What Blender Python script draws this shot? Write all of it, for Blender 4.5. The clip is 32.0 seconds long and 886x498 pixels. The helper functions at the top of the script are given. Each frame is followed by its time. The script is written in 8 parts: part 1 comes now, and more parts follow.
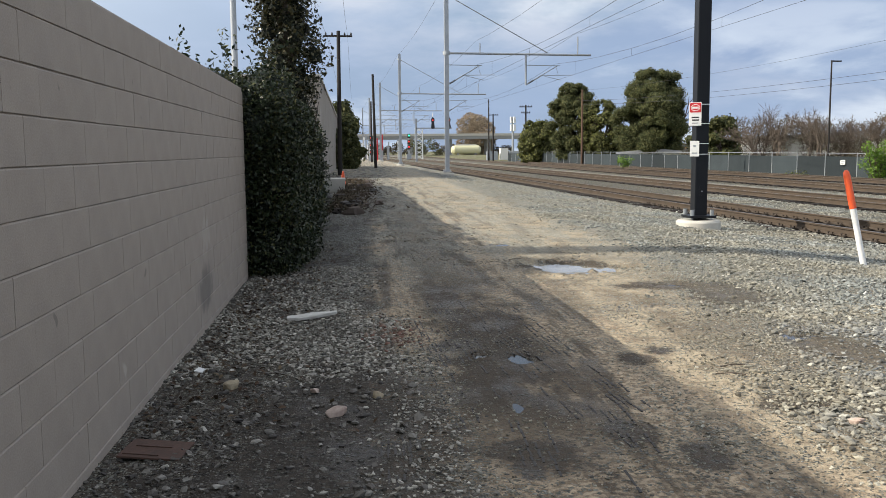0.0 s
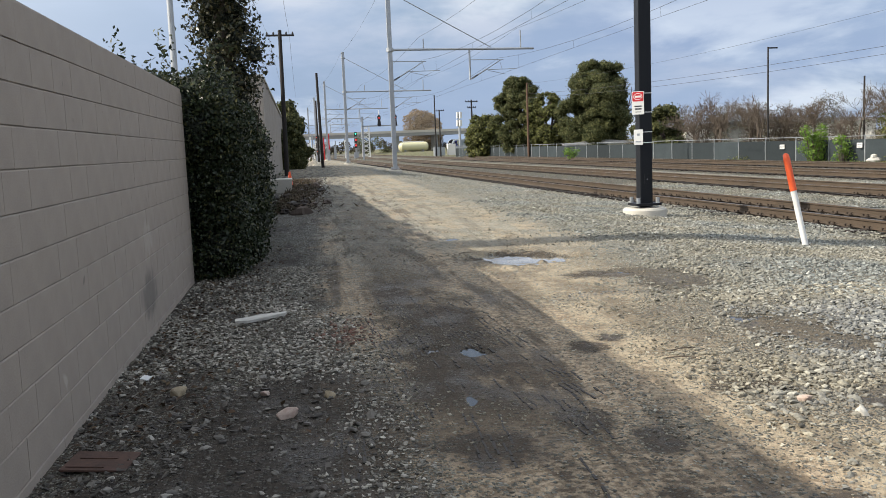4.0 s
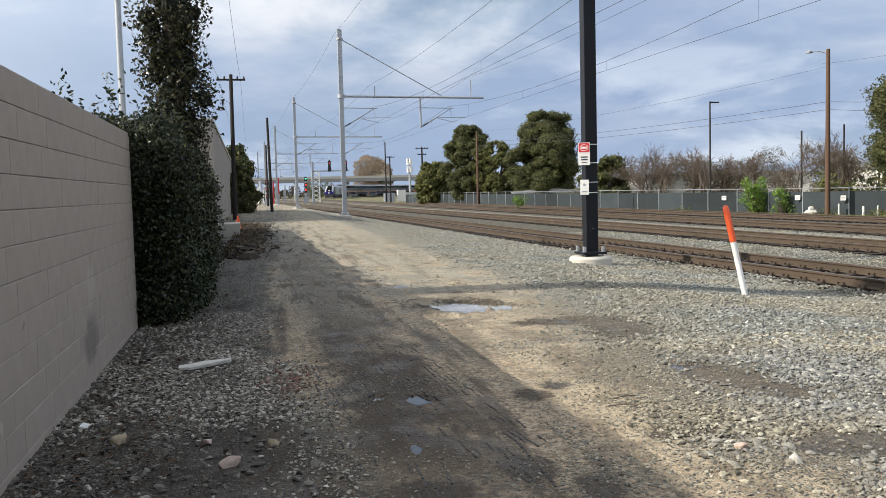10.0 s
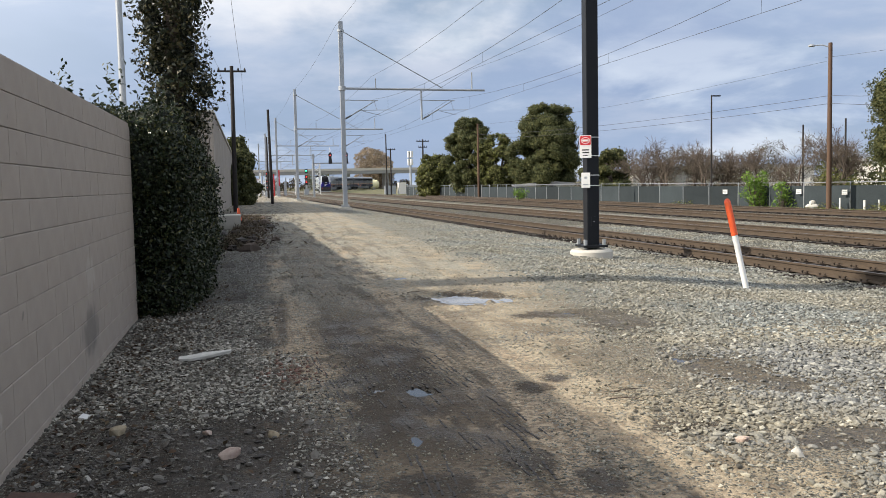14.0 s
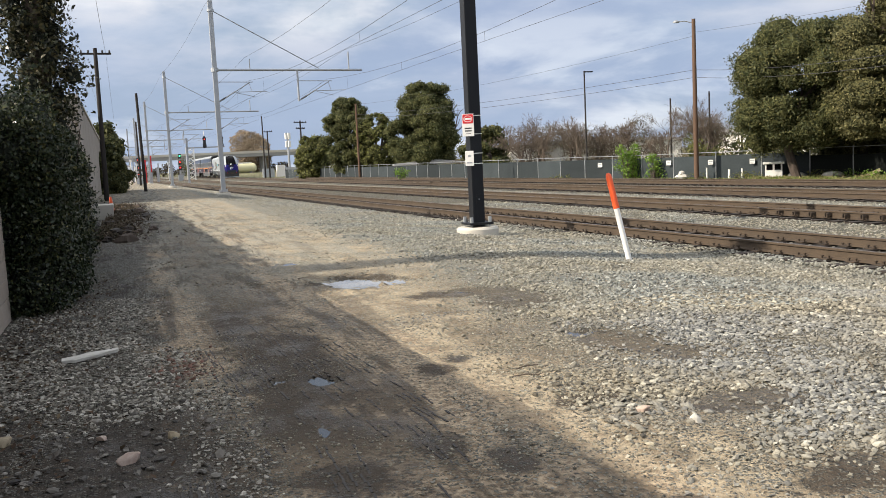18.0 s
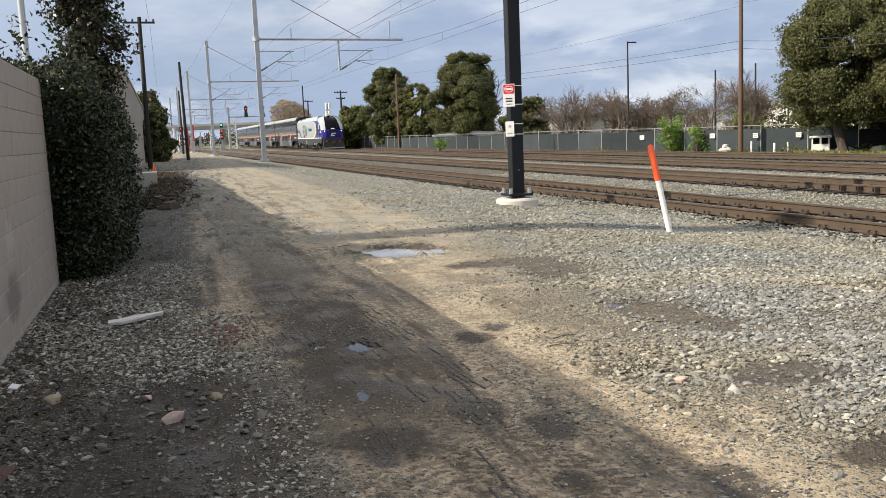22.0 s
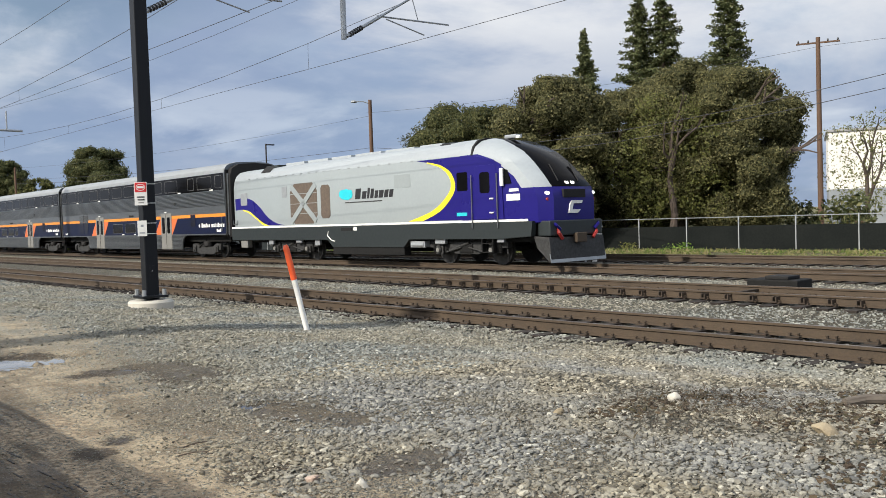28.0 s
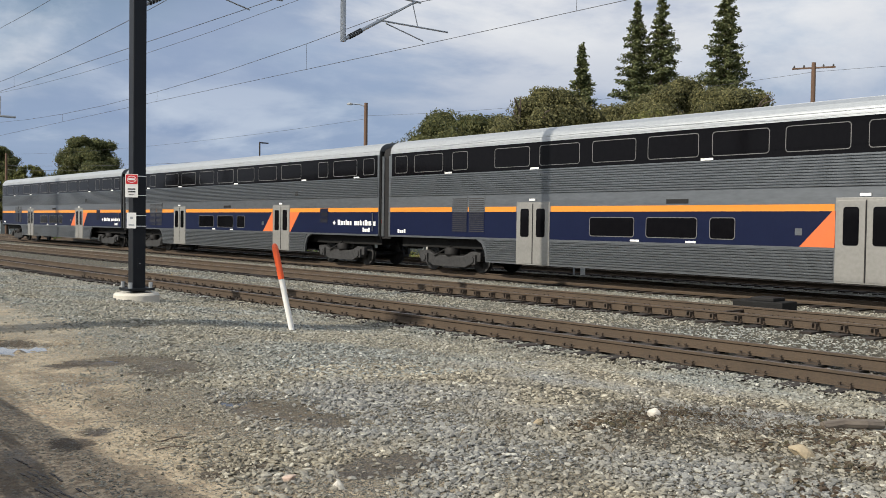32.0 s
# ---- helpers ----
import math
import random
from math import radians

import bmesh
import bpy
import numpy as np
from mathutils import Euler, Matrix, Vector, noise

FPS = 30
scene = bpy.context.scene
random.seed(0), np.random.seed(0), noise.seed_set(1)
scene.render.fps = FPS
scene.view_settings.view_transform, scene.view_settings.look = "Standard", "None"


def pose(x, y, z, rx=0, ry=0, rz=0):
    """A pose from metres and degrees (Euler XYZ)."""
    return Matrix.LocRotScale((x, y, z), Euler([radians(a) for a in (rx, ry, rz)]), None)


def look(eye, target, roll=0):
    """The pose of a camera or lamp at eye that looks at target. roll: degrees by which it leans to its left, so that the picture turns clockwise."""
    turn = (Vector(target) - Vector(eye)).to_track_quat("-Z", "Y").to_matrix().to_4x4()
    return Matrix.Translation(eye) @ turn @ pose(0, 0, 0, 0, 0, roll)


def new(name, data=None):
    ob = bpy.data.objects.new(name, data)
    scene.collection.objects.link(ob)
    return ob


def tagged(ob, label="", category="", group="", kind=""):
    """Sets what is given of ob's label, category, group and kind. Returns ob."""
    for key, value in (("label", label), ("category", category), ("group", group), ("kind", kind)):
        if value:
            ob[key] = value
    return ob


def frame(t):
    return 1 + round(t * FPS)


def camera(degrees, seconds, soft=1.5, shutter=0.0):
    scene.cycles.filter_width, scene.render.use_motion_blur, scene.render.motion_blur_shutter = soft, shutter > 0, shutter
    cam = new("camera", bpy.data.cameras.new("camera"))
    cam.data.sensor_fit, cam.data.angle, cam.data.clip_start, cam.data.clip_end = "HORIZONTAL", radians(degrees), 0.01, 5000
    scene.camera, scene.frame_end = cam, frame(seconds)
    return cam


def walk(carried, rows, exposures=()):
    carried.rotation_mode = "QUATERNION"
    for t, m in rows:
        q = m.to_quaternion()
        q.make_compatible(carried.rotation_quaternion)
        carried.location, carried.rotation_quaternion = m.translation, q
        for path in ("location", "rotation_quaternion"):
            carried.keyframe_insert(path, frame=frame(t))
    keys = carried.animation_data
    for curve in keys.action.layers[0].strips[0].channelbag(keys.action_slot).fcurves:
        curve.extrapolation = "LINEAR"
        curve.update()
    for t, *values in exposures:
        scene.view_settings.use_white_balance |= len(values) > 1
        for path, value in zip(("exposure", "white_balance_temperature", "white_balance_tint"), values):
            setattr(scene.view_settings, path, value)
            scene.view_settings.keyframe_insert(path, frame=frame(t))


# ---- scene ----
cam = camera(53.11, 32.0, soft=0.6)
EYE = 1.63
# seconds, x, y, z about the eye's mean place, then yaw, pitch and roll in degrees
ROWS = [
    (0, 0.006, -0.029, -0.002, -4.93, -6.33, -0.48),
    (0.5, 0.024, -0.035, -0.015, -4.90, -6.65, -1.48),
    (1, 0.008, -0.053, -0.021, -4.48, -5.63, -1.52),
    (1.5, 0.001, -0.054, -0.021, -3.42, -4.53, -0.65),
    (2, 0.010, -0.027, -0.015, -4.61, -4.03, -1.08),
    (2.5, 0.007, -0.020, -0.020, -4.97, -5.15, -2.25),
    (3, 0.003, -0.019, -0.017, -5.84, -5.29, -2.65),
    (3.5, 0.016, -0.014, -0.019, -7.16, -5.75, -2.73),
    (4, 0.036, 0.023, -0.026, -8.09, -6.62, -2.30),
    (4.5, 0.045, 0.017, -0.022, -11.14, -5.62, -2.28),
    (6.5, 0.046, -0.070, 0.006, -12.27, -2.22, -2.04),
    (7, 0.048, -0.059, 0.011, -12.11, -2.55, -2.40),
    (7.5, 0.047, -0.074, 0.007, -11.94, -2.63, -2.40),
    (8, 0.028, -0.069, 0.006, -10.94, -2.77, -1.74),
    (8.5, 0.021, -0.053, 0.004, -10.61, -3.11, -1.36),
    (9, 0.025, -0.051, 0.002, -10.65, -3.46, -1.63),
    (9.5, 0.035, -0.054, 0.000, -10.60, -3.89, -1.76),
    (10, 0.044, -0.047, -0.004, -11.47, -3.76, -1.42),
    (10.5, 0.050, -0.060, 0.001, -11.59, -3.69, -1.34),
    (11, 0.037, -0.056, 0.001, -10.66, -3.68, -1.44),
    (11.5, 0.029, -0.057, -0.002, -9.79, -3.80, -1.38),
    (12, 0.034, -0.058, -0.000, -10.23, -3.77, -1.36),
    (12.5, 0.025, -0.044, -0.004, -9.73, -3.83, -1.18),
    (13, 0.025, -0.055, -0.004, -9.80, -3.77, -1.03),
    (13.5, 0.044, -0.030, -0.009, -11.51, -3.88, -1.10),
    (15.5, 0.041, -0.005, -0.016, -10.84, -5.83, -1.65),
    (16, -0.017, 0.058, 0.001, -11.85, -6.05, -1.33),
    (16.5, -0.040, 0.073, 0.027, -15.20, -5.54, -1.58),
    (17, -0.032, 0.089, 0.031, -16.56, -6.08, -3.26),
    (17.5, -0.043, 0.087, 0.022, -18.33, -6.40, -3.96),
    (18, -0.050, 0.072, 0.019, -18.98, -5.81, -2.85),
    (18.5, -0.060, 0.073, -0.002, -16.12, -6.01, -1.92),
    (19, -0.061, 0.075, -0.001, -16.17, -6.42, -1.95),
    (19.5, -0.067, 0.062, -0.000, -16.91, -6.85, -1.86),
    (20, -0.059, 0.066, -0.003, -17.00, -7.58, -2.50),
    (20.5, -0.069, 0.052, -0.000, -17.39, -7.07, -1.98),
    (21, -0.084, 0.062, -0.003, -15.90, -6.63, -1.57),
    (21.5, -0.085, 0.068, -0.002, -15.49, -7.00, -2.00),
    (22, -0.066, 0.052, -0.003, -16.40, -7.53, -2.40),
    (22.5, -0.057, 0.046, -0.005, -17.69, -7.67, -2.84),
    (23, -0.060, 0.043, -0.005, -17.93, -7.76, -2.90),
    (23.5, -0.047, 0.054, -0.010, -18.66, -7.74, -2.73),
    (24, -0.035, 0.044, -0.004, -21.39, -7.03, -2.14),
    (24.5, -0.035, 0.042, -0.003, -22.86, -6.91, -1.63),
    (25, -0.035, 0.042, -0.005, -23.58, -7.15, -1.72),
    (25.5, -0.024, 0.033, -0.009, -25.75, -6.04, -1.84),
    (26, -0.006, 0.024, -0.002, -29.57, -4.55, -2.10),
    (26.5, -0.002, 0.014, 0.009, -32.89, -3.36, -2.03),
    (28.5, 0.039, -0.011, 0.006, -40.03, -2.21, -1.84),
    (29, 0.049, -0.011, 0.001, -39.98, -3.10, -1.60),
    (29.5, 0.036, -0.019, -0.002, -40.76, -3.79, -1.50),
    (30, 0.050, -0.012, -0.005, -42.90, -3.99, -0.92),
    (30.5, 0.055, -0.020, 0.002, -43.24, -3.80, -0.71),
    (31, 0.041, -0.030, 0.001, -41.78, -3.30, -0.95),
    (31.5, 0.026, -0.043, 0.008, -41.32, -2.34, -0.01),
    (32, 0.020, -0.032, 0.005, -40.07, -1.59, 0.80),
]
walk(cam, [(t, pose(x, y, EYE + z, 0, 0, yaw) @ pose(0, 0, 0, 90 + pitch) @ pose(0, 0, 0, 0, 0, roll)) for t, x, y, z, yaw, pitch, roll in ROWS], [(0, 0.33, 6600, 10), (13.5, 0.33, 6650, 11), (17.0, 0.41, 6950, 12), (21.0, 0.39, 6950, 12), (23.5, 0.44, 6950, 12), (25.0, 0.39, 6950, 12), (26.5, 0.28, 6700, 10), (28.5, 0.04, 6550, 10), (32.0, 0.02, 6600, 10)])

# ---- light ----
SUN_EL, SUN_AZ = radians(34.0), radians(-88.2)   # the sun stands over the block wall's side, a little ahead
SUN_FROM = Vector((math.sin(SUN_AZ) * math.cos(SUN_EL), math.cos(SUN_AZ) * math.cos(SUN_EL), math.sin(SUN_EL)))
world = bpy.data.worlds.new("sky")
scene.world = world
world.use_nodes = True
wn, wl = world.node_tree.nodes, world.node_tree.links
wn.clear()


def wnode(kind, **values):
    n = wn.new(kind)
    for key, value in values.items():
        n.inputs[key].default_value = value
    return n


w_out = wn.new("ShaderNodeOutputWorld")
w_bg = wnode("ShaderNodeBackground", Strength=0.92)
w_sky = wn.new("ShaderNodeTexSky")
w_sky.sky_type, w_sky.sun_disc = "NISHITA", False
w_sky.sun_elevation, w_sky.sun_rotation = SUN_EL, SUN_AZ
w_sky.air_density, w_sky.dust_density = 1.0, 1.0
w_scale = wn.new("ShaderNodeVectorMath")
w_scale.operation = "SCALE"
w_scale.inputs["Scale"].default_value = 0.10
wl.new(w_sky.outputs[0], w_scale.inputs[0])
# cloud sheet: directions are laid on a flat layer overhead, so that clouds crowd towards the horizon
w_tc = wn.new("ShaderNodeTexCoord")
w_sep = wn.new("ShaderNodeSeparateXYZ")
wl.new(w_tc.outputs["Generated"], w_sep.inputs[0])
w_h = wn.new("ShaderNodeMath")
w_h.operation = "ADD"
w_h.inputs[1].default_value = 0.26
wl.new(w_sep.outputs["Z"], w_h.inputs[0])
w_hm = wn.new("ShaderNodeMath")
w_hm.operation = "MAXIMUM"
w_hm.inputs[1].default_value = 0.03
wl.new(w_h.outputs[0], w_hm.inputs[0])
w_div = wn.new("ShaderNodeVectorMath")
w_div.operation = "DIVIDE"
w_comb = wn.new("ShaderNodeCombineXYZ")
for i in range(3):
    wl.new(w_hm.outputs[0], w_comb.inputs[i])
wl.new(w_tc.outputs["Generated"], w_div.inputs[0])
wl.new(w_comb.outputs[0], w_div.inputs[1])


def cloud_noise(scale, detail, rough, lo, hi, offset):
    add = wn.new("ShaderNodeVectorMath")
    add.inputs[1].default_value = offset
    wl.new(w_div.outputs[0], add.inputs[0])
    n = wnode("ShaderNodeTexNoise", Scale=scale, Detail=detail, Roughness=rough, Distortion=0.25)
    wl.new(add.outputs[0], n.inputs["Vector"])
    r = wn.new("ShaderNodeMapRange")
    r.interpolation_type = "SMOOTHSTEP"
    r.inputs["From Min"].default_value, r.inputs["From Max"].default_value = lo, hi
    wl.new(n.outputs[0], r.inputs["Value"])
    return r.outputs[0]


def wmix(fac, a, b):
    m = wn.new("ShaderNodeMix")
    m.data_type = "RGBA"
    for socket, v in ((m.inputs[0], fac), (m.inputs[6], a), (m.inputs[7], b)):
        if isinstance(v, (tuple, float)):
            socket.default_value = v
        else:
            wl.new(v, socket)
    return m.outputs[2]


veil = cloud_noise(0.75, 6, 0.5, 0.26, 0.60, (3.1, 0.4, 0))
white = cloud_noise(1.15, 10, 0.56, 0.45, 0.63, (1.2, 5.3, 0))
dark = cloud_noise(0.7, 5, 0.5, 0.47, 0.68, (7.7, 2.0, 0))
wisp = cloud_noise(2.0, 9, 0.6, 0.45, 0.78, (2.7, 1.0, 0))
w_low = wn.new("ShaderNodeMapRange")               # the far cloud bank is heavier and bluer near the horizon
w_low.interpolation_type = "SMOOTHSTEP"
w_low.inputs["From Min"].default_value, w_low.inputs["From Max"].default_value = 0.27, 0.07
wl.new(w_sep.outputs["Z"], w_low.inputs["Value"])
c1 = wmix(veil, w_scale.outputs[0], (0.46, 0.57, 0.75, 1))
c2 = wmix(dark, c1, (0.33, 0.415, 0.60, 1))
c2 = wmix(wisp, c2, (0.62, 0.70, 0.82, 1))
c3 = wmix(white, c2, (0.88, 0.90, 0.93, 1))
w_lowf = wn.new("ShaderNodeMath")
w_lowf.operation = "MULTIPLY"
w_lowf.inputs[1].default_value = 0.78
wl.new(w_low.outputs[0], w_lowf.inputs[0])
puff = cloud_noise(1.7, 10, 0.56, 0.46, 0.66, (4.4, 0.7, 0))
bank = wmix(puff, (0.27, 0.37, 0.56, 1), (0.57, 0.66, 0.79, 1))
c3 = wmix(w_lowf.outputs[0], c3, bank)
# cloud round the sun shines brighter
w_dot = wn.new("ShaderNodeVectorMath")
w_dot.operation = "DOT_PRODUCT"
w_dot.inputs[1].default_value = SUN_FROM
wl.new(w_tc.outputs["Generated"], w_dot.inputs[0])
w_near = wn.new("ShaderNodeMapRange")
w_near.interpolation_type = "SMOOTHSTEP"
w_near.inputs["From Min"].default_value, w_near.inputs["From Max"].default_value = 0.05, 1.15
wl.new(w_dot.outputs["Value"], w_near.inputs["Value"])
c3 = wmix(w_near.outputs[0], c3, (1.25, 1.3, 1.36, 1))
wl.new(c3, w_bg.inputs["Color"])
wl.new(w_bg.outputs[0], w_out.inputs[0])

sun = new("sun", bpy.data.lights.new("sun", "SUN"))
sun.data.energy, sun.data.angle, sun.data.color = 5.0, radians(0.55), (1.0, 0.935, 0.82)
sun.matrix_world = look(SUN_FROM * 50, (0, 0, 0))

# ---- materials ----
def mat(name, a, b=None, rough=0.7, metal=0.0, scale=8.0, fine=60.0, bump=0.15, contrast=0.5, per=0.0, spec=0.5, rough_var=0.1, stretch=(1, 1, 1), detail=6, dist=0.01):
    """A procedural surface: colours a and b blended by coarse and fine noise, with fine relief. per: how far objects differ in value."""
    m = bpy.data.materials.new(name)
    m.use_nodes = True
    n, l = m.node_tree.nodes, m.node_tree.links
    bsdf = n["Principled BSDF"]
    b = b or tuple(c * 0.75 for c in a)
    tc = n.new("ShaderNodeTexCoord")
    mp = n.new("ShaderNodeMapping")
    mp.inputs["Scale"].default_value = stretch
    l.new(tc.outputs["Object"], mp.inputs["Vector"])
    n1, n2 = n.new("ShaderNodeTexNoise"), n.new("ShaderNodeTexNoise")
    n1.inputs["Scale"].default_value, n1.inputs["Detail"].default_value = scale, detail
    n2.inputs["Scale"].default_value, n2.inputs["Detail"].default_value = fine, 4
    l.new(mp.outputs[0], n1.inputs["Vector"])
    l.new(mp.outputs[0], n2.inputs["Vector"])
    mid = n.new("ShaderNodeMath")
    mid.operation = "MULTIPLY_ADD"
    mid.inputs[1].default_value = 0.55
    l.new(n2.outputs[0], mid.inputs[0])
    half = n.new("ShaderNodeMath")
    half.operation = "MULTIPLY"
    half.inputs[1].default_value = 0.45
    l.new(n1.outputs[0], half.inputs[0])
    l.new(half.outputs[0], mid.inputs[2])
    ramp = n.new("ShaderNodeMapRange")
    ramp.inputs["From Min"].default_value, ramp.inputs["From Max"].default_value = 0.5 - 0.35 * (1.05 - contrast), 0.5 + 0.35 * (1.05 - contrast)
    l.new(mid.outputs[0], ramp.inputs["Value"])
    mix = n.new("ShaderNodeMix")
    mix.data_type = "RGBA"
    mix.inputs[6].default_value, mix.inputs[7].default_value = (*a, 1), (*b, 1)
    l.new(ramp.outputs[0], mix.inputs[0])
    colour = mix.outputs[2]
    if per:
        info = n.new("ShaderNodeObjectInfo")
        pr = n.new("ShaderNodeMapRange")
        pr.inputs["To Min"].default_value, pr.inputs["To Max"].default_value = 1 - per, 1 + per
        l.new(info.outputs["Random"], pr.inputs["Value"])
        hs = n.new("ShaderNodeHueSaturation")
        l.new(pr.outputs[0], hs.inputs["Value"])
        l.new(colour, hs.inputs["Color"])
        colour = hs.outputs[0]
    l.new(colour, bsdf.inputs["Base Color"])
    rr = n.new("ShaderNodeMapRange")
    rr.inputs["To Min"].default_value, rr.inputs["To Max"].default_value = max(0.02, rough - rough_var), min(1, rough + rough_var)
    l.new(n1.outputs[0], rr.inputs["Value"])
    l.new(rr.outputs[0], bsdf.inputs["Roughness"])
    bsdf.inputs["Metallic"].default_value = metal
    bsdf.inputs["Specular IOR Level"].default_value = spec
    if bump:
        bp = n.new("ShaderNodeBump")
        bp.inputs["Strength"].default_value, bp.inputs["Distance"].default_value = bump, dist
        l.new(mid.outputs[0], bp.inputs["Height"])
        l.new(bp.outputs[0], bsdf.inputs["Normal"])
    return m


def block_paint():
    """Painted block with a smudge and small chips of its own shape, told by place on the wall."""
    m = mat("painted_block", (0.375, 0.322, 0.272), (0.285, 0.243, 0.205), rough=0.72, scale=3.5, fine=110, bump=0.8, per=0.02, dist=0.004)
    n, l = m.node_tree.nodes, m.node_tree.links
    bsdf = n["Principled BSDF"]
    base = bsdf.inputs["Base Color"].links[0].from_socket
    geo = n.new("ShaderNodeNewGeometry")

    def spot(centre, stretch, lo, hi, wob):
        off = n.new("ShaderNodeVectorMath")
        off.operation = "SUBTRACT"
        off.inputs[1].default_value = centre
        l.new(geo.outputs["Position"], off.inputs[0])
        sc = n.new("ShaderNodeVectorMath")
        sc.operation = "MULTIPLY"
        sc.inputs[1].default_value = stretch
        l.new(off.outputs[0], sc.inputs[0])
        ln = n.new("ShaderNodeVectorMath")
        ln.operation = "LENGTH"
        l.new(sc.outputs[0], ln.inputs[0])
        nz = n.new("ShaderNodeTexNoise")
        nz.inputs["Scale"].default_value, nz.inputs["Detail"].default_value = 7.0, 6
        l.new(geo.outputs["Position"], nz.inputs["Vector"])
        ad = n.new("ShaderNodeMath")
        ad.operation = "MULTIPLY_ADD"
        ad.inputs[1].default_value = wob
        l.new(nz.outputs[0], ad.inputs[0])
        l.new(ln.outputs["Value"], ad.inputs[2])
        mr = n.new("ShaderNodeMapRange")
        mr.interpolation_type = "SMOOTHSTEP"
        mr.inputs["From Min"].default_value, mr.inputs["From Max"].default_value = hi, lo
        l.new(ad.outputs[0], mr.inputs["Value"])
        return mr.outputs[0]

    def over(fac, amount, colour, under):
        k = n.new("ShaderNodeMath")
        k.operation = "MULTIPLY"
        k.inputs[1].default_value = amount
        l.new(fac, k.inputs[0])
        x = n.new("ShaderNodeMix")
        x.data_type = "RGBA"
        x.inputs[7].default_value = (*colour, 1)
        l.new(k.outputs[0], x.inputs[0])
        l.new(under, x.inputs[6])
        return x.outputs[2]

    col = over(spot((-1.5, 8.25, 0.38), (0, 2.0, 3.6), 0.9, 1.5, 1.0), 0.62, (0.09, 0.085, 0.08), base)
    col = over(spot((-1.5, 8.35, 0.86), (0, 2.6, 3.0), 0.85, 1.25, 1.2), 0.28, (0.50, 0.46, 0.42), col)
    chips = n.new("ShaderNodeTexNoise")
    chips.inputs["Scale"].default_value, chips.inputs["Detail"].default_value = 5.5, 2
    l.new(geo.outputs["Position"], chips.inputs["Vector"])
    cr = n.new("ShaderNodeMapRange")
    cr.inputs["From Min"].default_value, cr.inputs["From Max"].default_value = 0.735, 0.76
    l.new(chips.outputs[0], cr.inputs["Value"])
    col = over(cr.outputs[0], 0.6, (0.13, 0.115, 0.10), col)
    worn = n.new("ShaderNodeTexNoise")
    worn.inputs["Scale"].default_value, worn.inputs["Detail"].default_value = 3.1, 9
    l.new(geo.outputs["Position"], worn.inputs["Vector"])
    wr = n.new("ShaderNodeMapRange")
    wr.inputs["From Min"].default_value, wr.inputs["From Max"].default_value = 0.70, 0.74
    l.new(worn.outputs[0], wr.inputs["Value"])
    col = over(wr.outputs[0], 0.5, (0.52, 0.47, 0.42), col)
    l.new(col, bsdf.inputs["Base Color"])
    return m


def island_mat(name, colours, rough=0.9, bump=0.3, fine=40.0, spec=0.3, trans=0.0):
    """For joined small pieces: each loose piece takes its own colour off a ramp."""
    m = bpy.data.materials.new(name)
    m.use_nodes = True
    n, l = m.node_tree.nodes, m.node_tree.links
    bsdf = n["Principled BSDF"]
    geo = n.new("ShaderNodeNewGeometry")
    ramp = n.new("ShaderNodeValToRGB")
    els = ramp.color_ramp.elements
    while len(els) < len(colours):
        els.new(0.5)
    for i, c in enumerate(colours):
        els[i].position, els[i].color = i / (len(colours) - 1), (*c, 1)
    l.new(geo.outputs["Random Per Island"], ramp.inputs[0])
    tc = n.new("ShaderNodeTexCoord")
    nz = n.new("ShaderNodeTexNoise")
    nz.inputs["Scale"].default_value, nz.inputs["Detail"].default_value = fine, 4
    l.new(tc.outputs["Object"], nz.inputs["Vector"])
    pr = n.new("ShaderNodeMapRange")
    pr.inputs["To Min"].default_value, pr.inputs["To Max"].default_value = 0.7, 1.3
    l.new(nz.outputs[0], pr.inputs["Value"])
    hs = n.new("ShaderNodeHueSaturation")
    l.new(pr.outputs[0], hs.inputs["Value"])
    l.new(ramp.outputs[0], hs.inputs["Color"])
    l.new(hs.outputs[0], bsdf.inputs["Base Color"])
    bsdf.inputs["Roughness"].default_value = rough
    bsdf.inputs["Specular IOR Level"].default_value = spec
    if bump:
        bp = n.new("ShaderNodeBump")
        bp.inputs["Strength"].default_value, bp.inputs["Distance"].default_value = bump, 0.01
        l.new(nz.outputs[0], bp.inputs["Height"])
        l.new(bp.outputs[0], bsdf.inputs["Normal"])
    if trans:
        tr = n.new("ShaderNodeBsdfTranslucent")
        l.new(hs.outputs[0], tr.inputs["Color"])
        mx = n.new("ShaderNodeMixShader")
        mx.inputs[0].default_value = trans
        l.new(bsdf.outputs[0], mx.inputs[1])
        l.new(tr.outputs[0], mx.inputs[2])
        l.new(mx.outputs[0], n["Material Output"].inputs[0])
    return m


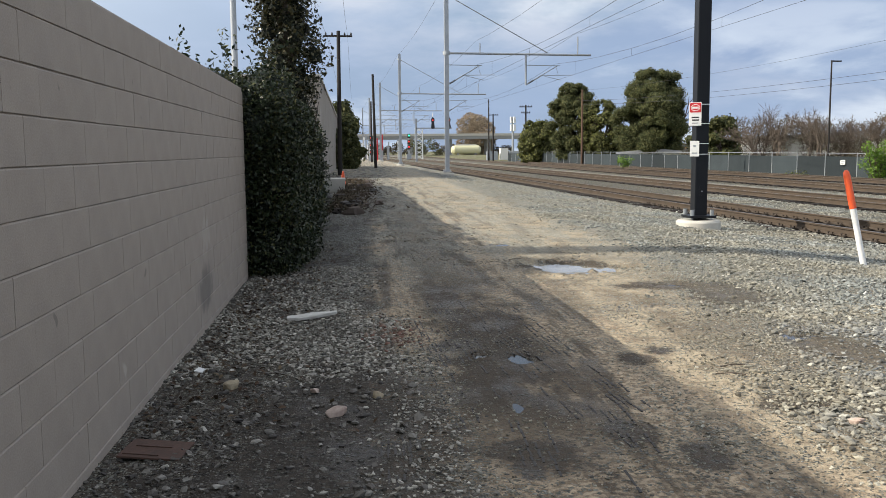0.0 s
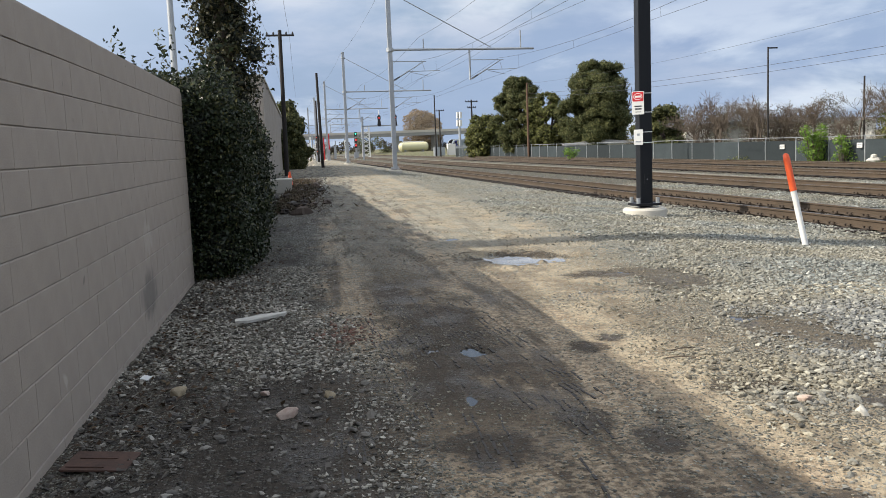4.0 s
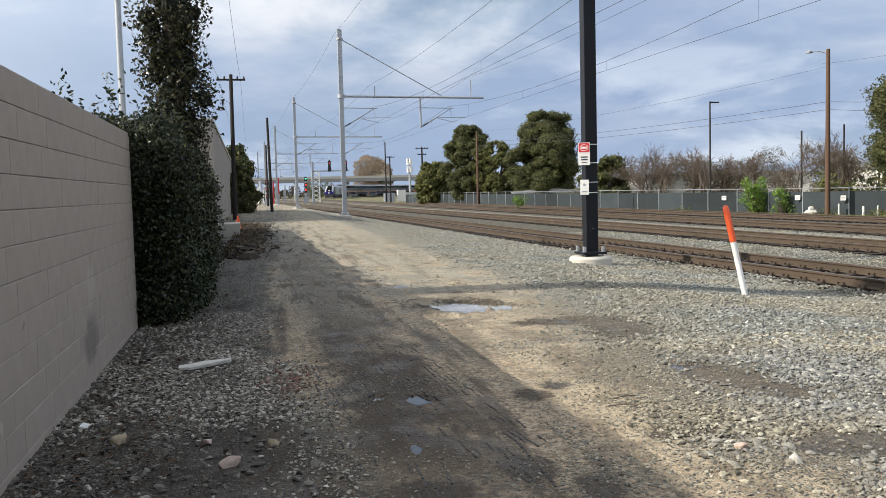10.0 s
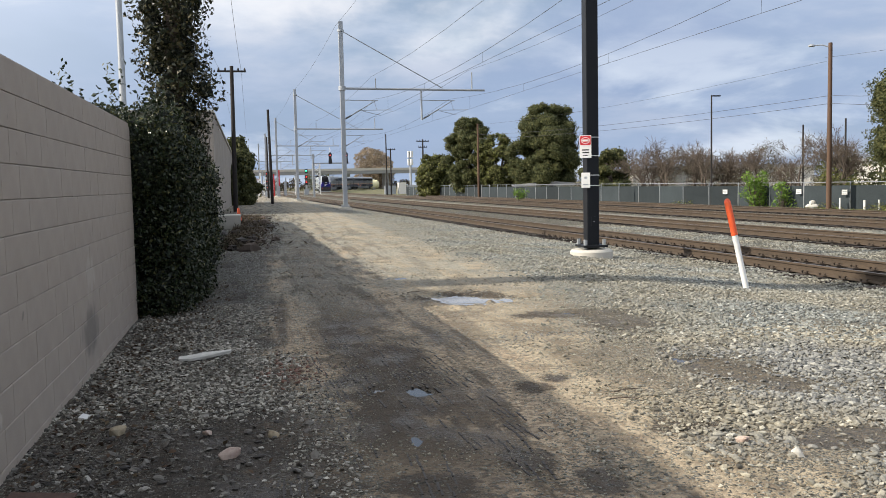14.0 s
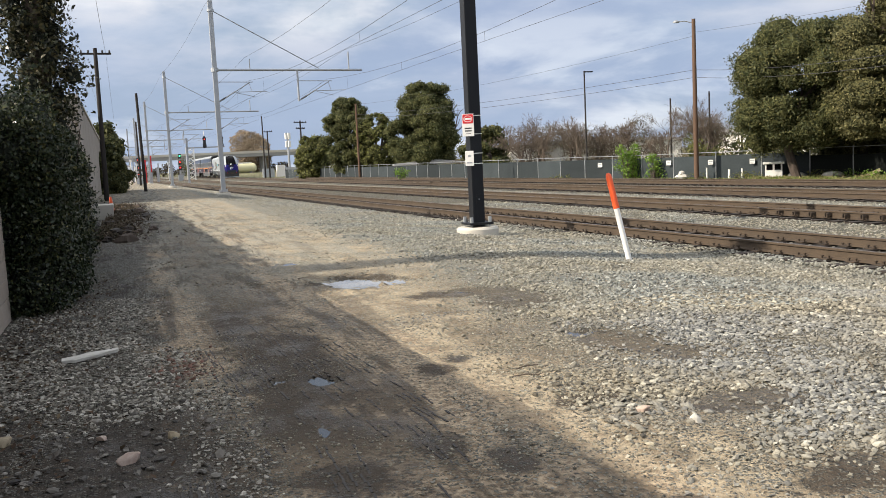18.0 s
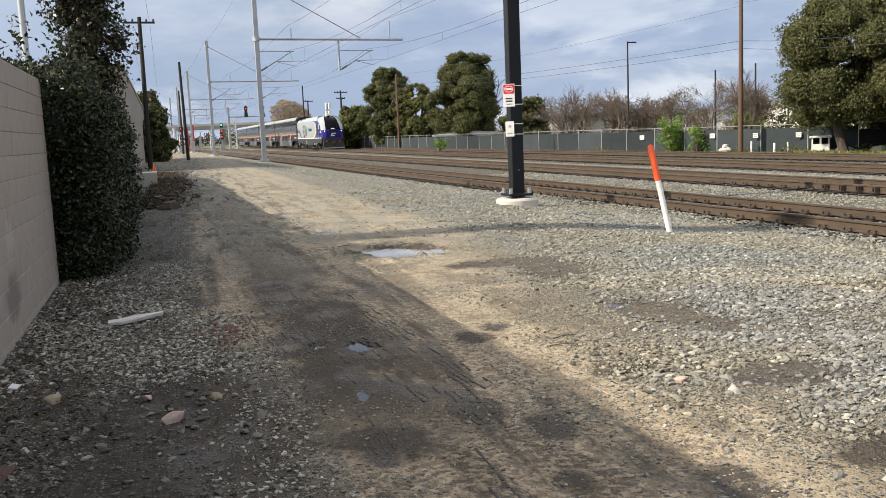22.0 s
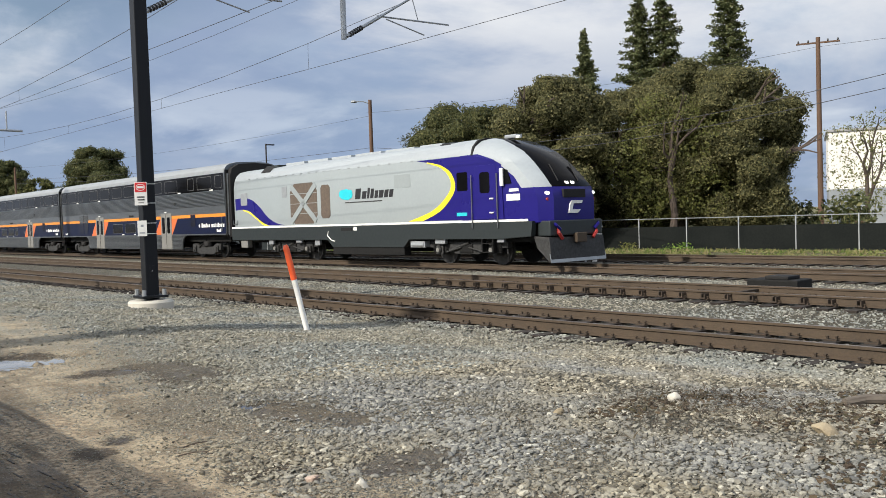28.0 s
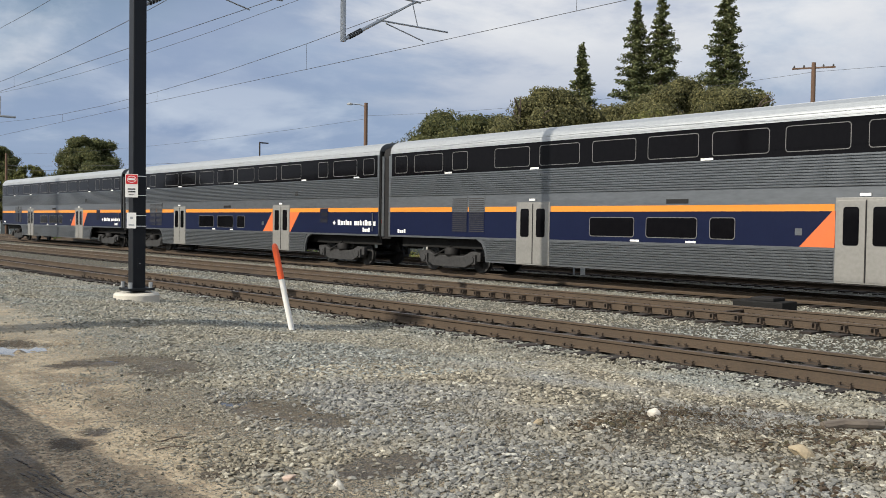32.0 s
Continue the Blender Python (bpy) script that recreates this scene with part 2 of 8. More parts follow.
def drift_mat(name, cool, warm, scale=0.55, rough=0.88, fine=70.0):
    """For joined stones: each takes its colour off one of two ramps, which lie in broad drifts."""
    m = bpy.data.materials.new(name)
    m.use_nodes = True
    n, l = m.node_tree.nodes, m.node_tree.links
    bsdf = n["Principled BSDF"]
    geo, tc = n.new("ShaderNodeNewGeometry"), n.new("ShaderNodeTexCoord")

    def noise_of(k, detail):
        q = n.new("ShaderNodeTexNoise")
        q.inputs["Scale"].default_value, q.inputs["Detail"].default_value = k, detail
        l.new(tc.outputs["Object"], q.inputs["Vector"])
        return q.outputs[0]

    def span(v, a, b, c, d):
        q = n.new("ShaderNodeMapRange")
        for i, x in enumerate((a, b, c, d)):
            q.inputs[i + 1].default_value = x
        l.new(v, q.inputs["Value"])
        return q.outputs[0]

    tones = []
    for colours in (cool, warm):
        ramp = n.new("ShaderNodeValToRGB")
        els = ramp.color_ramp.elements
        while len(els) < len(colours):
            els.new(0.5)
        for i, c in enumerate(colours):
            els[i].position, els[i].color = i / (len(colours) - 1), (*c, 1)
        l.new(geo.outputs["Random Per Island"], ramp.inputs[0])
        tones.append(ramp.outputs[0])
    mix = n.new("ShaderNodeMix")
    mix.data_type = "RGBA"
    l.new(span(noise_of(scale, 4), 0.42, 0.58, 0.0, 1.0), mix.inputs[0])
    l.new(tones[0], mix.inputs[6])
    l.new(tones[1], mix.inputs[7])
    grain = noise_of(fine, 4)
    hs = n.new("ShaderNodeHueSaturation")
    l.new(span(grain, 0.2, 0.8, 0.72, 1.28), hs.inputs["Value"])
    l.new(mix.outputs[2], hs.inputs["Color"])
    l.new(hs.outputs[0], bsdf.inputs["Base Color"])
    bsdf.inputs["Roughness"].default_value, bsdf.inputs["Specular IOR Level"].default_value = rough, 0.3
    bp = n.new("ShaderNodeBump")
    bp.inputs["Strength"].default_value, bp.inputs["Distance"].default_value = 0.35, 0.008
    l.new(grain, bp.inputs["Height"])
    l.new(bp.outputs[0], bsdf.inputs["Normal"])
    return m


def glow(name, colour, strength):
    m = bpy.data.materials.new(name)
    m.use_nodes = True
    bsdf = m.node_tree.nodes["Principled BSDF"]
    bsdf.inputs["Base Color"].default_value = (*colour, 1)
    bsdf.inputs["Emission Color"].default_value = (*colour, 1)
    bsdf.inputs["Emission Strength"].default_value = strength
    return m


M_MORTAR = mat("painted_mortar", (0.25, 0.22, 0.188), (0.18, 0.157, 0.133), rough=0.85, fine=120, bump=0.3, dist=0.004)
M_BLOCK = block_paint()
M_POLE = mat("black_paint", (0.007, 0.008, 0.011), (0.011, 0.013, 0.016), rough=0.5, scale=3, fine=60, bump=0.05, spec=0.25)
M_GALV = mat("galvanised_steel", (0.42, 0.44, 0.46), (0.32, 0.34, 0.36), rough=0.5, metal=0.6, scale=4, fine=30, bump=0.05)
M_CONC = mat("concrete", (0.55, 0.52, 0.46), (0.42, 0.40, 0.35), rough=0.9, scale=4, fine=70, bump=0.3, dist=0.005)
M_RAIL = mat("rusty_rail", (0.077, 0.052, 0.031), (0.040, 0.029, 0.020), rough=0.75, scale=2, fine=40, bump=0.2, dist=0.003)
M_RAILTOP = mat("worn_railhead", (0.20, 0.17, 0.15), (0.13, 0.10, 0.085), rough=0.42, metal=0.7, scale=1.5, fine=30, bump=0.04, stretch=(1, 0.15, 1))
M_TIE = mat("creosoted_tie", (0.030, 0.021, 0.016), (0.014, 0.011, 0.009), rough=0.9, scale=3, fine=50, bump=0.4, per=0.25, stretch=(0.15, 1, 1))
M_PLATE = mat("rusty_plate", (0.06, 0.040, 0.025), (0.032, 0.025, 0.019), rough=0.85, fine=40, per=0.2)
M_WHITE = mat("white_plastic", (0.80, 0.80, 0.78), (0.72, 0.71, 0.68), rough=0.45, fine=30, bump=0.03)
M_ORANGE = mat("orange_plastic", (0.80, 0.115, 0.03), (0.68, 0.09, 0.025), rough=0.45, fine=30, bump=0.03)
M_WOOD = mat("weathered_pole_wood", (0.125, 0.07, 0.042), (0.07, 0.043, 0.029), rough=0.85, scale=2, fine=30, stretch=(1, 1, 0.1), bump=0.3)
M_WOODDARK = mat("dark_pole_wood", (0.022, 0.017, 0.015), (0.012, 0.010, 0.009), rough=0.85, scale=2, fine=30, stretch=(1, 1, 0.1), bump=0.3)
M_WIRE = mat("wire", (0.05, 0.05, 0.055), rough=0.6, bump=0)
M_BARK = mat("bark", (0.10, 0.075, 0.06), (0.055, 0.043, 0.036), rough=0.95, scale=3, fine=25, bump=0.6, stretch=(1, 1, 0.3), dist=0.03)
M_TWIG = mat("bare_twig", (0.12, 0.092, 0.07), (0.078, 0.062, 0.05), rough=0.95, scale=3, fine=25, bump=0)
M_HEDGE = island_mat("hedge_leaf", [(0.009, 0.015, 0.008), (0.018, 0.029, 0.013), (0.028, 0.04, 0.017), (0.035, 0.045, 0.019), (0.02, 0.03, 0.013), (0.12, 0.115, 0.045)], rough=0.33, bump=0, trans=0.1)
M_IVY = island_mat("ivy_leaf", [(0.012, 0.017, 0.009), (0.026, 0.032, 0.014), (0.048, 0.046, 0.022), (0.11, 0.095, 0.045)], rough=0.4, bump=0, trans=0.1)
M_EUC = island_mat("evergreen_leaf", [(0.0275, 0.0375, 0.015), (0.0625, 0.075, 0.03), (0.106, 0.115, 0.045), (0.156, 0.147, 0.0562)], rough=0.6, bump=0, trans=0.3)
M_PINE = island_mat("redwood_needles", [(0.066, 0.084, 0.0384), (0.12, 0.138, 0.06), (0.18, 0.186, 0.0864)], rough=0.6, bump=0, trans=0.1)
M_BUSH = island_mat("bright_bush_leaf", [(0.10, 0.19, 0.03), (0.16, 0.27, 0.04), (0.20, 0.30, 0.05)], rough=0.5, bump=0, trans=0.3)
M_FARLEAF = island_mat("grey_green_leaf", [(0.03, 0.042, 0.017), (0.07, 0.086, 0.034), (0.12, 0.132, 0.052), (0.165, 0.162, 0.066)], rough=0.6, bump=0, trans=0.3)
M_LIGHTLEAF = island_mat("pale_leaf", [(0.075, 0.088, 0.025), (0.125, 0.135, 0.035), (0.165, 0.16, 0.05)], rough=0.6, bump=0, trans=0.2)
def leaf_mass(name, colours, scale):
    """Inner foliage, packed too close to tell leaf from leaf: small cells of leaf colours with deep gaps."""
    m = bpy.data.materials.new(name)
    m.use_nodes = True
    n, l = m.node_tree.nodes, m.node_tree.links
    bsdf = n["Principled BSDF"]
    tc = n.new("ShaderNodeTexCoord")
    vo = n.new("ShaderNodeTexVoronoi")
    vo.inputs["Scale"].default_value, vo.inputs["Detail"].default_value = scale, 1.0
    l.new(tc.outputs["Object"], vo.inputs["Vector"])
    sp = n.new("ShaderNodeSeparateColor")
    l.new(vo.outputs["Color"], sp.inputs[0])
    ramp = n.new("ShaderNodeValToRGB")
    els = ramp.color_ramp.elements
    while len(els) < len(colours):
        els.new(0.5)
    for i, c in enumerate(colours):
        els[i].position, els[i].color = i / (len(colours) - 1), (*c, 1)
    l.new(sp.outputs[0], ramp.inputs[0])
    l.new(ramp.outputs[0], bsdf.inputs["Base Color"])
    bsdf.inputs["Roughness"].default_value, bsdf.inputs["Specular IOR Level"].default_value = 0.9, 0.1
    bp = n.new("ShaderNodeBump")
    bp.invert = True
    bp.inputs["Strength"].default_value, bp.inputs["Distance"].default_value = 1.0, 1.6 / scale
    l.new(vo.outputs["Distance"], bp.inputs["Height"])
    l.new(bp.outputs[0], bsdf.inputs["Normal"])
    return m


# leaf colours taken darker, to paint the shade inside a crown
M_CORE = leaf_mass("inner_leaf_shade", [(0.010, 0.014, 0.006), (0.03, 0.036, 0.014), (0.055, 0.06, 0.024), (0.09, 0.09, 0.036)], 9)
M_CORE_OLIVE = leaf_mass("inner_olive_leaf_shade", [(0.014, 0.016, 0.008), (0.037, 0.04, 0.018), (0.075, 0.075, 0.034), (0.12, 0.112, 0.05)], 9)
M_STEELCAR = mat("stainless_steel", (0.209, 0.223, 0.234), (0.144, 0.155, 0.165), rough=0.34, metal=0.75, scale=1.2, fine=14, bump=0.02, stretch=(0.25, 1, 1))
M_ROOFCAR = mat("roof_steel", (0.39, 0.41, 0.425), (0.31, 0.328, 0.34), rough=0.5, metal=0.6, scale=1.0, fine=10, bump=0.02)
M_NAVY = mat("navy_paint", (0.005, 0.008, 0.028), (0.006, 0.010, 0.034), rough=0.4, scale=1, fine=10, bump=0.01, spec=0.15)
M_CAROR = mat("car_orange", (0.66, 0.24, 0.025), (0.58, 0.21, 0.025), rough=0.4, fine=20, bump=0.01)
M_CORAL = mat("coral_orange", (0.62, 0.14, 0.04), (0.55, 0.125, 0.035), rough=0.4, fine=20, bump=0.01)
M_DARKGLASS = mat("tinted_glass", (0.003, 0.003, 0.004), (0.005, 0.005, 0.006), rough=0.08, bump=0, rough_var=0.03, spec=0.07)
M_RUBBER = mat("black_rubber", (0.011, 0.011, 0.012), (0.018, 0.017, 0.017), rough=0.7, fine=30, bump=0.1, spec=0.25)
M_UNDER = mat("underframe_grime", (0.010, 0.010, 0.010), (0.006, 0.006, 0.006), rough=0.75, fine=20, bump=0.2, spec=0.25)
M_BOGIE = mat("bogie_steel", (0.045, 0.045, 0.0457), (0.0165, 0.0165, 0.0165), rough=0.6, fine=15, bump=0.2, spec=0.4)
M_LOCOGREY = mat("loco_light_grey", (0.275, 0.308, 0.318), (0.248, 0.278, 0.288), rough=0.35, scale=0.8, fine=8, bump=0.01)
M_LOCOWHITE = mat("loco_white", (0.345, 0.378, 0.40), (0.31, 0.338, 0.36), rough=0.35, scale=0.8, fine=8, bump=0.01)
M_LOCOBLUE = mat("loco_blue", (0.013, 0.010, 0.135), (0.016, 0.012, 0.15), spec=0.2, rough=0.3, scale=0.8, fine=8, bump=0.01)
M_LOCOYEL = mat("loco_yellow", (0.88, 0.75, 0.03), (0.82, 0.68, 0.03), rough=0.35, bump=0.01)
M_LOCODARK = mat("loco_sill_grey", (0.019, 0.025, 0.026), (0.014, 0.019, 0.021), rough=0.45, fine=10, bump=0.02)
M_GRILLE = mat("grille_mesh", (0.13, 0.095, 0.07), (0.07, 0.055, 0.045), rough=0.6, fine=40, bump=0.2)
M_CYAN = mat("cyan_mark", (0.02, 0.55, 0.65), rough=0.4, bump=0)
M_INK = mat("black_ink", (0.015, 0.015, 0.018), rough=0.5, bump=0)
M_RED = mat("red_paint", (0.62, 0.025, 0.03), (0.52, 0.02, 0.025), rough=0.45, bump=0.02)
M_REDDISH = mat("red_hose", (0.35, 0.03, 0.025), rough=0.5, bump=0.02)
M_LAMPON = glow("headlamp_lit", (1.0, 0.97, 0.90), 1.6)
M_REDLAMP = glow("signal_red", (1.0, 0.05, 0.04), 1.2)
M_GREENLAMP = glow("signal_green", (0.05, 1.0, 0.45), 2.5)
M_FENCE = mat("dark_screen_cloth", (0.024, 0.031, 0.034), (0.046, 0.055, 0.06), rough=0.9, per=0.35, scale=0.8, fine=20, bump=0.1, spec=0.12)
M_FENCEDARK = mat("black_screen_cloth", (0.007, 0.009, 0.009), (0.016, 0.018, 0.017), rough=0.95, scale=0.7, fine=14, bump=0.2, spec=0.08)
M_PALEWALL = mat("pale_plaster", (0.37, 0.33, 0.285), (0.25, 0.22, 0.19), rough=0.85, scale=0.6, fine=10, bump=0.1)
M_GREYWALL = mat("grey_wall", (0.26, 0.28, 0.30), (0.21, 0.23, 0.25), rough=0.8, scale=0.6, fine=10, bump=0.1)
M_WHITEBLD = mat("white_building", (0.75, 0.73, 0.68), (0.66, 0.64, 0.60), rough=0.8, scale=0.4, fine=6, bump=0.05)
M_BRIDGE = mat("bridge_concrete", (0.30, 0.30, 0.29), (0.23, 0.23, 0.225), rough=0.85, scale=0.3, fine=4, bump=0.1)
M_WATER = mat("puddle_water", (0.33, 0.315, 0.28), (0.26, 0.245, 0.215), rough=0.02, bump=0, rough_var=0.01, spec=1.0)
M_STONE_A = drift_mat("ballast_stone", [(0.126, 0.134, 0.129), (0.237, 0.249, 0.23), (0.19, 0.197, 0.183), (0.292, 0.304, 0.277), (0.102, 0.106, 0.102), (0.26, 0.273, 0.25), (0.213, 0.217, 0.196), (0.46, 0.46, 0.417)], [(0.19, 0.178, 0.14), (0.284, 0.269, 0.215), (0.165, 0.154, 0.121), (0.253, 0.237, 0.192), (0.339, 0.323, 0.266), (0.213, 0.201, 0.164), (0.118, 0.111, 0.0898), (0.427, 0.411, 0.351)], scale=0.4)
M_STONE_B = island_mat("dark_gravel", [(0.0398, 0.0365, 0.0318), (0.135, 0.125, 0.104), (0.286, 0.269, 0.227), (0.398, 0.373, 0.318), (0.0875, 0.0716, 0.0541), (0.572, 0.541, 0.469)], rough=0.75, fine=60)
M_STONE_C = island_mat("tan_gravel", [(0.18, 0.158, 0.117), (0.27, 0.243, 0.184), (0.342, 0.32, 0.252), (0.117, 0.104, 0.081), (0.234, 0.225, 0.189)], rough=0.9, fine=60)
M_LITTER = island_mat("leaf_litter", [(0.04, 0.025, 0.017), (0.08, 0.047, 0.026), (0.06, 0.04, 0.026), (0.13, 0.095, 0.055)], rough=0.9, fine=20, bump=0)
M_THICKET = island_mat("brown_thicket", [(0.06, 0.05, 0.038), (0.095, 0.075, 0.054), (0.12, 0.10, 0.068), (0.075, 0.078, 0.04)], rough=1.0, fine=8, bump=0)
M_MUD = mat("dark_mud", (0.014, 0.011, 0.009), (0.03, 0.023, 0.018), rough=0.6, scale=5, fine=50, bump=0.5)
M_PINKROCK = mat("pink_rock", (0.46, 0.37, 0.31), (0.33, 0.24, 0.20), rough=0.85, scale=8, fine=60, bump=0.4)
M_TANROCK = mat("tan_rock", (0.36, 0.30, 0.20), (0.27, 0.22, 0.15), rough=0.85, scale=8, fine=60, bump=0.4)
M_ROOFGREY = mat("grey_roof", (0.33, 0.33, 0.34), (0.26, 0.26, 0.27), rough=0.7, scale=1, fine=8, bump=0.05)
M_TANK = mat("cream_tank", (0.62, 0.58, 0.36), (0.55, 0.52, 0.33), rough=0.5, scale=0.6, fine=6, bump=0.02)
M_OLIVE = island_mat("olive_leaf", [(0.05, 0.055, 0.025), (0.098, 0.1, 0.042), (0.16, 0.153, 0.066), (0.225, 0.205, 0.092)], rough=0.6, bump=0, trans=0.3)
# near-black, so that the shade inside hedge and ivy sits in the colour
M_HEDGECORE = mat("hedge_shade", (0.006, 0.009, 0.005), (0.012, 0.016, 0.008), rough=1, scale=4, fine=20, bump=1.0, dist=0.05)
M_BRICK = island_mat("crumbled_brick", [(0.125, 0.0688, 0.0525), (0.213, 0.119, 0.09), (0.112, 0.0875, 0.0725), (0.3, 0.225, 0.175)], rough=0.95, fine=60)
M_WEED = island_mat("weed_blade", [(0.07, 0.11, 0.025), (0.13, 0.17, 0.04), (0.21, 0.19, 0.08), (0.28, 0.24, 0.13)], rough=0.7, bump=0, trans=0.2)
M_DIRTYWHITE = mat("weathered_white_board", (0.65, 0.637, 0.585), (0.39, 0.364, 0.325), rough=0.8, scale=6, fine=40, bump=0.3, stretch=(0.39, 1.3, 1.3))
M_STONE_D = drift_mat("track_ballast", [(0.07, 0.07, 0.068), (0.17, 0.17, 0.16), (0.25, 0.245, 0.225), (0.11, 0.105, 0.092), (0.20, 0.20, 0.19), (0.42, 0.415, 0.39)], [(0.06, 0.05, 0.04), (0.15, 0.13, 0.105), (0.21, 0.19, 0.155), (0.09, 0.078, 0.062), (0.17, 0.155, 0.13), (0.34, 0.32, 0.28)], scale=0.7)
M_STONE_F = island_mat("wet_gravel", [(0.0267, 0.0231, 0.0207), (0.0729, 0.0656, 0.0571), (0.122, 0.112, 0.0972), (0.0426, 0.0365, 0.0316), (0.183, 0.17, 0.146), (0.0972, 0.0851, 0.0729), (0.413, 0.389, 0.34)], rough=0.6, fine=60)
M_DOORSTEEL = mat("door_steel", (0.28, 0.275, 0.258), (0.22, 0.217, 0.203), rough=0.42, metal=0.35, scale=1.5, fine=12, bump=0.02)
M_STONE_E = drift_mat("dusty_stone", [(0.0934, 0.096, 0.0962), (0.212, 0.214, 0.204), (0.145, 0.145, 0.142), (0.275, 0.272, 0.247), (0.0686, 0.0699, 0.0691), (0.238, 0.238, 0.225), (0.175, 0.17, 0.148), (0.337, 0.332, 0.296), (0.113, 0.115, 0.111), (0.446, 0.436, 0.385)], [(0.162, 0.145, 0.109), (0.293, 0.266, 0.204), (0.107, 0.0952, 0.074), (0.224, 0.204, 0.157), (0.362, 0.334, 0.262), (0.188, 0.171, 0.133), (0.0812, 0.0724, 0.0567), (0.262, 0.241, 0.188), (0.446, 0.419, 0.341)])
M_WILLOW = island_mat("willow_twig", [(0.24, 0.185, 0.125), (0.32, 0.25, 0.175), (0.39, 0.315, 0.225)], rough=0.9, bump=0)
M_WATERDARK = mat("murky_water", (0.06, 0.054, 0.046), (0.045, 0.04, 0.034), rough=0.07, bump=0.15, rough_var=0.04, spec=0.45, scale=14)
M_SCREEN = mat("windscreen_glass", (0.004, 0.004, 0.005), (0.005, 0.005, 0.006), rough=0.12, bump=0, rough_var=0.02, spec=0.03)
M_FRAME = mat("window_gasket", (0.13, 0.13, 0.13), (0.09, 0.09, 0.09), rough=0.6, bump=0)
M_BRUSH = island_mat("dark_brush", [(0.035, 0.027, 0.02), (0.065, 0.048, 0.034), (0.11, 0.085, 0.057), (0.05, 0.045, 0.026)], rough=0.95, bump=0)
M_LOG = mat("grey_split_wood", (0.17, 0.145, 0.12), (0.06, 0.048, 0.04), rough=0.9, scale=6, fine=40, bump=0.6, stretch=(0.2, 1, 1))
M_RUSTBOX = mat("rusty_cover", (0.115, 0.06, 0.042), (0.06, 0.038, 0.03), rough=0.85, scale=8, fine=50, bump=0.3)

# ---- building tools ----
SLANT = 0.036                      # the tracks run this much towards -x for each metre of y
TRACK_TURN = math.degrees(math.atan(SLANT))


def smooth(a, b, x):
    t = min(max((x - a) / (b - a), 0.0), 1.0)
    return t * t * (3 - 2 * t)


def ground_z(x, y):
    s = x + SLANT * y
    return -0.285 * smooth(5.5, 10.3, s) - 0.12 * smooth(29, 34, s)


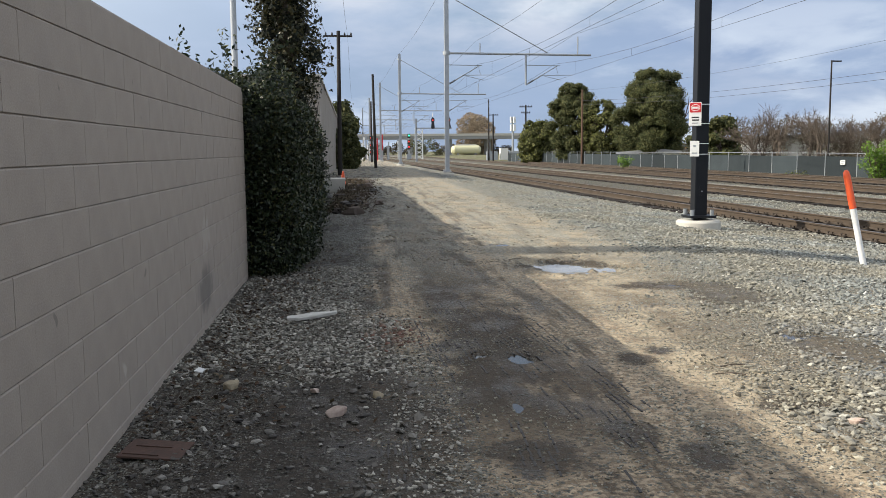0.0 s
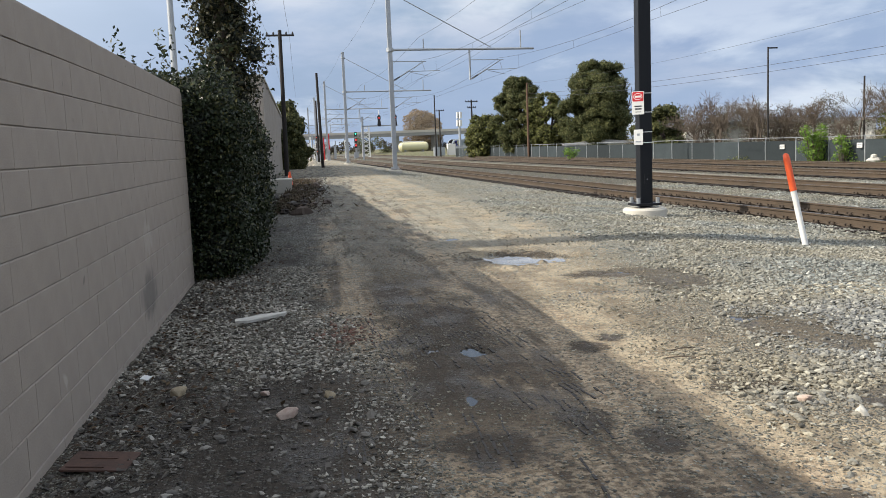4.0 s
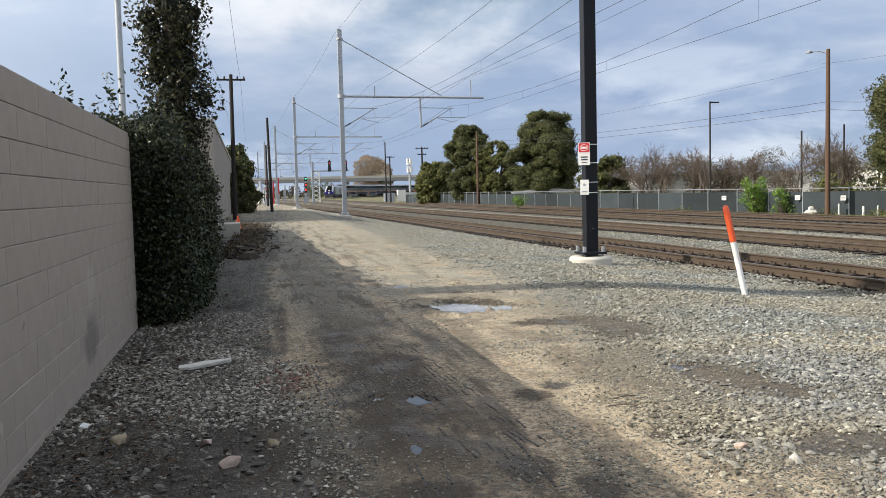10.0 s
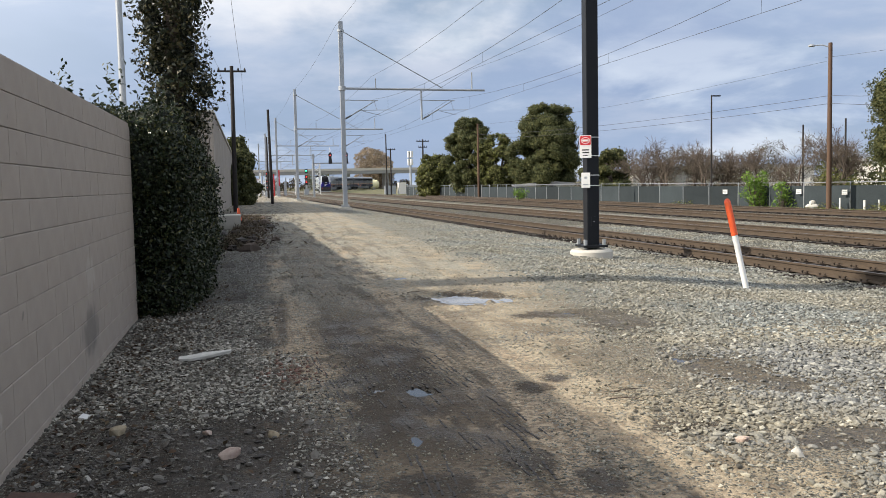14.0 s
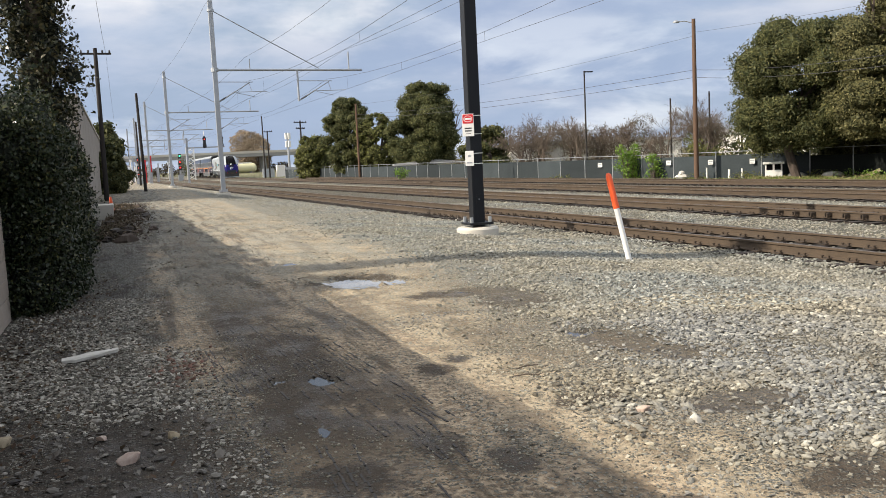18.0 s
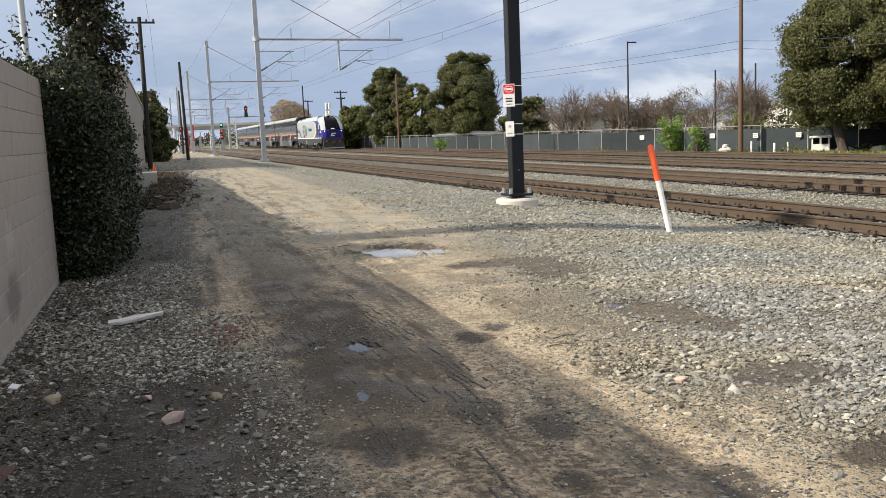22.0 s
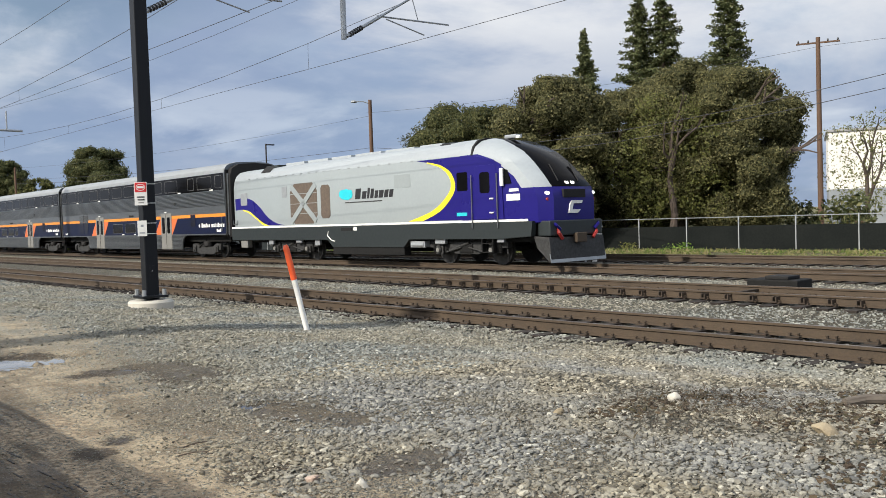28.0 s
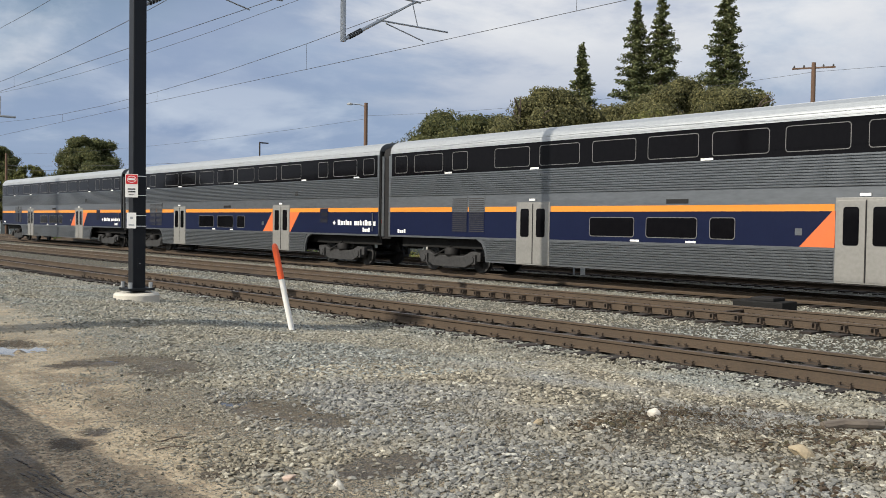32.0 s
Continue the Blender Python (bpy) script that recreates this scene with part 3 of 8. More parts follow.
class Build:
    """Collects simple solids into one mesh."""

    def __init__(self):
        self.v, self.f, self.mi, self.cur = [], [], [], 0

    def add(self, verts, faces):
        k = len(self.v)
        self.v.extend(tuple(p) for p in verts)
        self.f.extend(tuple(i + k for i in f) for f in faces)
        self.mi.extend([self.cur] * len(faces))
        return self

    def box(self, x0, x1, y0, y1, z0, z1, m=None):
        p = [Vector((x, y, z)) for z in (z0, z1) for y in (y0, y1) for x in (x0, x1)]
        if m is not None:
            p = [m @ q for q in p]
        return self.add(p, [(0, 2, 3, 1), (4, 5, 7, 6), (0, 1, 5, 4), (2, 6, 7, 3), (0, 4, 6, 2), (1, 3, 7, 5)])

    def tube(self, a, b, r, r2=None, n=10, caps=True):
        a, b = Vector(a), Vector(b)
        r2 = r if r2 is None else r2
        ax = (b - a).normalized()
        u = ax.orthogonal().normalized()
        w = ax.cross(u)
        ring = [(math.cos(2 * math.pi * i / n), math.sin(2 * math.pi * i / n)) for i in range(n)]
        p = [a + (u * c + w * s) * r for c, s in ring] + [b + (u * c + w * s) * r2 for c, s in ring]
        f = [(i, (i + 1) % n, n + (i + 1) % n, n + i) for i in range(n)]
        if caps:
            f += [tuple(reversed(range(n))), tuple(range(n, 2 * n))]
        return self.add(p, f)

    def path(self, pts, r, n=6):
        """One bent tube through the points."""
        pts = [Vector(p) for p in pts]
        rings = []
        for i, p in enumerate(pts):
            ax = (pts[min(i + 1, len(pts) - 1)] - pts[max(i - 1, 0)]).normalized()
            ref = Vector((0, 0, 1)) if abs(ax.z) < 0.9 else Vector((0, 1, 0))
            u = ax.cross(ref).normalized()
            w = ax.cross(u)
            rings += [p + (u * math.cos(2 * math.pi * k / n) + w * math.sin(2 * math.pi * k / n)) * r for k in range(n)]
        f = [(i * n + k, i * n + (k + 1) % n, (i + 1) * n + (k + 1) % n, (i + 1) * n + k) for i in range(len(pts) - 1) for k in range(n)]
        f += [tuple(reversed(range(n))), tuple(range((len(pts) - 1) * n, len(pts) * n))]
        return self.add(rings, f)

    def prism(self, poly, d0, d1, plane="xz"):
        """A flat outline given depth: plane xz is pushed along y, yz along x, xy along z."""
        at = {"xz": lambda a, b, d: (a, d, b), "yz": lambda a, b, d: (d, a, b), "xy": lambda a, b, d: (a, b, d)}[plane]
        n = len(poly)
        p = [at(a, b, d0) for a, b in poly] + [at(a, b, d1) for a, b in poly]
        f = [tuple(range(n)), tuple(reversed(range(n, 2 * n)))] + [(i, n + i, n + (i + 1) % n, (i + 1) % n) for i in range(n)]
        return self.add(p, f)

    def lathe(self, prof, c=(0, 0, 0), n=20):
        """Rings of (radius, height) about an upright axis."""
        cx, cy, cz = c
        p = [(cx + r * math.cos(2 * math.pi * i / n), cy + r * math.sin(2 * math.pi * i / n), cz + h) for r, h in prof for i in range(n)]
        f = [(k * n + i, k * n + (i + 1) % n, (k + 1) * n + (i + 1) % n, (k + 1) * n + i) for k in range(len(prof) - 1) for i in range(n)]
        f += [tuple(reversed(range(n))), tuple(range((len(prof) - 1) * n, len(prof) * n))]
        return self.add(p, f)

    def mesh(self, name, materials, bevel=0.0, flat=True, fix=True, weld=False):
        me = bpy.data.meshes.new(name)
        me.from_pydata(self.v, [], self.f)
        for m in materials:
            me.materials.append(m)
        if len(materials) > 1:
            me.polygons.foreach_set("material_index", self.mi)
        if fix or bevel:
            bm = bmesh.new()
            bm.from_mesh(me)
            if weld:
                bmesh.ops.remove_doubles(bm, verts=bm.verts, dist=1e-4)
            bmesh.ops.recalc_face_normals(bm, faces=bm.faces)
            if bevel:
                bmesh.ops.remove_doubles(bm, verts=bm.verts, dist=1e-5)
                edges = [e for e in bm.edges if len(e.link_faces) == 2 and e.calc_face_angle(0) > 0.6]
                bmesh.ops.bevel(bm, geom=edges, offset=bevel, segments=2, affect="EDGES", profile=0.6)
            bm.to_mesh(me)
            bm.free()
        if not flat:
            me.polygons.foreach_set("use_smooth", [True] * len(me.polygons))
            me.set_sharp_from_angle(angle=radians(35))
        me.update()
        return me


def put(ob, parent=None, m=None):
    if parent is not None:
        ob.parent = parent
    if m is not None:
        ob.matrix_basis = m
    return ob


def part(name, b, material, parent, label="", bevel=0.0, flat=True, m=None, kind="", weld=False):
    mats = material if isinstance(material, (list, tuple)) else [material]
    ob = put(new(name, b.mesh(name, mats, bevel, flat, True, weld)), parent, m)
    return tagged(ob, label, kind=kind)


def solo(name, b, material, label, category, group="", kind="", bevel=0.0, flat=True, m=None):
    mats = material if isinstance(material, (list, tuple)) else [material]
    ob = put(new(name, b.mesh(name, mats, bevel, flat)), None, m)
    return tagged(ob, label, category, group, kind)


def thing(name, label, category, m=None, group="", kind=""):
    ob = new(name)
    ob.empty_display_size = 0.2
    return tagged(put(ob, None, m), label, category, group, kind)


def stuff_mesh(name, verts, faces, material):
    me = bpy.data.meshes.new(name)
    n, k = len(verts), faces.shape[1]
    me.vertices.add(n)
    me.vertices.foreach_set("co", np.asarray(verts, np.float32).ravel())
    me.loops.add(faces.size)
    me.loops.foreach_set("vertex_index", faces.ravel().astype(np.int32))
    me.polygons.add(len(faces))
    me.polygons.foreach_set("loop_start", np.arange(0, faces.size, k, dtype=np.int32))
    me.polygons.foreach_set("loop_total", np.full(len(faces), k, np.int32))
    me.materials.append(material)
    me.update(calc_edges=True)
    me.validate()
    return me


def leaf_cloud(rng, centres, normals, size, jitter=0.6, shape=(1.0, 0.55)):
    """Leaves: one bent diamond of two triangles at each centre, facing roughly along its normal."""
    n = len(centres)
    nor = normals + rng.normal(0, jitter, (n, 3))
    nor /= np.linalg.norm(nor, axis=1, keepdims=True) + 1e-9
    up = rng.normal(0, 1, (n, 3))
    a = np.cross(nor, up)
    a /= np.linalg.norm(a, axis=1, keepdims=True) + 1e-9
    b = np.cross(nor, a)
    s = size * rng.uniform(0.6, 1.4, (n, 1))
    a, b = a * s * shape[0] * 0.5, b * s * shape[1] * 0.5
    bend = nor * s * 0.12
    v = np.stack([centres - a, centres - b + bend, centres + a, centres + b + bend], 1).reshape(-1, 3)
    f = np.arange(4 * n).reshape(-1, 4)
    return v, f


def clumps(rng, balls, per_area, size, jitter=0.6, fill=0.35, shape=(1.0, 0.55)):
    """Leaves over a set of uneven balls (x, y, z, rx, ry, rz); most near the skin, some inside."""
    cs, ns = [], []
    for x, y, z, rx, ry, rz in balls:
        n = max(20, int(per_area * (rx * ry + rx * rz + ry * rz)))
        d = rng.normal(0, 1, (n, 3))
        d /= np.linalg.norm(d, axis=1, keepdims=True)
        r = np.where(rng.random((n, 1)) < fill, rng.uniform(0.45, 1, (n, 1)), rng.uniform(0.88, 1.08, (n, 1)))
        wob = 1 + 0.16 * np.sin(d[:, :1] * 7 + x) * np.cos(d[:, 1:2] * 6 + y) + 0.1 * np.sin(d[:, 2:] * 9 + z)
        cs.append(np.array([x, y, z]) + d * r * wob * np.array([rx, ry, rz]))
        ns.append(d)
    return leaf_cloud(rng, np.concatenate(cs), np.concatenate(ns), size, jitter, shape)


def lumpy(b, c, r, rng, n=10, rough=0.2):
    """An uneven ball, for the shaded heart of a crown."""
    cx, cy, cz = c
    rows = n // 2
    rad = [[1 + rng.uniform(-rough, rough) for _ in range(n)] for _ in range(rows + 1)]
    p = [(cx + r[0] * rad[k][i] * math.sin(math.pi * k / rows) * math.cos(2 * math.pi * i / n), cy + r[1] * rad[k][i] * math.sin(math.pi * k / rows) * math.sin(2 * math.pi * i / n), cz + r[2] * math.cos(math.pi * k / rows)) for k in range(rows + 1) for i in range(n)]
    f = [(k * n + i, k * n + (i + 1) % n, (k + 1) * n + (i + 1) % n, (k + 1) * n + i) for k in range(rows) for i in range(n)]
    return b.add(p, f)


def limbs(b, rng, a, d, length, r, depth, spread=0.5, tips=None, n=6, kids=3, shrink=0.68):
    """A limb that forks."""
    mid = a + d * length * 0.5 + Vector(rng.normal(0, length * 0.05, 3))
    end = a + d * length + Vector(rng.normal(0, length * 0.08, 3))
    b.tube(a, mid, r, r * 0.8, n=n, caps=False)
    b.tube(mid, end, r * 0.8, r * 0.6, n=n, caps=False)
    if tips is not None:
        tips.append((tuple(end), depth))
    if depth:
        for k in range(kids):
            dd = (d + Vector(rng.normal(0, spread, 3)) + Vector((0, 0, 0.12))).normalized()
            start = end if k < 2 else mid
            limbs(b, rng, start, dd, length * shrink * rng.uniform(0.8, 1.15), max(r * 0.55, 0.011), depth - 1, spread, tips, max(3, n - 1), kids, shrink)

# ---- ground ----
def spaced(*stops):
    out = []
    for (a, step), (b, _) in zip(stops, stops[1:]):
        k = max(1, round((b - a) / step))
        out += [a + (b - a) * i / k for i in range(k)]
    return out + [stops[-1][0]]


def ground_bump(x, y):
    near = smooth(60, 20, y)
    s = x + SLANT * y
    road = smooth(10.0, 7.0, s)
    z = 0.018 * noise.noise((x * 0.9, y * 0.9, 0.0)) + 0.010 * noise.noise((x * 3.1, y * 3.1, 4.0)) + 0.006 * noise.noise((x * 9, y * 9, 2.0))
    z *= near * road
    for px, py, rx, ry, dip in PUDDLES:
        d = ((x - px) / rx) ** 2 + ((y - py) / ry) ** 2
        if d < 4:
            z -= dip * (1 - smooth(0.1, 2.4, d)) + 0.8 * dip * (0.8 * noise.noise((x * 3.2, y * 2.2, 9.0)) + 0.8 * noise.noise((x * 8, y * 5, 1.0)) + 0.5 * noise.noise((x * 17, y * 9, 5.0)))
    return z


# wet hollows: centre, half lengths, depth
PUDDLES = [(2.72, 12.12, 0.40, 0.58, 0.05), (3.28, 11.98, 0.36, 0.16, 0.045), (1.18, 6.78, 0.075, 0.13, 0.032), (0.90, 6.9, 0.04, 0.10, 0.03), (0.97, 5.5, 0.045, 0.15, 0.032), (3.82, 7.3, 0.16, 0.09, 0.035), (2.15, 15.2, 0.32, 0.22, 0.04), (3.62, 10.3, 0.16, 0.05, 0.03)]


def puddles():
    for px, py, rx, ry, dip in PUDDLES:
        b = Build()
        k = 28
        ring = [(px + rx * 2.2 * (1 + 0.15 * math.sin(3 * a + px)) * math.cos(a), py + ry * 2.2 * (1 + 0.15 * math.cos(4 * a + py)) * math.sin(a)) for a in (2 * math.pi * i / k for i in range(k))]
        z = -dip * 0.66
        b.prism(ring, z - 0.01, z, "xy")
        solo("puddle", b, M_WATER if dip > 0.042 and rx > 0.3 else M_WATERDARK, "shallow still rain puddle in the dirt", "puddle", group="puddles on the dirt track")


def make_ground():
    xs = spaced((-1500, 300), (-300, 60), (-60, 8), (-12, 1.5), (-3, 0.07), (2.0, 0.04), (4.1, 0.07), (6, 0.15), (9, 0.4), (36, 4), (80, 20), (300, 150), (1800, 1))
    ys = spaced((-400, 80), (-40, 6), (-4, 0.5), (2.4, 0.07), (11.0, 0.04), (13.2, 0.07), (16.5, 0.3), (30, 1.5), (70, 6), (150, 25), (420, 150), (2400, 1))
    v = [(x, y, ground_z(x, y) + ground_bump(x, y)) for y in ys for x in xs]
    n = len(xs)
    f = np.array([(j * n + i, j * n + i + 1, (j + 1) * n + i + 1, (j + 1) * n + i) for j in range(len(ys) - 1) for i in range(n - 1)])
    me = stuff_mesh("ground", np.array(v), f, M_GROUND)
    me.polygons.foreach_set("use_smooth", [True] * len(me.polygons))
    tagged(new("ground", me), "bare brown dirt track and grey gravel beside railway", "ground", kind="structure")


def ground_material():
    m = bpy.data.materials.new("dirt_and_gravel")
    m.use_nodes = True
    n, l = m.node_tree.nodes, m.node_tree.links
    bsdf = n["Principled BSDF"]
    tc = n.new("ShaderNodeTexCoord")
    sep = n.new("ShaderNodeSeparateXYZ")
    l.new(tc.outputs["Object"], sep.inputs[0])

    def math_(op, a, b=0.0, c=None):
        k = n.new("ShaderNodeMath")
        k.operation = op
        for i, v in enumerate((a, b) if c is None else (a, b, c)):
            if isinstance(v, (int, float)):
                k.inputs[i].default_value = v
            else:
                l.new(v, k.inputs[i])
        return k.outputs[0]

    def tex(scale, detail=6, rough=0.55, stretch=None, off=0.0):
        k = n.new("ShaderNodeTexNoise")
        k.inputs["Scale"].default_value, k.inputs["Detail"].default_value, k.inputs["Roughness"].default_value = scale, detail, rough
        mp = n.new("ShaderNodeMapping")
        mp.inputs["Location"].default_value = (off, off * 0.7, 0)
        if stretch:
            mp.inputs["Scale"].default_value = stretch
        l.new(tc.outputs["Object"], mp.inputs[0])
        l.new(mp.outputs[0], k.inputs["Vector"])
        return k.outputs[0]

    def step(v, lo, hi):
        k = n.new("ShaderNodeMapRange")
        k.interpolation_type = "SMOOTHSTEP"
        k.inputs["From Min"].default_value, k.inputs["From Max"].default_value = lo, hi
        l.new(v, k.inputs["Value"])
        return k.outputs[0]

    def mixc(fac, a, b):
        k = n.new("ShaderNodeMix")
        k.data_type = "RGBA"
        for s, v in ((k.inputs[0], fac), (k.inputs[6], a), (k.inputs[7], b)):
            if isinstance(v, tuple):
                s.default_value = (*v, 1)
            else:
                l.new(v, s)
        return k.outputs[2]

    def vor(scale, off):
        """Pebbles: a random colour for each cell, and how far a point lies from its cell's middle."""
        k = n.new("ShaderNodeTexVoronoi")
        k.voronoi_dimensions = "2D"
        k.inputs["Scale"].default_value = scale
        mp = n.new("ShaderNodeMapping")
        mp.inputs["Location"].default_value = (off, off, 0)
        w = n.new("ShaderNodeVectorMath")
        w.operation = "MULTIPLY_ADD"
        wn_ = n.new("ShaderNodeTexNoise")
        wn_.inputs["Scale"].default_value, wn_.inputs["Detail"].default_value = scale * 0.8, 2
        l.new(tc.outputs["Object"], wn_.inputs["Vector"])
        l.new(wn_.outputs["Color"], w.inputs[0])
        w.inputs[1].default_value = (0.6 / scale,) * 3
        l.new(tc.outputs["Object"], w.inputs[2])
        l.new(w.outputs[0], mp.inputs[0])
        l.new(mp.outputs[0], k.inputs["Vector"])
        sp = n.new("ShaderNodeSeparateColor")
        l.new(k.outputs["Color"], sp.inputs[0])
        return sp.outputs[0], sp.outputs[1], k.outputs["Distance"]

    def ramp(v, colours):
        k = n.new("ShaderNodeValToRGB")
        els = k.color_ramp.elements
        while len(els) < len(colours):
            els.new(0.5)
        for i, q in enumerate(colours):
            els[i].position, els[i].color = i / (len(colours) - 1), (*q, 1)
        l.new(v, k.inputs[0])
        return k.outputs[0]

    x, y = sep.outputs["X"], sep.outputs["Y"]
    s = math_("MULTIPLY_ADD", y, SLANT, x)
    wob = math_("SUBTRACT", tex(0.45, 4), 0.5)
    wob2 = math_("SUBTRACT", tex(1.9, 6, 0.6, off=9), 0.5)
    wig = math_("MULTIPLY_ADD", wob, 0.8, math_("MULTIPLY", wob2, 1.0))
    xw = math_("ADD", x, wig)
    fine, mid, big, huge = tex(75, 4, 0.65), tex(16, 6, 0.7), tex(2.3, 7, 0.65, off=3), tex(0.7, 5, 0.6, off=21)

    def spot(cx, cy, rx, ry, soft=0.5):
        """A patch of its own shape with a ragged rim."""
        dx = math_("MULTIPLY", math_("SUBTRACT", x, cx), 1 / rx)
        dy = math_("MULTIPLY", math_("SUBTRACT", y, cy), 1 / ry)
        d = math_("ADD", math_("MULTIPLY", dx, dx), math_("MULTIPLY", dy, dy))
        d = math_("MULTIPLY_ADD", math_("ADD", wob2, math_("MULTIPLY", math_("SUBTRACT", mid, 0.5), 0.9)), 5.0, d)
        return step(d, 1.0 + soft, 1.0 - soft)

    def join(*masks):
        out = masks[0]
        for q in masks[1:]:
            out = math_("MAXIMUM", out, q)
        return out

    # bare dirt: tan; the strip in the wall's shadow has its own painted tone
    dirt = mixc(step(mid, 0.38, 0.62), (0.435, 0.365, 0.258), (0.305, 0.248, 0.17))
    dirt = mixc(step(big, 0.44, 0.62), dirt, mixc(step(mid, 0.3, 0.7), (0.31, 0.25, 0.17), (0.215, 0.17, 0.115)))
    shadowed = mixc(step(mid, 0.40, 0.60), (0.475, 0.375, 0.258), (0.222, 0.165, 0.109))
    c = mixc(math_("MULTIPLY", step(xw, 2.5, 1.9), step(y, 34, 18)), dirt, shadowed)
    c = mixc(math_("MULTIPLY", step(big, 0.52, 0.64), 0.45), c, (0.15, 0.12, 0.09))
    # grey grit worked into the track further on
    grit = mixc(step(mid, 0.35, 0.65), (0.34, 0.33, 0.275), (0.22, 0.208, 0.168))
    c = mixc(math_("MULTIPLY", math_("MULTIPLY", step(y, 9, 17), step(tex(1.1, 7, 0.7, (1.6, 0.45, 1), 17), 0.40, 0.58)), 0.75), c, grit)
    # dark wet mud: the lane of tyre marks, hollows beside it and at the wall
    lane = math_("MULTIPLY", math_("MULTIPLY", step(xw, 0.45, 0.72), step(xw, 1.62, 1.25)), math_("MULTIPLY", step(y, 3.6, 5.6), math_("MULTIPLY_ADD", step(y, 13, 8.5), 0.5, math_("MULTIPLY", step(y, 40, 20), 0.5))))
    lane = math_("MULTIPLY", lane, step(tex(1.3, 6, 0.65, (1.6, 0.5, 1), 5), 0.30, 0.50))
    mudmask = join(lane, spot(-0.12, 5.2, 0.72, 1.3), spot(-0.5, 4.1, 0.7, 0.7), spot(0.25, 3.4, 0.4, 0.6), spot(2.1, 6.6, 0.14, 0.2), spot(1.6, 3.7, 0.1, 0.16),
                   spot(2.25, 3.3, 0.16, 0.25), spot(3.85, 6.9, 0.35, 0.55), spot(3.7, 10.2, 0.8, 0.35), spot(3.6, 4.75, 0.45, 0.3), spot(3.4, 3.45, 0.55, 0.22), spot(4.05, 9.5, 0.45, 0.7), spot(3.95, 6.2, 0.22, 0.5), spot(2.35, 6.9, 0.14, 0.2), spot(2.75, 5.3, 0.25, 0.25),
                   spot(2.8, 12.2, 0.6, 0.75), spot(-1.1, 9.5, 0.4, 2.2), spot(1.49, 4.8, 0.15, 0.26), spot(1.8, 4.45, 0.13, 0.22), spot(0.86, 4.5, 0.24, 0.38), spot(0.92, 8.3, 0.16, 0.95),
                   spot(1.15, 7.1, 0.33, 0.6), spot(0.88, 6.3, 0.17, 0.6), spot(0.85, 10.1, 0.2, 0.75), spot(0.08, 5.9, 0.36, 0.45), spot(0.15, 4.6, 0.16, 0.8))
    rutmask = math_("MULTIPLY", step(tex(1.0, 6, 0.65, (3.0, 0.30, 1), 5), 0.47, 0.60), math_("MULTIPLY_ADD", step(xw, 2.6, 1.7), 0.45, math_("MULTIPLY", step(xw, 4.2, 3.0), 0.4)))
    mudmask = math_("MAXIMUM", mudmask, rutmask)
    # two wheel bands pressed into the wet lane, broken up along their length
    sway = math_("ADD", math_("MULTIPLY", math_("SINE", math_("MULTIPLY", y, 0.55)), 0.12), math_("MULTIPLY", wob2, 0.35))
    for lane_x, width, lean, off in ((1.28, 0.20, -0.035, 41), (1.75, 0.16, -0.05, 47), (0.42, 0.10, -0.03, 53)):
        gap = math_("ABSOLUTE", math_("SUBTRACT", math_("SUBTRACT", x, math_("MULTIPLY_ADD", y, lean, lane_x)), sway))
        band = math_("MULTIPLY", step(gap, width, width * 0.55), step(tex(0.9, 5, 0.6, (1, 0.55, 1), off), 0.42, 0.52))
        band = math_("MULTIPLY", band, math_("MULTIPLY", step(y, 2.3, 3.0), step(y, 14.0, 10.0)))
        mudmask = math_("MAXIMUM", mudmask, math_("MULTIPLY", band, math_("MULTIPLY_ADD", step(mid, 0.40, 0.60), 0.5, 0.35)))
    mud = mixc(step(mid, 0.36, 0.68), (0.018, 0.0135, 0.0105), (0.07, 0.053, 0.039))
    c = mixc(math_("MULTIPLY", mudmask, 0.9), c, mud)
    # brown earth between the stones
    earth = math_("MULTIPLY", step(tex(0.9, 7, 0.68, (1.0, 0.8, 1), 31), 0.50, 0.64), math_("MULTIPLY", step(x, 2.3, 2.9), step(y, 14, 8)))
    c = mixc(math_("MULTIPLY", earth, 0.8), c, mixc(step(mid, 0.35, 0.65), (0.19, 0.15, 0.105), (0.10, 0.078, 0.055)))
    # dark soil shows by the wall; towards the rails shade between stones is painted in
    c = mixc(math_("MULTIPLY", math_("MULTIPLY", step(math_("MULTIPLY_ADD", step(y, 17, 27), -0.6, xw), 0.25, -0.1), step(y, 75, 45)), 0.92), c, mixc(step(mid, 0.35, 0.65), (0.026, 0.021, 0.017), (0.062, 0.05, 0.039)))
    c = mixc(math_("MULTIPLY", math_("MULTIPLY", step(x, 3.0, 4.2), step(y, 15, 9)), 0.7), c, mixc(step(mid, 0.35, 0.65), (0.075, 0.065, 0.05), (0.17, 0.142, 0.10)))
    # how thick the pebbles lie
    brim = math_("ADD", math_("MULTIPLY_ADD", step(y, 5, 14), -1.5, x), math_("MULTIPLY", wig, 1.3))
    right = step(brim, 2.45, 3.1)
    left = math_("MULTIPLY", step(xw, 0.25, -0.1), step(y, 75, 45))
    strip = math_("MULTIPLY", math_("MULTIPLY", step(xw, 0.0, 0.2), step(xw, 0.75, 0.5)), step(y, 7.6, 6.6))
    lanefar = math_("MULTIPLY", math_("MULTIPLY", step(xw, 0.2, 0.6), step(xw, 1.9, 1.3)), math_("MULTIPLY", step(y, 9, 12), 0.75))
    cover = join(right, math_("MULTIPLY", left, 0.42), strip, lanefar, math_("MULTIPLY", step(huge, 0.45, 0.62), 0.45))
    cover = math_("MULTIPLY", cover, math_("MULTIPLY_ADD", mudmask, -0.72, 1.0))
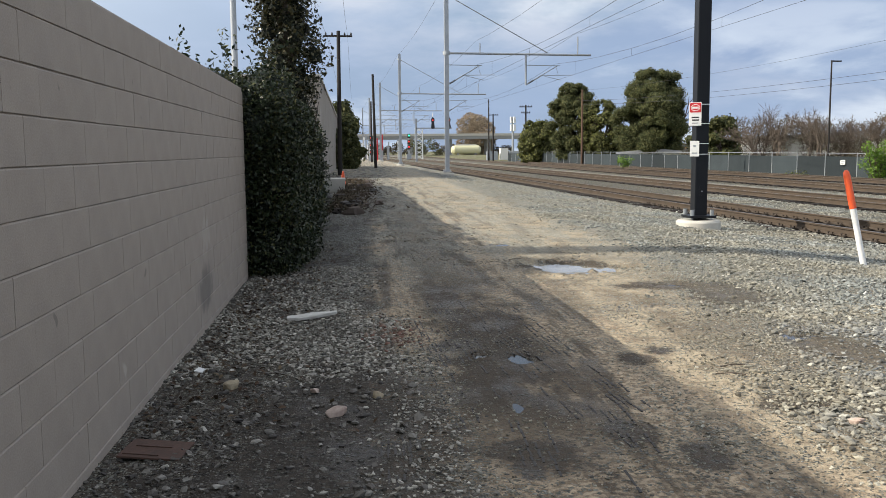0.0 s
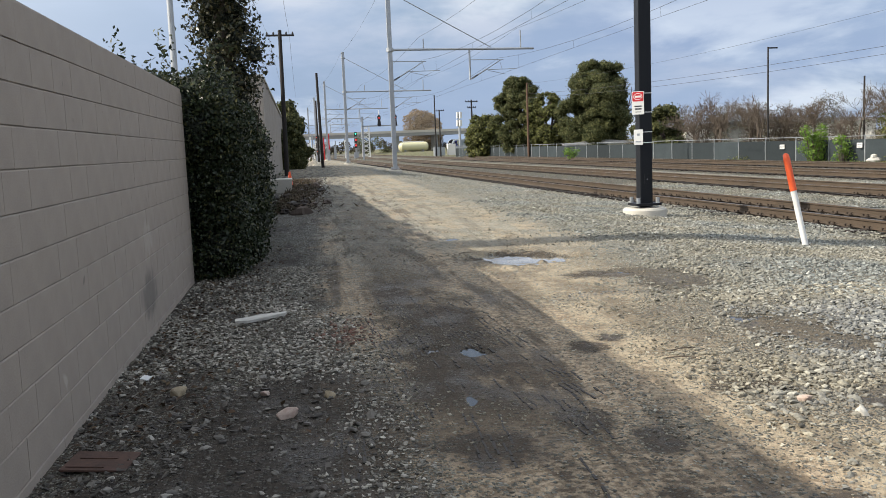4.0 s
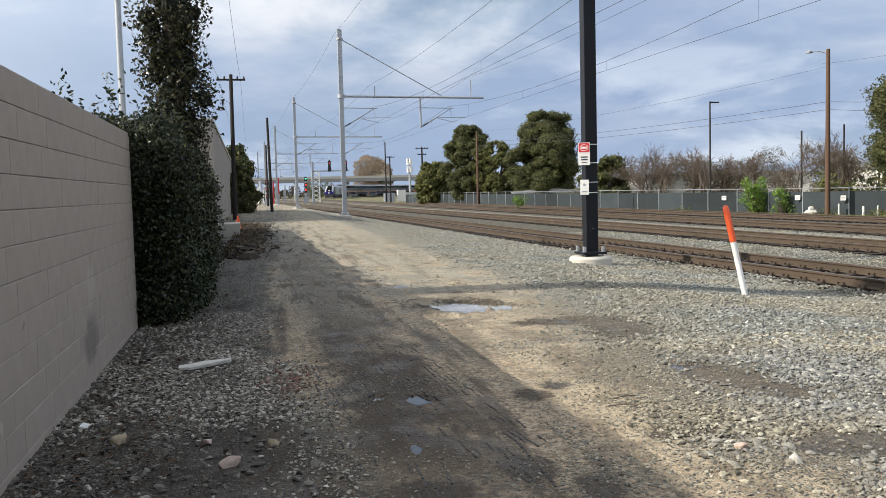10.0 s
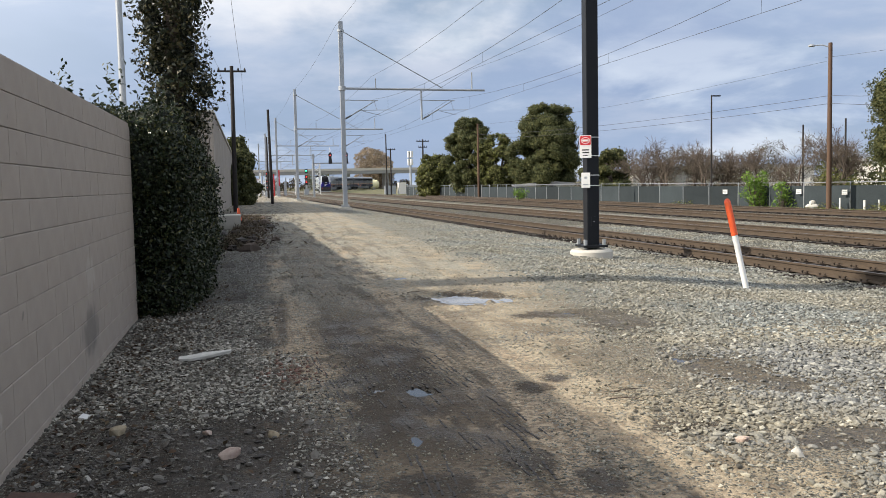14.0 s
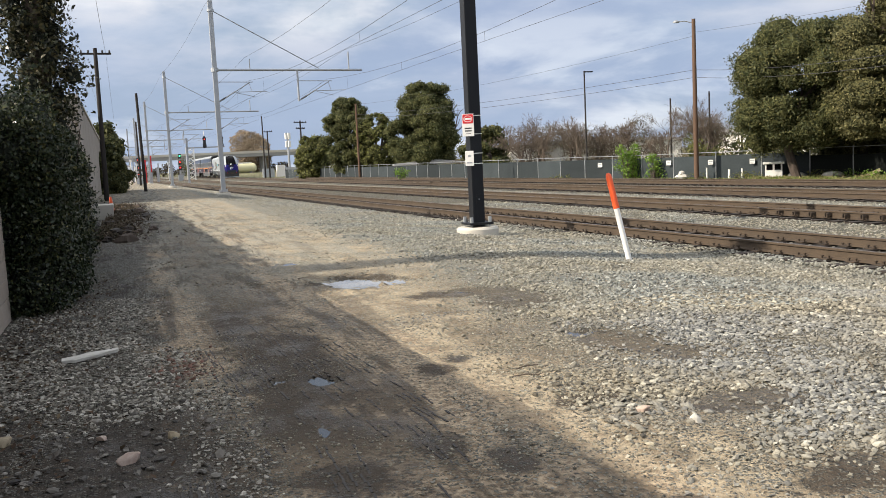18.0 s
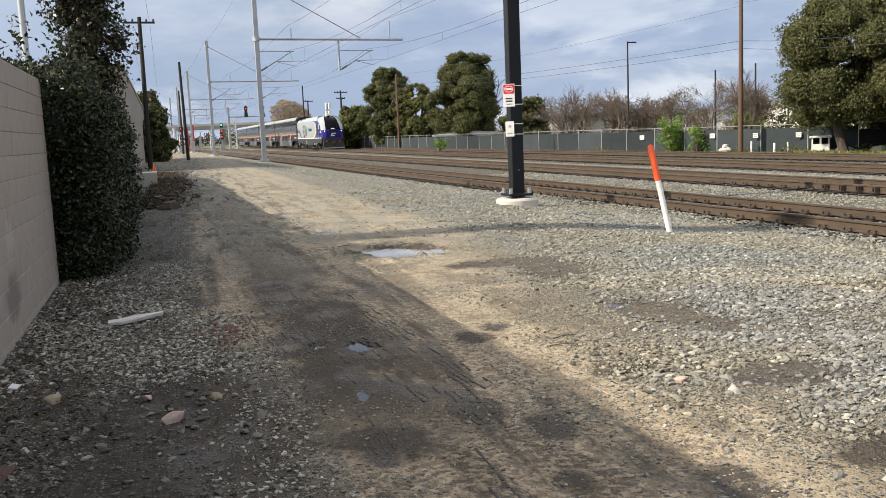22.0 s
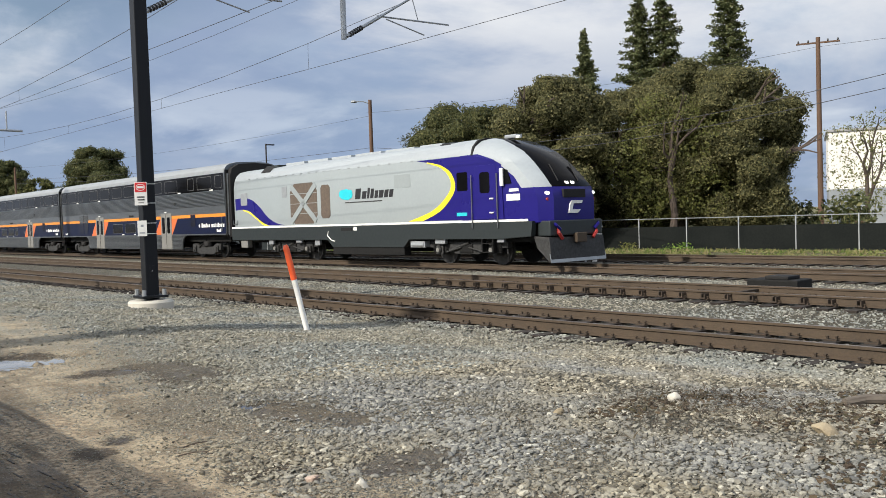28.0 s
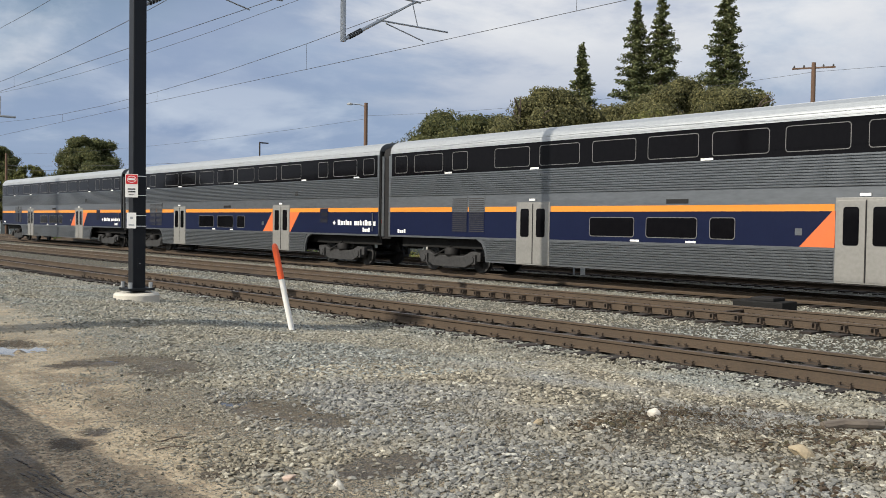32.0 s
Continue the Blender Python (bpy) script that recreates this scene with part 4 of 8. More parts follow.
    cover = math_("MULTIPLY", cover, math_("MULTIPLY_ADD", earth, -0.5, 1.0))
    cover = math_("MULTIPLY_ADD", cover, 0.74, 0.17)
    tones = [(0.07, 0.071, 0.066), (0.20, 0.193, 0.16), (0.29, 0.277, 0.225), (0.16, 0.145, 0.115), (0.34, 0.322, 0.262), (0.12, 0.118, 0.105), (0.46, 0.445, 0.385)]
    pale = [(0.11, 0.115, 0.108), (0.26, 0.27, 0.24), (0.34, 0.35, 0.31), (0.21, 0.205, 0.175), (0.40, 0.405, 0.36), (0.17, 0.175, 0.16), (0.50, 0.50, 0.45)]
    h = math_("ADD", math_("MULTIPLY", fine, 0.35), math_("MULTIPLY", mid, 0.8))
    for scale, off, share in ((70, 3.0, 0.9), (36, 11.0, 0.8)):
        ra, rb, dist = vor(scale, off)
        peb = math_("MULTIPLY", step(math_("SUBTRACT", math_("MULTIPLY", cover, share), ra), -0.02, 0.02), step(dist, 0.52, 0.40))
        stone = mixc(step(y, 6.5, 11.0), ramp(rb, tones), ramp(rb, pale))
        c = mixc(peb, c, mixc(math_("MULTIPLY", mudmask, 0.65), stone, (0.06, 0.054, 0.047)))
        h = math_("MULTIPLY_ADD", peb, math_("MULTIPLY_ADD", dist, -60.0 / scale, 50.0 / scale), h)
    # darker ground between the rails; near by this deepens the painted stone gaps
    dim = n.new("ShaderNodeMix")
    dim.data_type, dim.blend_type = "RGBA", "MULTIPLY"
    dim.inputs[7].default_value = (0.48, 0.48, 0.46, 1)
    l.new(math_("MAXIMUM", math_("SUBTRACT", step(s, 9.9, 10.4), math_("MULTIPLY", math_("MULTIPLY", step(s, 18.5, 18.9), step(s, 21.2, 20.8)), 0.9)), math_("MULTIPLY", math_("MULTIPLY", step(xw, 4.0, 5.6), step(y, 8.5, 5.0)), 0.7)), dim.inputs[0])
    l.new(c, dim.inputs[6])
    c = dim.outputs[2]
    far = step(s, 29.5, 31.0)
    c = mixc(far, c, mixc(step(big, 0.42, 0.6), (0.20, 0.17, 0.11), (0.10, 0.125, 0.045)))
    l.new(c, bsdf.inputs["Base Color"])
    wet = math_("MULTIPLY", mudmask, step(tex(1.6, 5, 0.6, (1.3, 0.8, 1), 11), 0.45, 0.62))
    l.new(math_("MULTIPLY_ADD", wet, -0.45, 0.93), bsdf.inputs["Roughness"])
    bsdf.inputs["Specular IOR Level"].default_value = 0.3
    bp = n.new("ShaderNodeBump")
    bp.inputs["Strength"].default_value, bp.inputs["Distance"].default_value = 1.0, 0.026
    l.new(h, bp.inputs["Height"])
    l.new(bp.outputs[0], bsdf.inputs["Normal"])
    return m


ROCK = np.array([(0, 0, 1), (0.894, 0, 0.447), (0.276, 0.851, 0.447), (-0.724, 0.526, 0.447), (-0.724, -0.526, 0.447), (0.276, -0.851, 0.447), (0.724, 0.526, -0.447), (-0.276, 0.851, -0.447), (-0.894, 0, -0.447), (-0.276, -0.851, -0.447), (0.724, -0.526, -0.447)])
ROCK_F = np.array([(0, 1, 2), (0, 2, 3), (0, 3, 4), (0, 4, 5), (0, 5, 1), (1, 6, 2), (2, 7, 3), (3, 8, 4), (4, 9, 5), (5, 10, 1), (6, 7, 2), (7, 8, 3), (8, 9, 4), (9, 10, 5), (10, 6, 1)])


CHIP = np.array([(-1, -1, -1), (1, -1, -1), (1, 1, -1), (-1, 1, -1), (-1, -1, 1), (1, -1, 1), (1, 1, 1), (-1, 1, 1)]) * 0.66
SHARD = np.array([(-0.9, -0.5, -0.6), (0.9, -0.6, -0.6), (0.1, 0.9, -0.6), (-0.55, -0.4, 0.6), (0.6, -0.35, 0.6), (0.05, 0.55, 0.6)])
SHARD_F = np.array([(3, 4, 5), (0, 1, 4), (0, 4, 3), (1, 2, 5), (1, 5, 4), (2, 0, 3), (2, 3, 5)])
CHIP_F = np.array([(4, 5, 6), (4, 6, 7), (0, 1, 5), (0, 5, 4), (1, 2, 6), (1, 6, 5), (2, 3, 7), (2, 7, 6), (3, 0, 4), (3, 4, 7)])


def stones(rng, x, y, z, size, flat=0.62, rough=0.26, sink=0.25, form=None, faces=None):
    n = len(x)
    form, faces = (ROCK, ROCK_F) if form is None else (form, faces)
    k = len(form)
    v = form[None] * (1 + rng.uniform(-rough, rough, (n, k, 1)))
    v = v * np.stack([rng.uniform(0.75, 1.3, n), rng.uniform(0.6, 1.0, n), rng.uniform(0.7, 1.15, n) * flat], 1)[:, None, :]
    tilt = rng.normal(0, 0.35, n)
    c, s = np.cos(tilt)[:, None], np.sin(tilt)[:, None]
    v = np.stack([v[..., 0] * c - v[..., 2] * s, v[..., 1], v[..., 0] * s + v[..., 2] * c], -1)
    a = rng.uniform(0, 2 * np.pi, n)
    c, s = np.cos(a)[:, None], np.sin(a)[:, None]
    v = np.stack([v[..., 0] * c - v[..., 1] * s, v[..., 0] * s + v[..., 1] * c, v[..., 2]], -1)
    v = v * (size * 0.5)[:, None, None] + np.stack([x, y, z + size * flat * 0.5 * (1 - 2 * sink)], 1)[:, None, :]
    f = (faces[None] + k * np.arange(n)[:, None, None]).reshape(-1, 3)
    return v.reshape(-1, 3), f


def field(name, label, material, seed, x0, x1, y0, y1, per, lo, hi, keep, slanted=False, chips=False, lift=0.0, flat=0.5):
    """Loose stones thrown over a stretch of ground; keep(x, y) tells how thick they lie."""
    rng = np.random.default_rng(seed)
    n = int((x1 - x0) * (y1 - y0) * per)
    x, y = rng.uniform(x0, x1, n), rng.uniform(y0, y1, n)
    if slanted:
        x = x - SLANT * y
    take = [rng.random() < keep(a, b) for a, b in zip(x, y)]
    x, y = x[take], y[take]
    size = lo * (hi / lo) ** (rng.random(len(x)) ** 1.6)
    z = np.array([ground_z(a, b) + ground_bump(a, b) + lift for a, b in zip(x, y)])
    v, f = stones(rng, x, y, z, size, 0.46, 0.42, 0.25, *((SHARD, SHARD_F) if chips == 2 else (CHIP, CHIP_F))) if chips else stones(rng, x, y, z, size, flat, 0.3, 0.3)
    me = stuff_mesh(name, v, f, material)
    me.shade_flat()
    tagged(new(name, me), label, "gravel", kind="stuff")


def patchy(x, y, k=0.8, off=0.0):
    return 0.5 + 0.5 * noise.noise((x * k + off, y * k, 3.0 + off)) * 1.6


def ballast_edge(y):
    return 2.55 + 1.5 * smooth(5, 14, y) + 0.6 * smooth(14, 40, y)


def in_spot(x, y, spots):
    return min(1.0, sum(smooth(1.3, 0.6, ((x - a) / b) ** 2 + ((y - c) / d) ** 2) for a, c, b, d in spots))


BARE = [(3.6, 4.75, 0.42, 0.3), (3.4, 3.45, 0.5, 0.2), (4.05, 9.5, 0.4, 0.5), (3.9, 6.2, 0.3, 0.35), (-0.15, 5.2, 0.6, 1.1), (-0.45, 4.2, 0.45, 0.45), (3.85, 6.9, 0.35, 0.5), (3.7, 10.2, 0.8, 0.35), (3.05, 4.4, 0.3, 0.28), (3.15, 3.35, 0.35, 0.22), (2.8, 12.2, 0.9, 0.9)]


def gravel():
    def thick(x, y):
        e = x - ballast_edge(y) + 0.9 * noise.noise((x * 0.7, y * 0.5, 7.0)) + 0.4 * noise.noise((x * 2.1, y * 1.6, 3.0))
        return smooth(-0.3, 1.7, e) * (0.35 + 0.65 * smooth(0.25, 0.6, patchy(x, y, 1.1))) * (1 - 0.9 * in_spot(x, y, BARE))
    field("ballast", "loose grey and tan ballast stones beside the track", M_STONE_E, 101, 2.4, 9.2, 2.2, 8.5, 1080, 0.025, 0.068, thick, flat=0.52)
    rim = lambda x, y: smooth(-0.9, 0.3, x - ballast_edge(y) + 0.9 * noise.noise((x * 0.7, y * 0.5, 7.0))) * (0.2 + 0.8 * smooth(0.3, 0.65, patchy(x, y, 1.5, 4.0))) * (1 - 0.75 * in_spot(x, y, BARE))
    field("ballast", "small dusty stones at the ballast edge", M_STONE_E, 121, 1.9, 6.2, 2.2, 9.0, 1000, 0.012, 0.034, rim, chips=True)
    field("ballast", "loose grey and tan ballast stones beside the track", M_STONE_A, 116, 9.0, 10.5, 1.0, 8.0, 900, 0.028, 0.072, lambda x, y: 1.0, chips=True)
    field("ballast", "grey ballast stones heaped against the tie ends", M_STONE_A, 122, 10.0, 10.55, 1.0, 24.0, 260, 0.035, 0.075, lambda x, y: 1.0, slanted=True, chips=True, lift=0.03)
    field("ballast", "loose grey and tan ballast stones beside the track", M_STONE_E, 117, 4.0, 9.2, 0.9, 2.3, 1200, 0.024, 0.066, thick, chips=True)
    field("ballast", "loose grey and tan ballast stones beside the track", M_STONE_A, 102, 3.0, 10.4, 7.5, 14.0, 560, 0.028, 0.07, thick, chips=True)
    field("ballast", "loose grey and tan ballast stones beside the track", M_STONE_A, 115, 3.6, 10.4, 14.0, 26.0, 270, 0.035, 0.085, thick, chips=True)
    field("ballast", "loose grey ballast stones along the far track", M_STONE_A, 103, 5.0, 10.0, 24.0, 70.0, 60, 0.05, 0.11, thick, chips=2)
    for a, b, y1, per, sd in ((10.35, 12.65, 30, 110, 104), (12.65, 16.0, 36, 140, 105), (16.0, 18.3, 36, 70, 106), (18.3, 21.4, 36, 90, 107), (21.4, 23.6, 30, 35, 108), (23.6, 27.6, 30, 35, 109)):
        field("ballast", "grey ballast stones between the railway ties", M_STONE_A if sd in (105, 107) else M_STONE_D, sd, a, b, 0.0, y1, per, 0.04, 0.085, lambda x, y: 1.0, slanted=True, chips=2)

    def mulch(x, y):
        k = in_spot(x, y, [(6.6, 4.6, 1.2, 0.4), (7.0, 3.5, 1.0, 0.5), (6.2, 2.7, 0.9, 0.6), (7.9, 3.0, 0.8, 0.7), (8.6, 4.0, 0.5, 0.5), (5.6, 2.3, 0.9, 0.5), (7.3, 2.3, 0.9, 0.5)])
        return k * smooth(0.2, 0.6, patchy(x, y, 2.2, 6.0))
    field("bark_crumbs", "brown bark and dead leaf crumbs among stones", M_BRUSH, 123, 2.8, 9.2, 1.6, 5.4, 460, 0.02, 0.07, mulch, chips=2, lift=0.012)

    def left(x, y):
        edge = smooth(0.3, -0.15, x + 0.35 * noise.noise((x, y * 0.7, 1.0)))
        return edge * (0.25 + 0.75 * smooth(0.3, 0.6, patchy(x, y, 1.3, 5.0))) * (1 - 0.86 * in_spot(x, y, BARE)) * (0.45 + 0.55 * smooth(6.2, 7.0, y) * smooth(10.5, 9.0, y))
    field("gravel", "dark damp gravel at the foot of the wall", M_STONE_B, 110, -1.5, 0.5, 6.1, 12.5, 2600, 0.014, 0.052, left, chips=True)
    field("gravel", "wet dark gravel in soil at the wall", M_STONE_F, 119, -1.5, 0.4, 2.8, 6.2, 2100, 0.013, 0.05, left, chips=True)
    field("gravel", "flat pebbles in dark dirt beside the wall", M_STONE_F, 113, -1.45, 0.3, 3.2, 7.0, 38, 0.035, 0.085, lambda x, y: 0.9 - 0.6 * in_spot(x, y, BARE[:2]))
    seam = lambda x, y: smooth(0.35, 0.08, abs(x - 0.33 - 0.2 * noise.noise((x, y * 0.8, 6.0)))) * (0.3 + 0.7 * smooth(0.3, 0.6, patchy(x, y, 1.6, 8.0)))
    field("gravel", "fine brown gravel between muddy wheel tracks", M_STONE_B, 114, -0.15, 0.85, 2.7, 7.2, 1500, 0.009, 0.038, seam, chips=True)
    road = lambda x, y: (0.12 + 0.88 * smooth(0.5, 0.75, patchy(x, y, 0.9, 2.0))) * (1 - 0.8 * in_spot(x, y, BARE))
    field("road_gravel", "small tan stones scattered on the dirt", M_STONE_C, 111, 0.3, 4.2, 2.6, 12.0, 600, 0.007, 0.028, road, chips=True)
    field("road_gravel", "small tan stones scattered on the dirt", M_STONE_C, 112, -1.5, 6.0, 12.0, 34.0, 110, 0.014, 0.05, road, chips=True)
    rng = np.random.default_rng(300)
    x, y = rng.normal(0.26, 0.14, 190), rng.normal(7.75, 0.3, 190)
    v, f = stones(rng, x, y, np.array([ground_bump(a, b) for a, b in zip(x, y)]), rng.uniform(0.012, 0.055, 190), 0.55, 0.4, 0.3, CHIP, CHIP_F)
    tagged(new("brick_crumbs", stuff_mesh("brick_crumbs", v, f, M_BRICK)), "crumbled red brick trodden into the dirt", "rubble", kind="stuff")


def litter():
    """Dead leaves and twigs along the foot of the hedge and wall."""
    rng = np.random.default_rng(77)
    n = 1300
    x, y = -1.4 + np.abs(rng.normal(0, 0.5, n)), rng.uniform(5, 15.5, n)
    z = np.array([ground_bump(a, b) for a, b in zip(x, y)]) + 0.012
    v, f = leaf_cloud(rng, np.stack([x, y, z], 1), np.tile([0, 0, 1.0], (n, 1)), 0.045, 0.35)
    # dry straw and twigs lying among the stones
    m = 1700
    ax, ay = rng.normal(6.6, 0.9, m), rng.normal(4.3, 0.5, m)
    az = np.array([ground_z(p, q) for p, q in zip(ax, ay)]) + 0.028
    sv, sf = leaf_cloud(rng, np.stack([ax, ay, az], 1), np.tile([0, 0, 1.0], (m, 1)), 0.10, 0.2, (1.0, 0.09))
    tagged(new("dry_straw", stuff_mesh("dry_straw", sv, sf, M_BRUSH)), "dry brown straw lying among ballast stones", "straw", kind="stuff")
    tagged(new("leaf_litter", stuff_mesh("leaf_litter", v, f, M_LITTER)), "brown dead leaves on dark dirt", "leaves", kind="stuff")


def tyre_prints():
    """Ribs of tyre tread left in the mud along the wheel tracks."""
    rng = np.random.default_rng(31)
    b = Build()
    for x0, y0, x1, y1, w in ((0.62, 5.0, 0.42, 8.8, 0.24), (0.95, 5.6, 0.72, 9.6, 0.22), (1.34, 4.6, 1.08, 9.8, 0.26), (1.70, 5.2, 1.40, 9.4, 0.22), (0.12, 3.0, 0.15, 5.2, 0.2), (1.25, 2.9, 1.30, 4.4, 0.22), (0.58, 8.0, 0.70, 6.5, 0.26), (1.22, 7.6, 1.50, 6.2, 0.30), (1.50, 5.4, 1.46, 4.0, 0.24), (0.95, 5.2, 0.88, 3.9, 0.26)):
        ln = math.hypot(x1 - x0, y1 - y0)
        d = Vector((x1 - x0, y1 - y0, 0)) / ln
        q = Vector((d.y, -d.x, 0))
        for i in range(int(ln / 0.5)):
            for k in range(5):
                if rng.random() < 0.35:
                    continue
                start, tilt = i * 0.5 + rng.uniform(0, 0.2), math.degrees(math.atan2(d.y, d.x)) + rng.normal(0, 2)
                for j in range(int(rng.integers(2, 6))):
                    c = Vector((x0, y0, 0)) + d * (start + 0.08 * j) + q * ((k - 2) * w / 5 + rng.normal(0, 0.003))
                    c.z = ground_bump(c.x, c.y) + 0.001
                    b.box(-0.036, 0.036, -rng.uniform(0.004, 0.008), rng.uniform(0.004, 0.008), -0.01, rng.uniform(0.000, 0.004), Matrix.Translation(c) @ pose(0, 0, 0, 0, 0, tilt))
    solo("tyre_prints", b, M_MUD, "tyre tread marks pressed into dark mud", "tyre marks", kind="stuff")


M_GROUND = ground_material()
make_ground()
puddles()


# ---- block wall ----
COURSE, BLOCK, WALL_H, WALL_END = 0.216, 0.432, 2.44, 11.6
FOOT = WALL_H - 12 * COURSE        # the lowest course is partly buried
WALL_POSE = pose(-1.545, WALL_END, 0, 0, 0, 1.0)   # local y runs along the wall, back from its end; its face is local x = 0


def block_wall():
    wall = tagged(put(new("wall_west", Build().box(-0.19, -0.006, -17.6, 0, -0.2, WALL_H).mesh("wall_west", [M_MORTAR])), None, WALL_POSE), "taupe painted concrete block wall", "wall", kind="structure")
    def face(w):
        prof = [(0, 0.001), (0.007, 0.0012), (0.0082, 0.003), (0.0082, COURSE - 0.0115), (0.0035, COURSE - 0.0045), (0, COURSE - 0.0038)]
        return Build().prism(prof, -w + 0.001, -0.001)
    full, half = face(BLOCK).mesh("block", [M_BLOCK]), face(BLOCK / 2).mesh("half_block", [M_BLOCK])
    rng = np.random.default_rng(3)
    rest = Build()
    for c in range(12):
        y = 0.0
        while y > -17.4:
            short = y == 0.0 and c % 2
            w = BLOCK / 2 if short else BLOCK
            if y > -9.6:
                ob = put(new("block", half if short else full), wall, pose(-0.0065 + rng.uniform(-0.0008, 0.0008), y, FOOT + c * COURSE + rng.uniform(-0.0012, 0.0012), rng.uniform(-0.12, 0.12), 0, rng.uniform(-0.05, 0.05)))
            else:
                rest.box(-0.006, 0.001, y - w + 0.001, y - 0.001, FOOT + c * COURSE + 0.003, FOOT + (c + 1) * COURSE - 0.003)
            y -= w
    part("block_rest", rest, M_BLOCK, wall, kind="stuff")
    # the end face, with its own course lines
    end = Build()
    for c in range(12):
        end.box(-0.19, -0.001, -0.001, 0.004, FOOT + c * COURSE + 0.004, FOOT + (c + 1) * COURSE - 0.004)
    part("block_end", end, M_BLOCK, wall)


# ---- tracks ----
RAIL_Z, TIE_Z = -0.06, -0.25
MAIN_SLANT = 0.0214                # the main track runs a little straighter than the sidings
TRACKS = {"near": 11.5, "second": 17.15, "main": 22.5, "far": 28.6}


def rail_mesh(y0, y1, x):
    """A flat-bottomed rail, its head worn brighter than its rusty web."""
    web = [(-0.075, -0.178), (0.075, -0.178), (0.075, -0.165), (0.012, -0.140), (0.010, -0.045), (0.036, -0.036), (0.036, -0.006), (0.028, -0.002), (-0.028, -0.002), (-0.036, -0.006), (-0.036, -0.036), (-0.010, -0.045), (-0.012, -0.140), (-0.075, -0.165)]
    b = Build()
    b.prism([(x + a, RAIL_Z + z) for a, z in web], y0, y1)
    b.cur = 1
    b.box(x - 0.027, x + 0.027, y0, y1, RAIL_Z - 0.003, RAIL_Z)
    return b


def track(name, s, y0, y1, near_to, plates_to, label, braces=False, slant=SLANT):
    t = thing(name, label, "railway track", pose(s, 0, 0, 0, 0, math.degrees(math.atan(slant))), group="railway tracks")
    for side in (-0.755, 0.755):
        part("rail", rail_mesh(y0, y1, side), [M_RAIL, M_RAILTOP], t, "rusty steel rail with worn head")
    rng = np.random.default_rng(int(s * 10))
    tie = Build().box(-1.29, 1.29, -0.115, 0.115, TIE_Z - 0.17, TIE_Z + 0.012).mesh("tie", [M_TIE], bevel=0.012)
    pb = Build()
    pb.box(-0.17, 0.17, -0.09, 0.09, 0, 0.018)
    for px, py in ((-0.12, 0.06), (-0.10, -0.06), (0.10, 0.06), (0.12, -0.06)):
        pb.box(px - 0.012, px + 0.012, py - 0.012, py + 0.012, 0.018, 0.05).box(px - 0.022, px + 0.022, py - 0.018, py + 0.018, 0.05, 0.062)
    plate = pb.mesh("tie_plate", [M_PLATE])
    br = Build().box(-0.20, -0.085, -0.07, 0.07, 0.015, 0.04).box(-0.17, -0.02, -0.05, -0.025, 0.03, 0.125).box(-0.17, -0.02, 0.025, 0.05, 0.03, 0.125).mesh("rail_brace", [M_PLATE])
    rest = Build()
    y, k = y0 + 0.3, 0
    while y < y1:
        dy, dr = rng.uniform(-0.03, 0.03), rng.uniform(-1.2, 1.2)
        if 1.0 < y < near_to:
            put(new("tie", tie), t, pose(rng.uniform(-0.05, 0.05), y + dy, rng.uniform(-0.012, 0.006), 0, 0, dr))
            if y < plates_to:
                for side in (-0.755, 0.755):
                    put(new("tie_plate", plate), t, pose(side, y + dy, TIE_Z + 0.0115, 0, 0, dr))
                if braces and 5.5 < y < 19:
                    put(new("rail_brace", br), t, pose(-0.755, y + dy + 0.02, TIE_Z + 0.012))
        elif y < 120:
            rest.box(-1.29, 1.29, y - 0.11, y + 0.11, TIE_Z - 0.1, TIE_Z + 0.01)
        y += 0.533
        k += 1
    if rest.v:
        part("tie_rest", rest, M_TIE, t, kind="stuff")
    return t


# ---- the train ----
TRAIN_S = 22.5
BODY, PITCH, LOCO = 25.25, 25.95, 20.9


WHEELS = []


def wheelset(parent, x, r=0.46):
    b = Build()
    for y in (-0.755, 0.755):
        out = 1 if y > 0 else -1
        b.tube((0, y - 0.065 * out, 0), (0, y - 0.045 * out, 0), r + 0.028, n=28)
        b.tube((0, y - 0.045 * out, 0), (0, y + 0.065 * out, 0), r, n=28)
        b.tube((0, y + 0.065 * out, 0), (0, y + 0.068 * out, 0), r * 0.80, r * 0.78, n=28)
    b.tube((0, -0.95, 0), (0, 0.95, 0), 0.085, n=10)
    for k in range(3):
        a = 2.1 * k
        b.box(-0.05, 0.05, -0.835, -0.82, 0.12, 0.30, pose(0, 0, 0, 0, math.degrees(a), 0))
    ob = part("wheelset", b, M_BOGIE, parent, "worn steel wheels on an axle", flat=False, m=pose(x, 0, r))
    WHEELS.append((ob, x, r))
    return ob


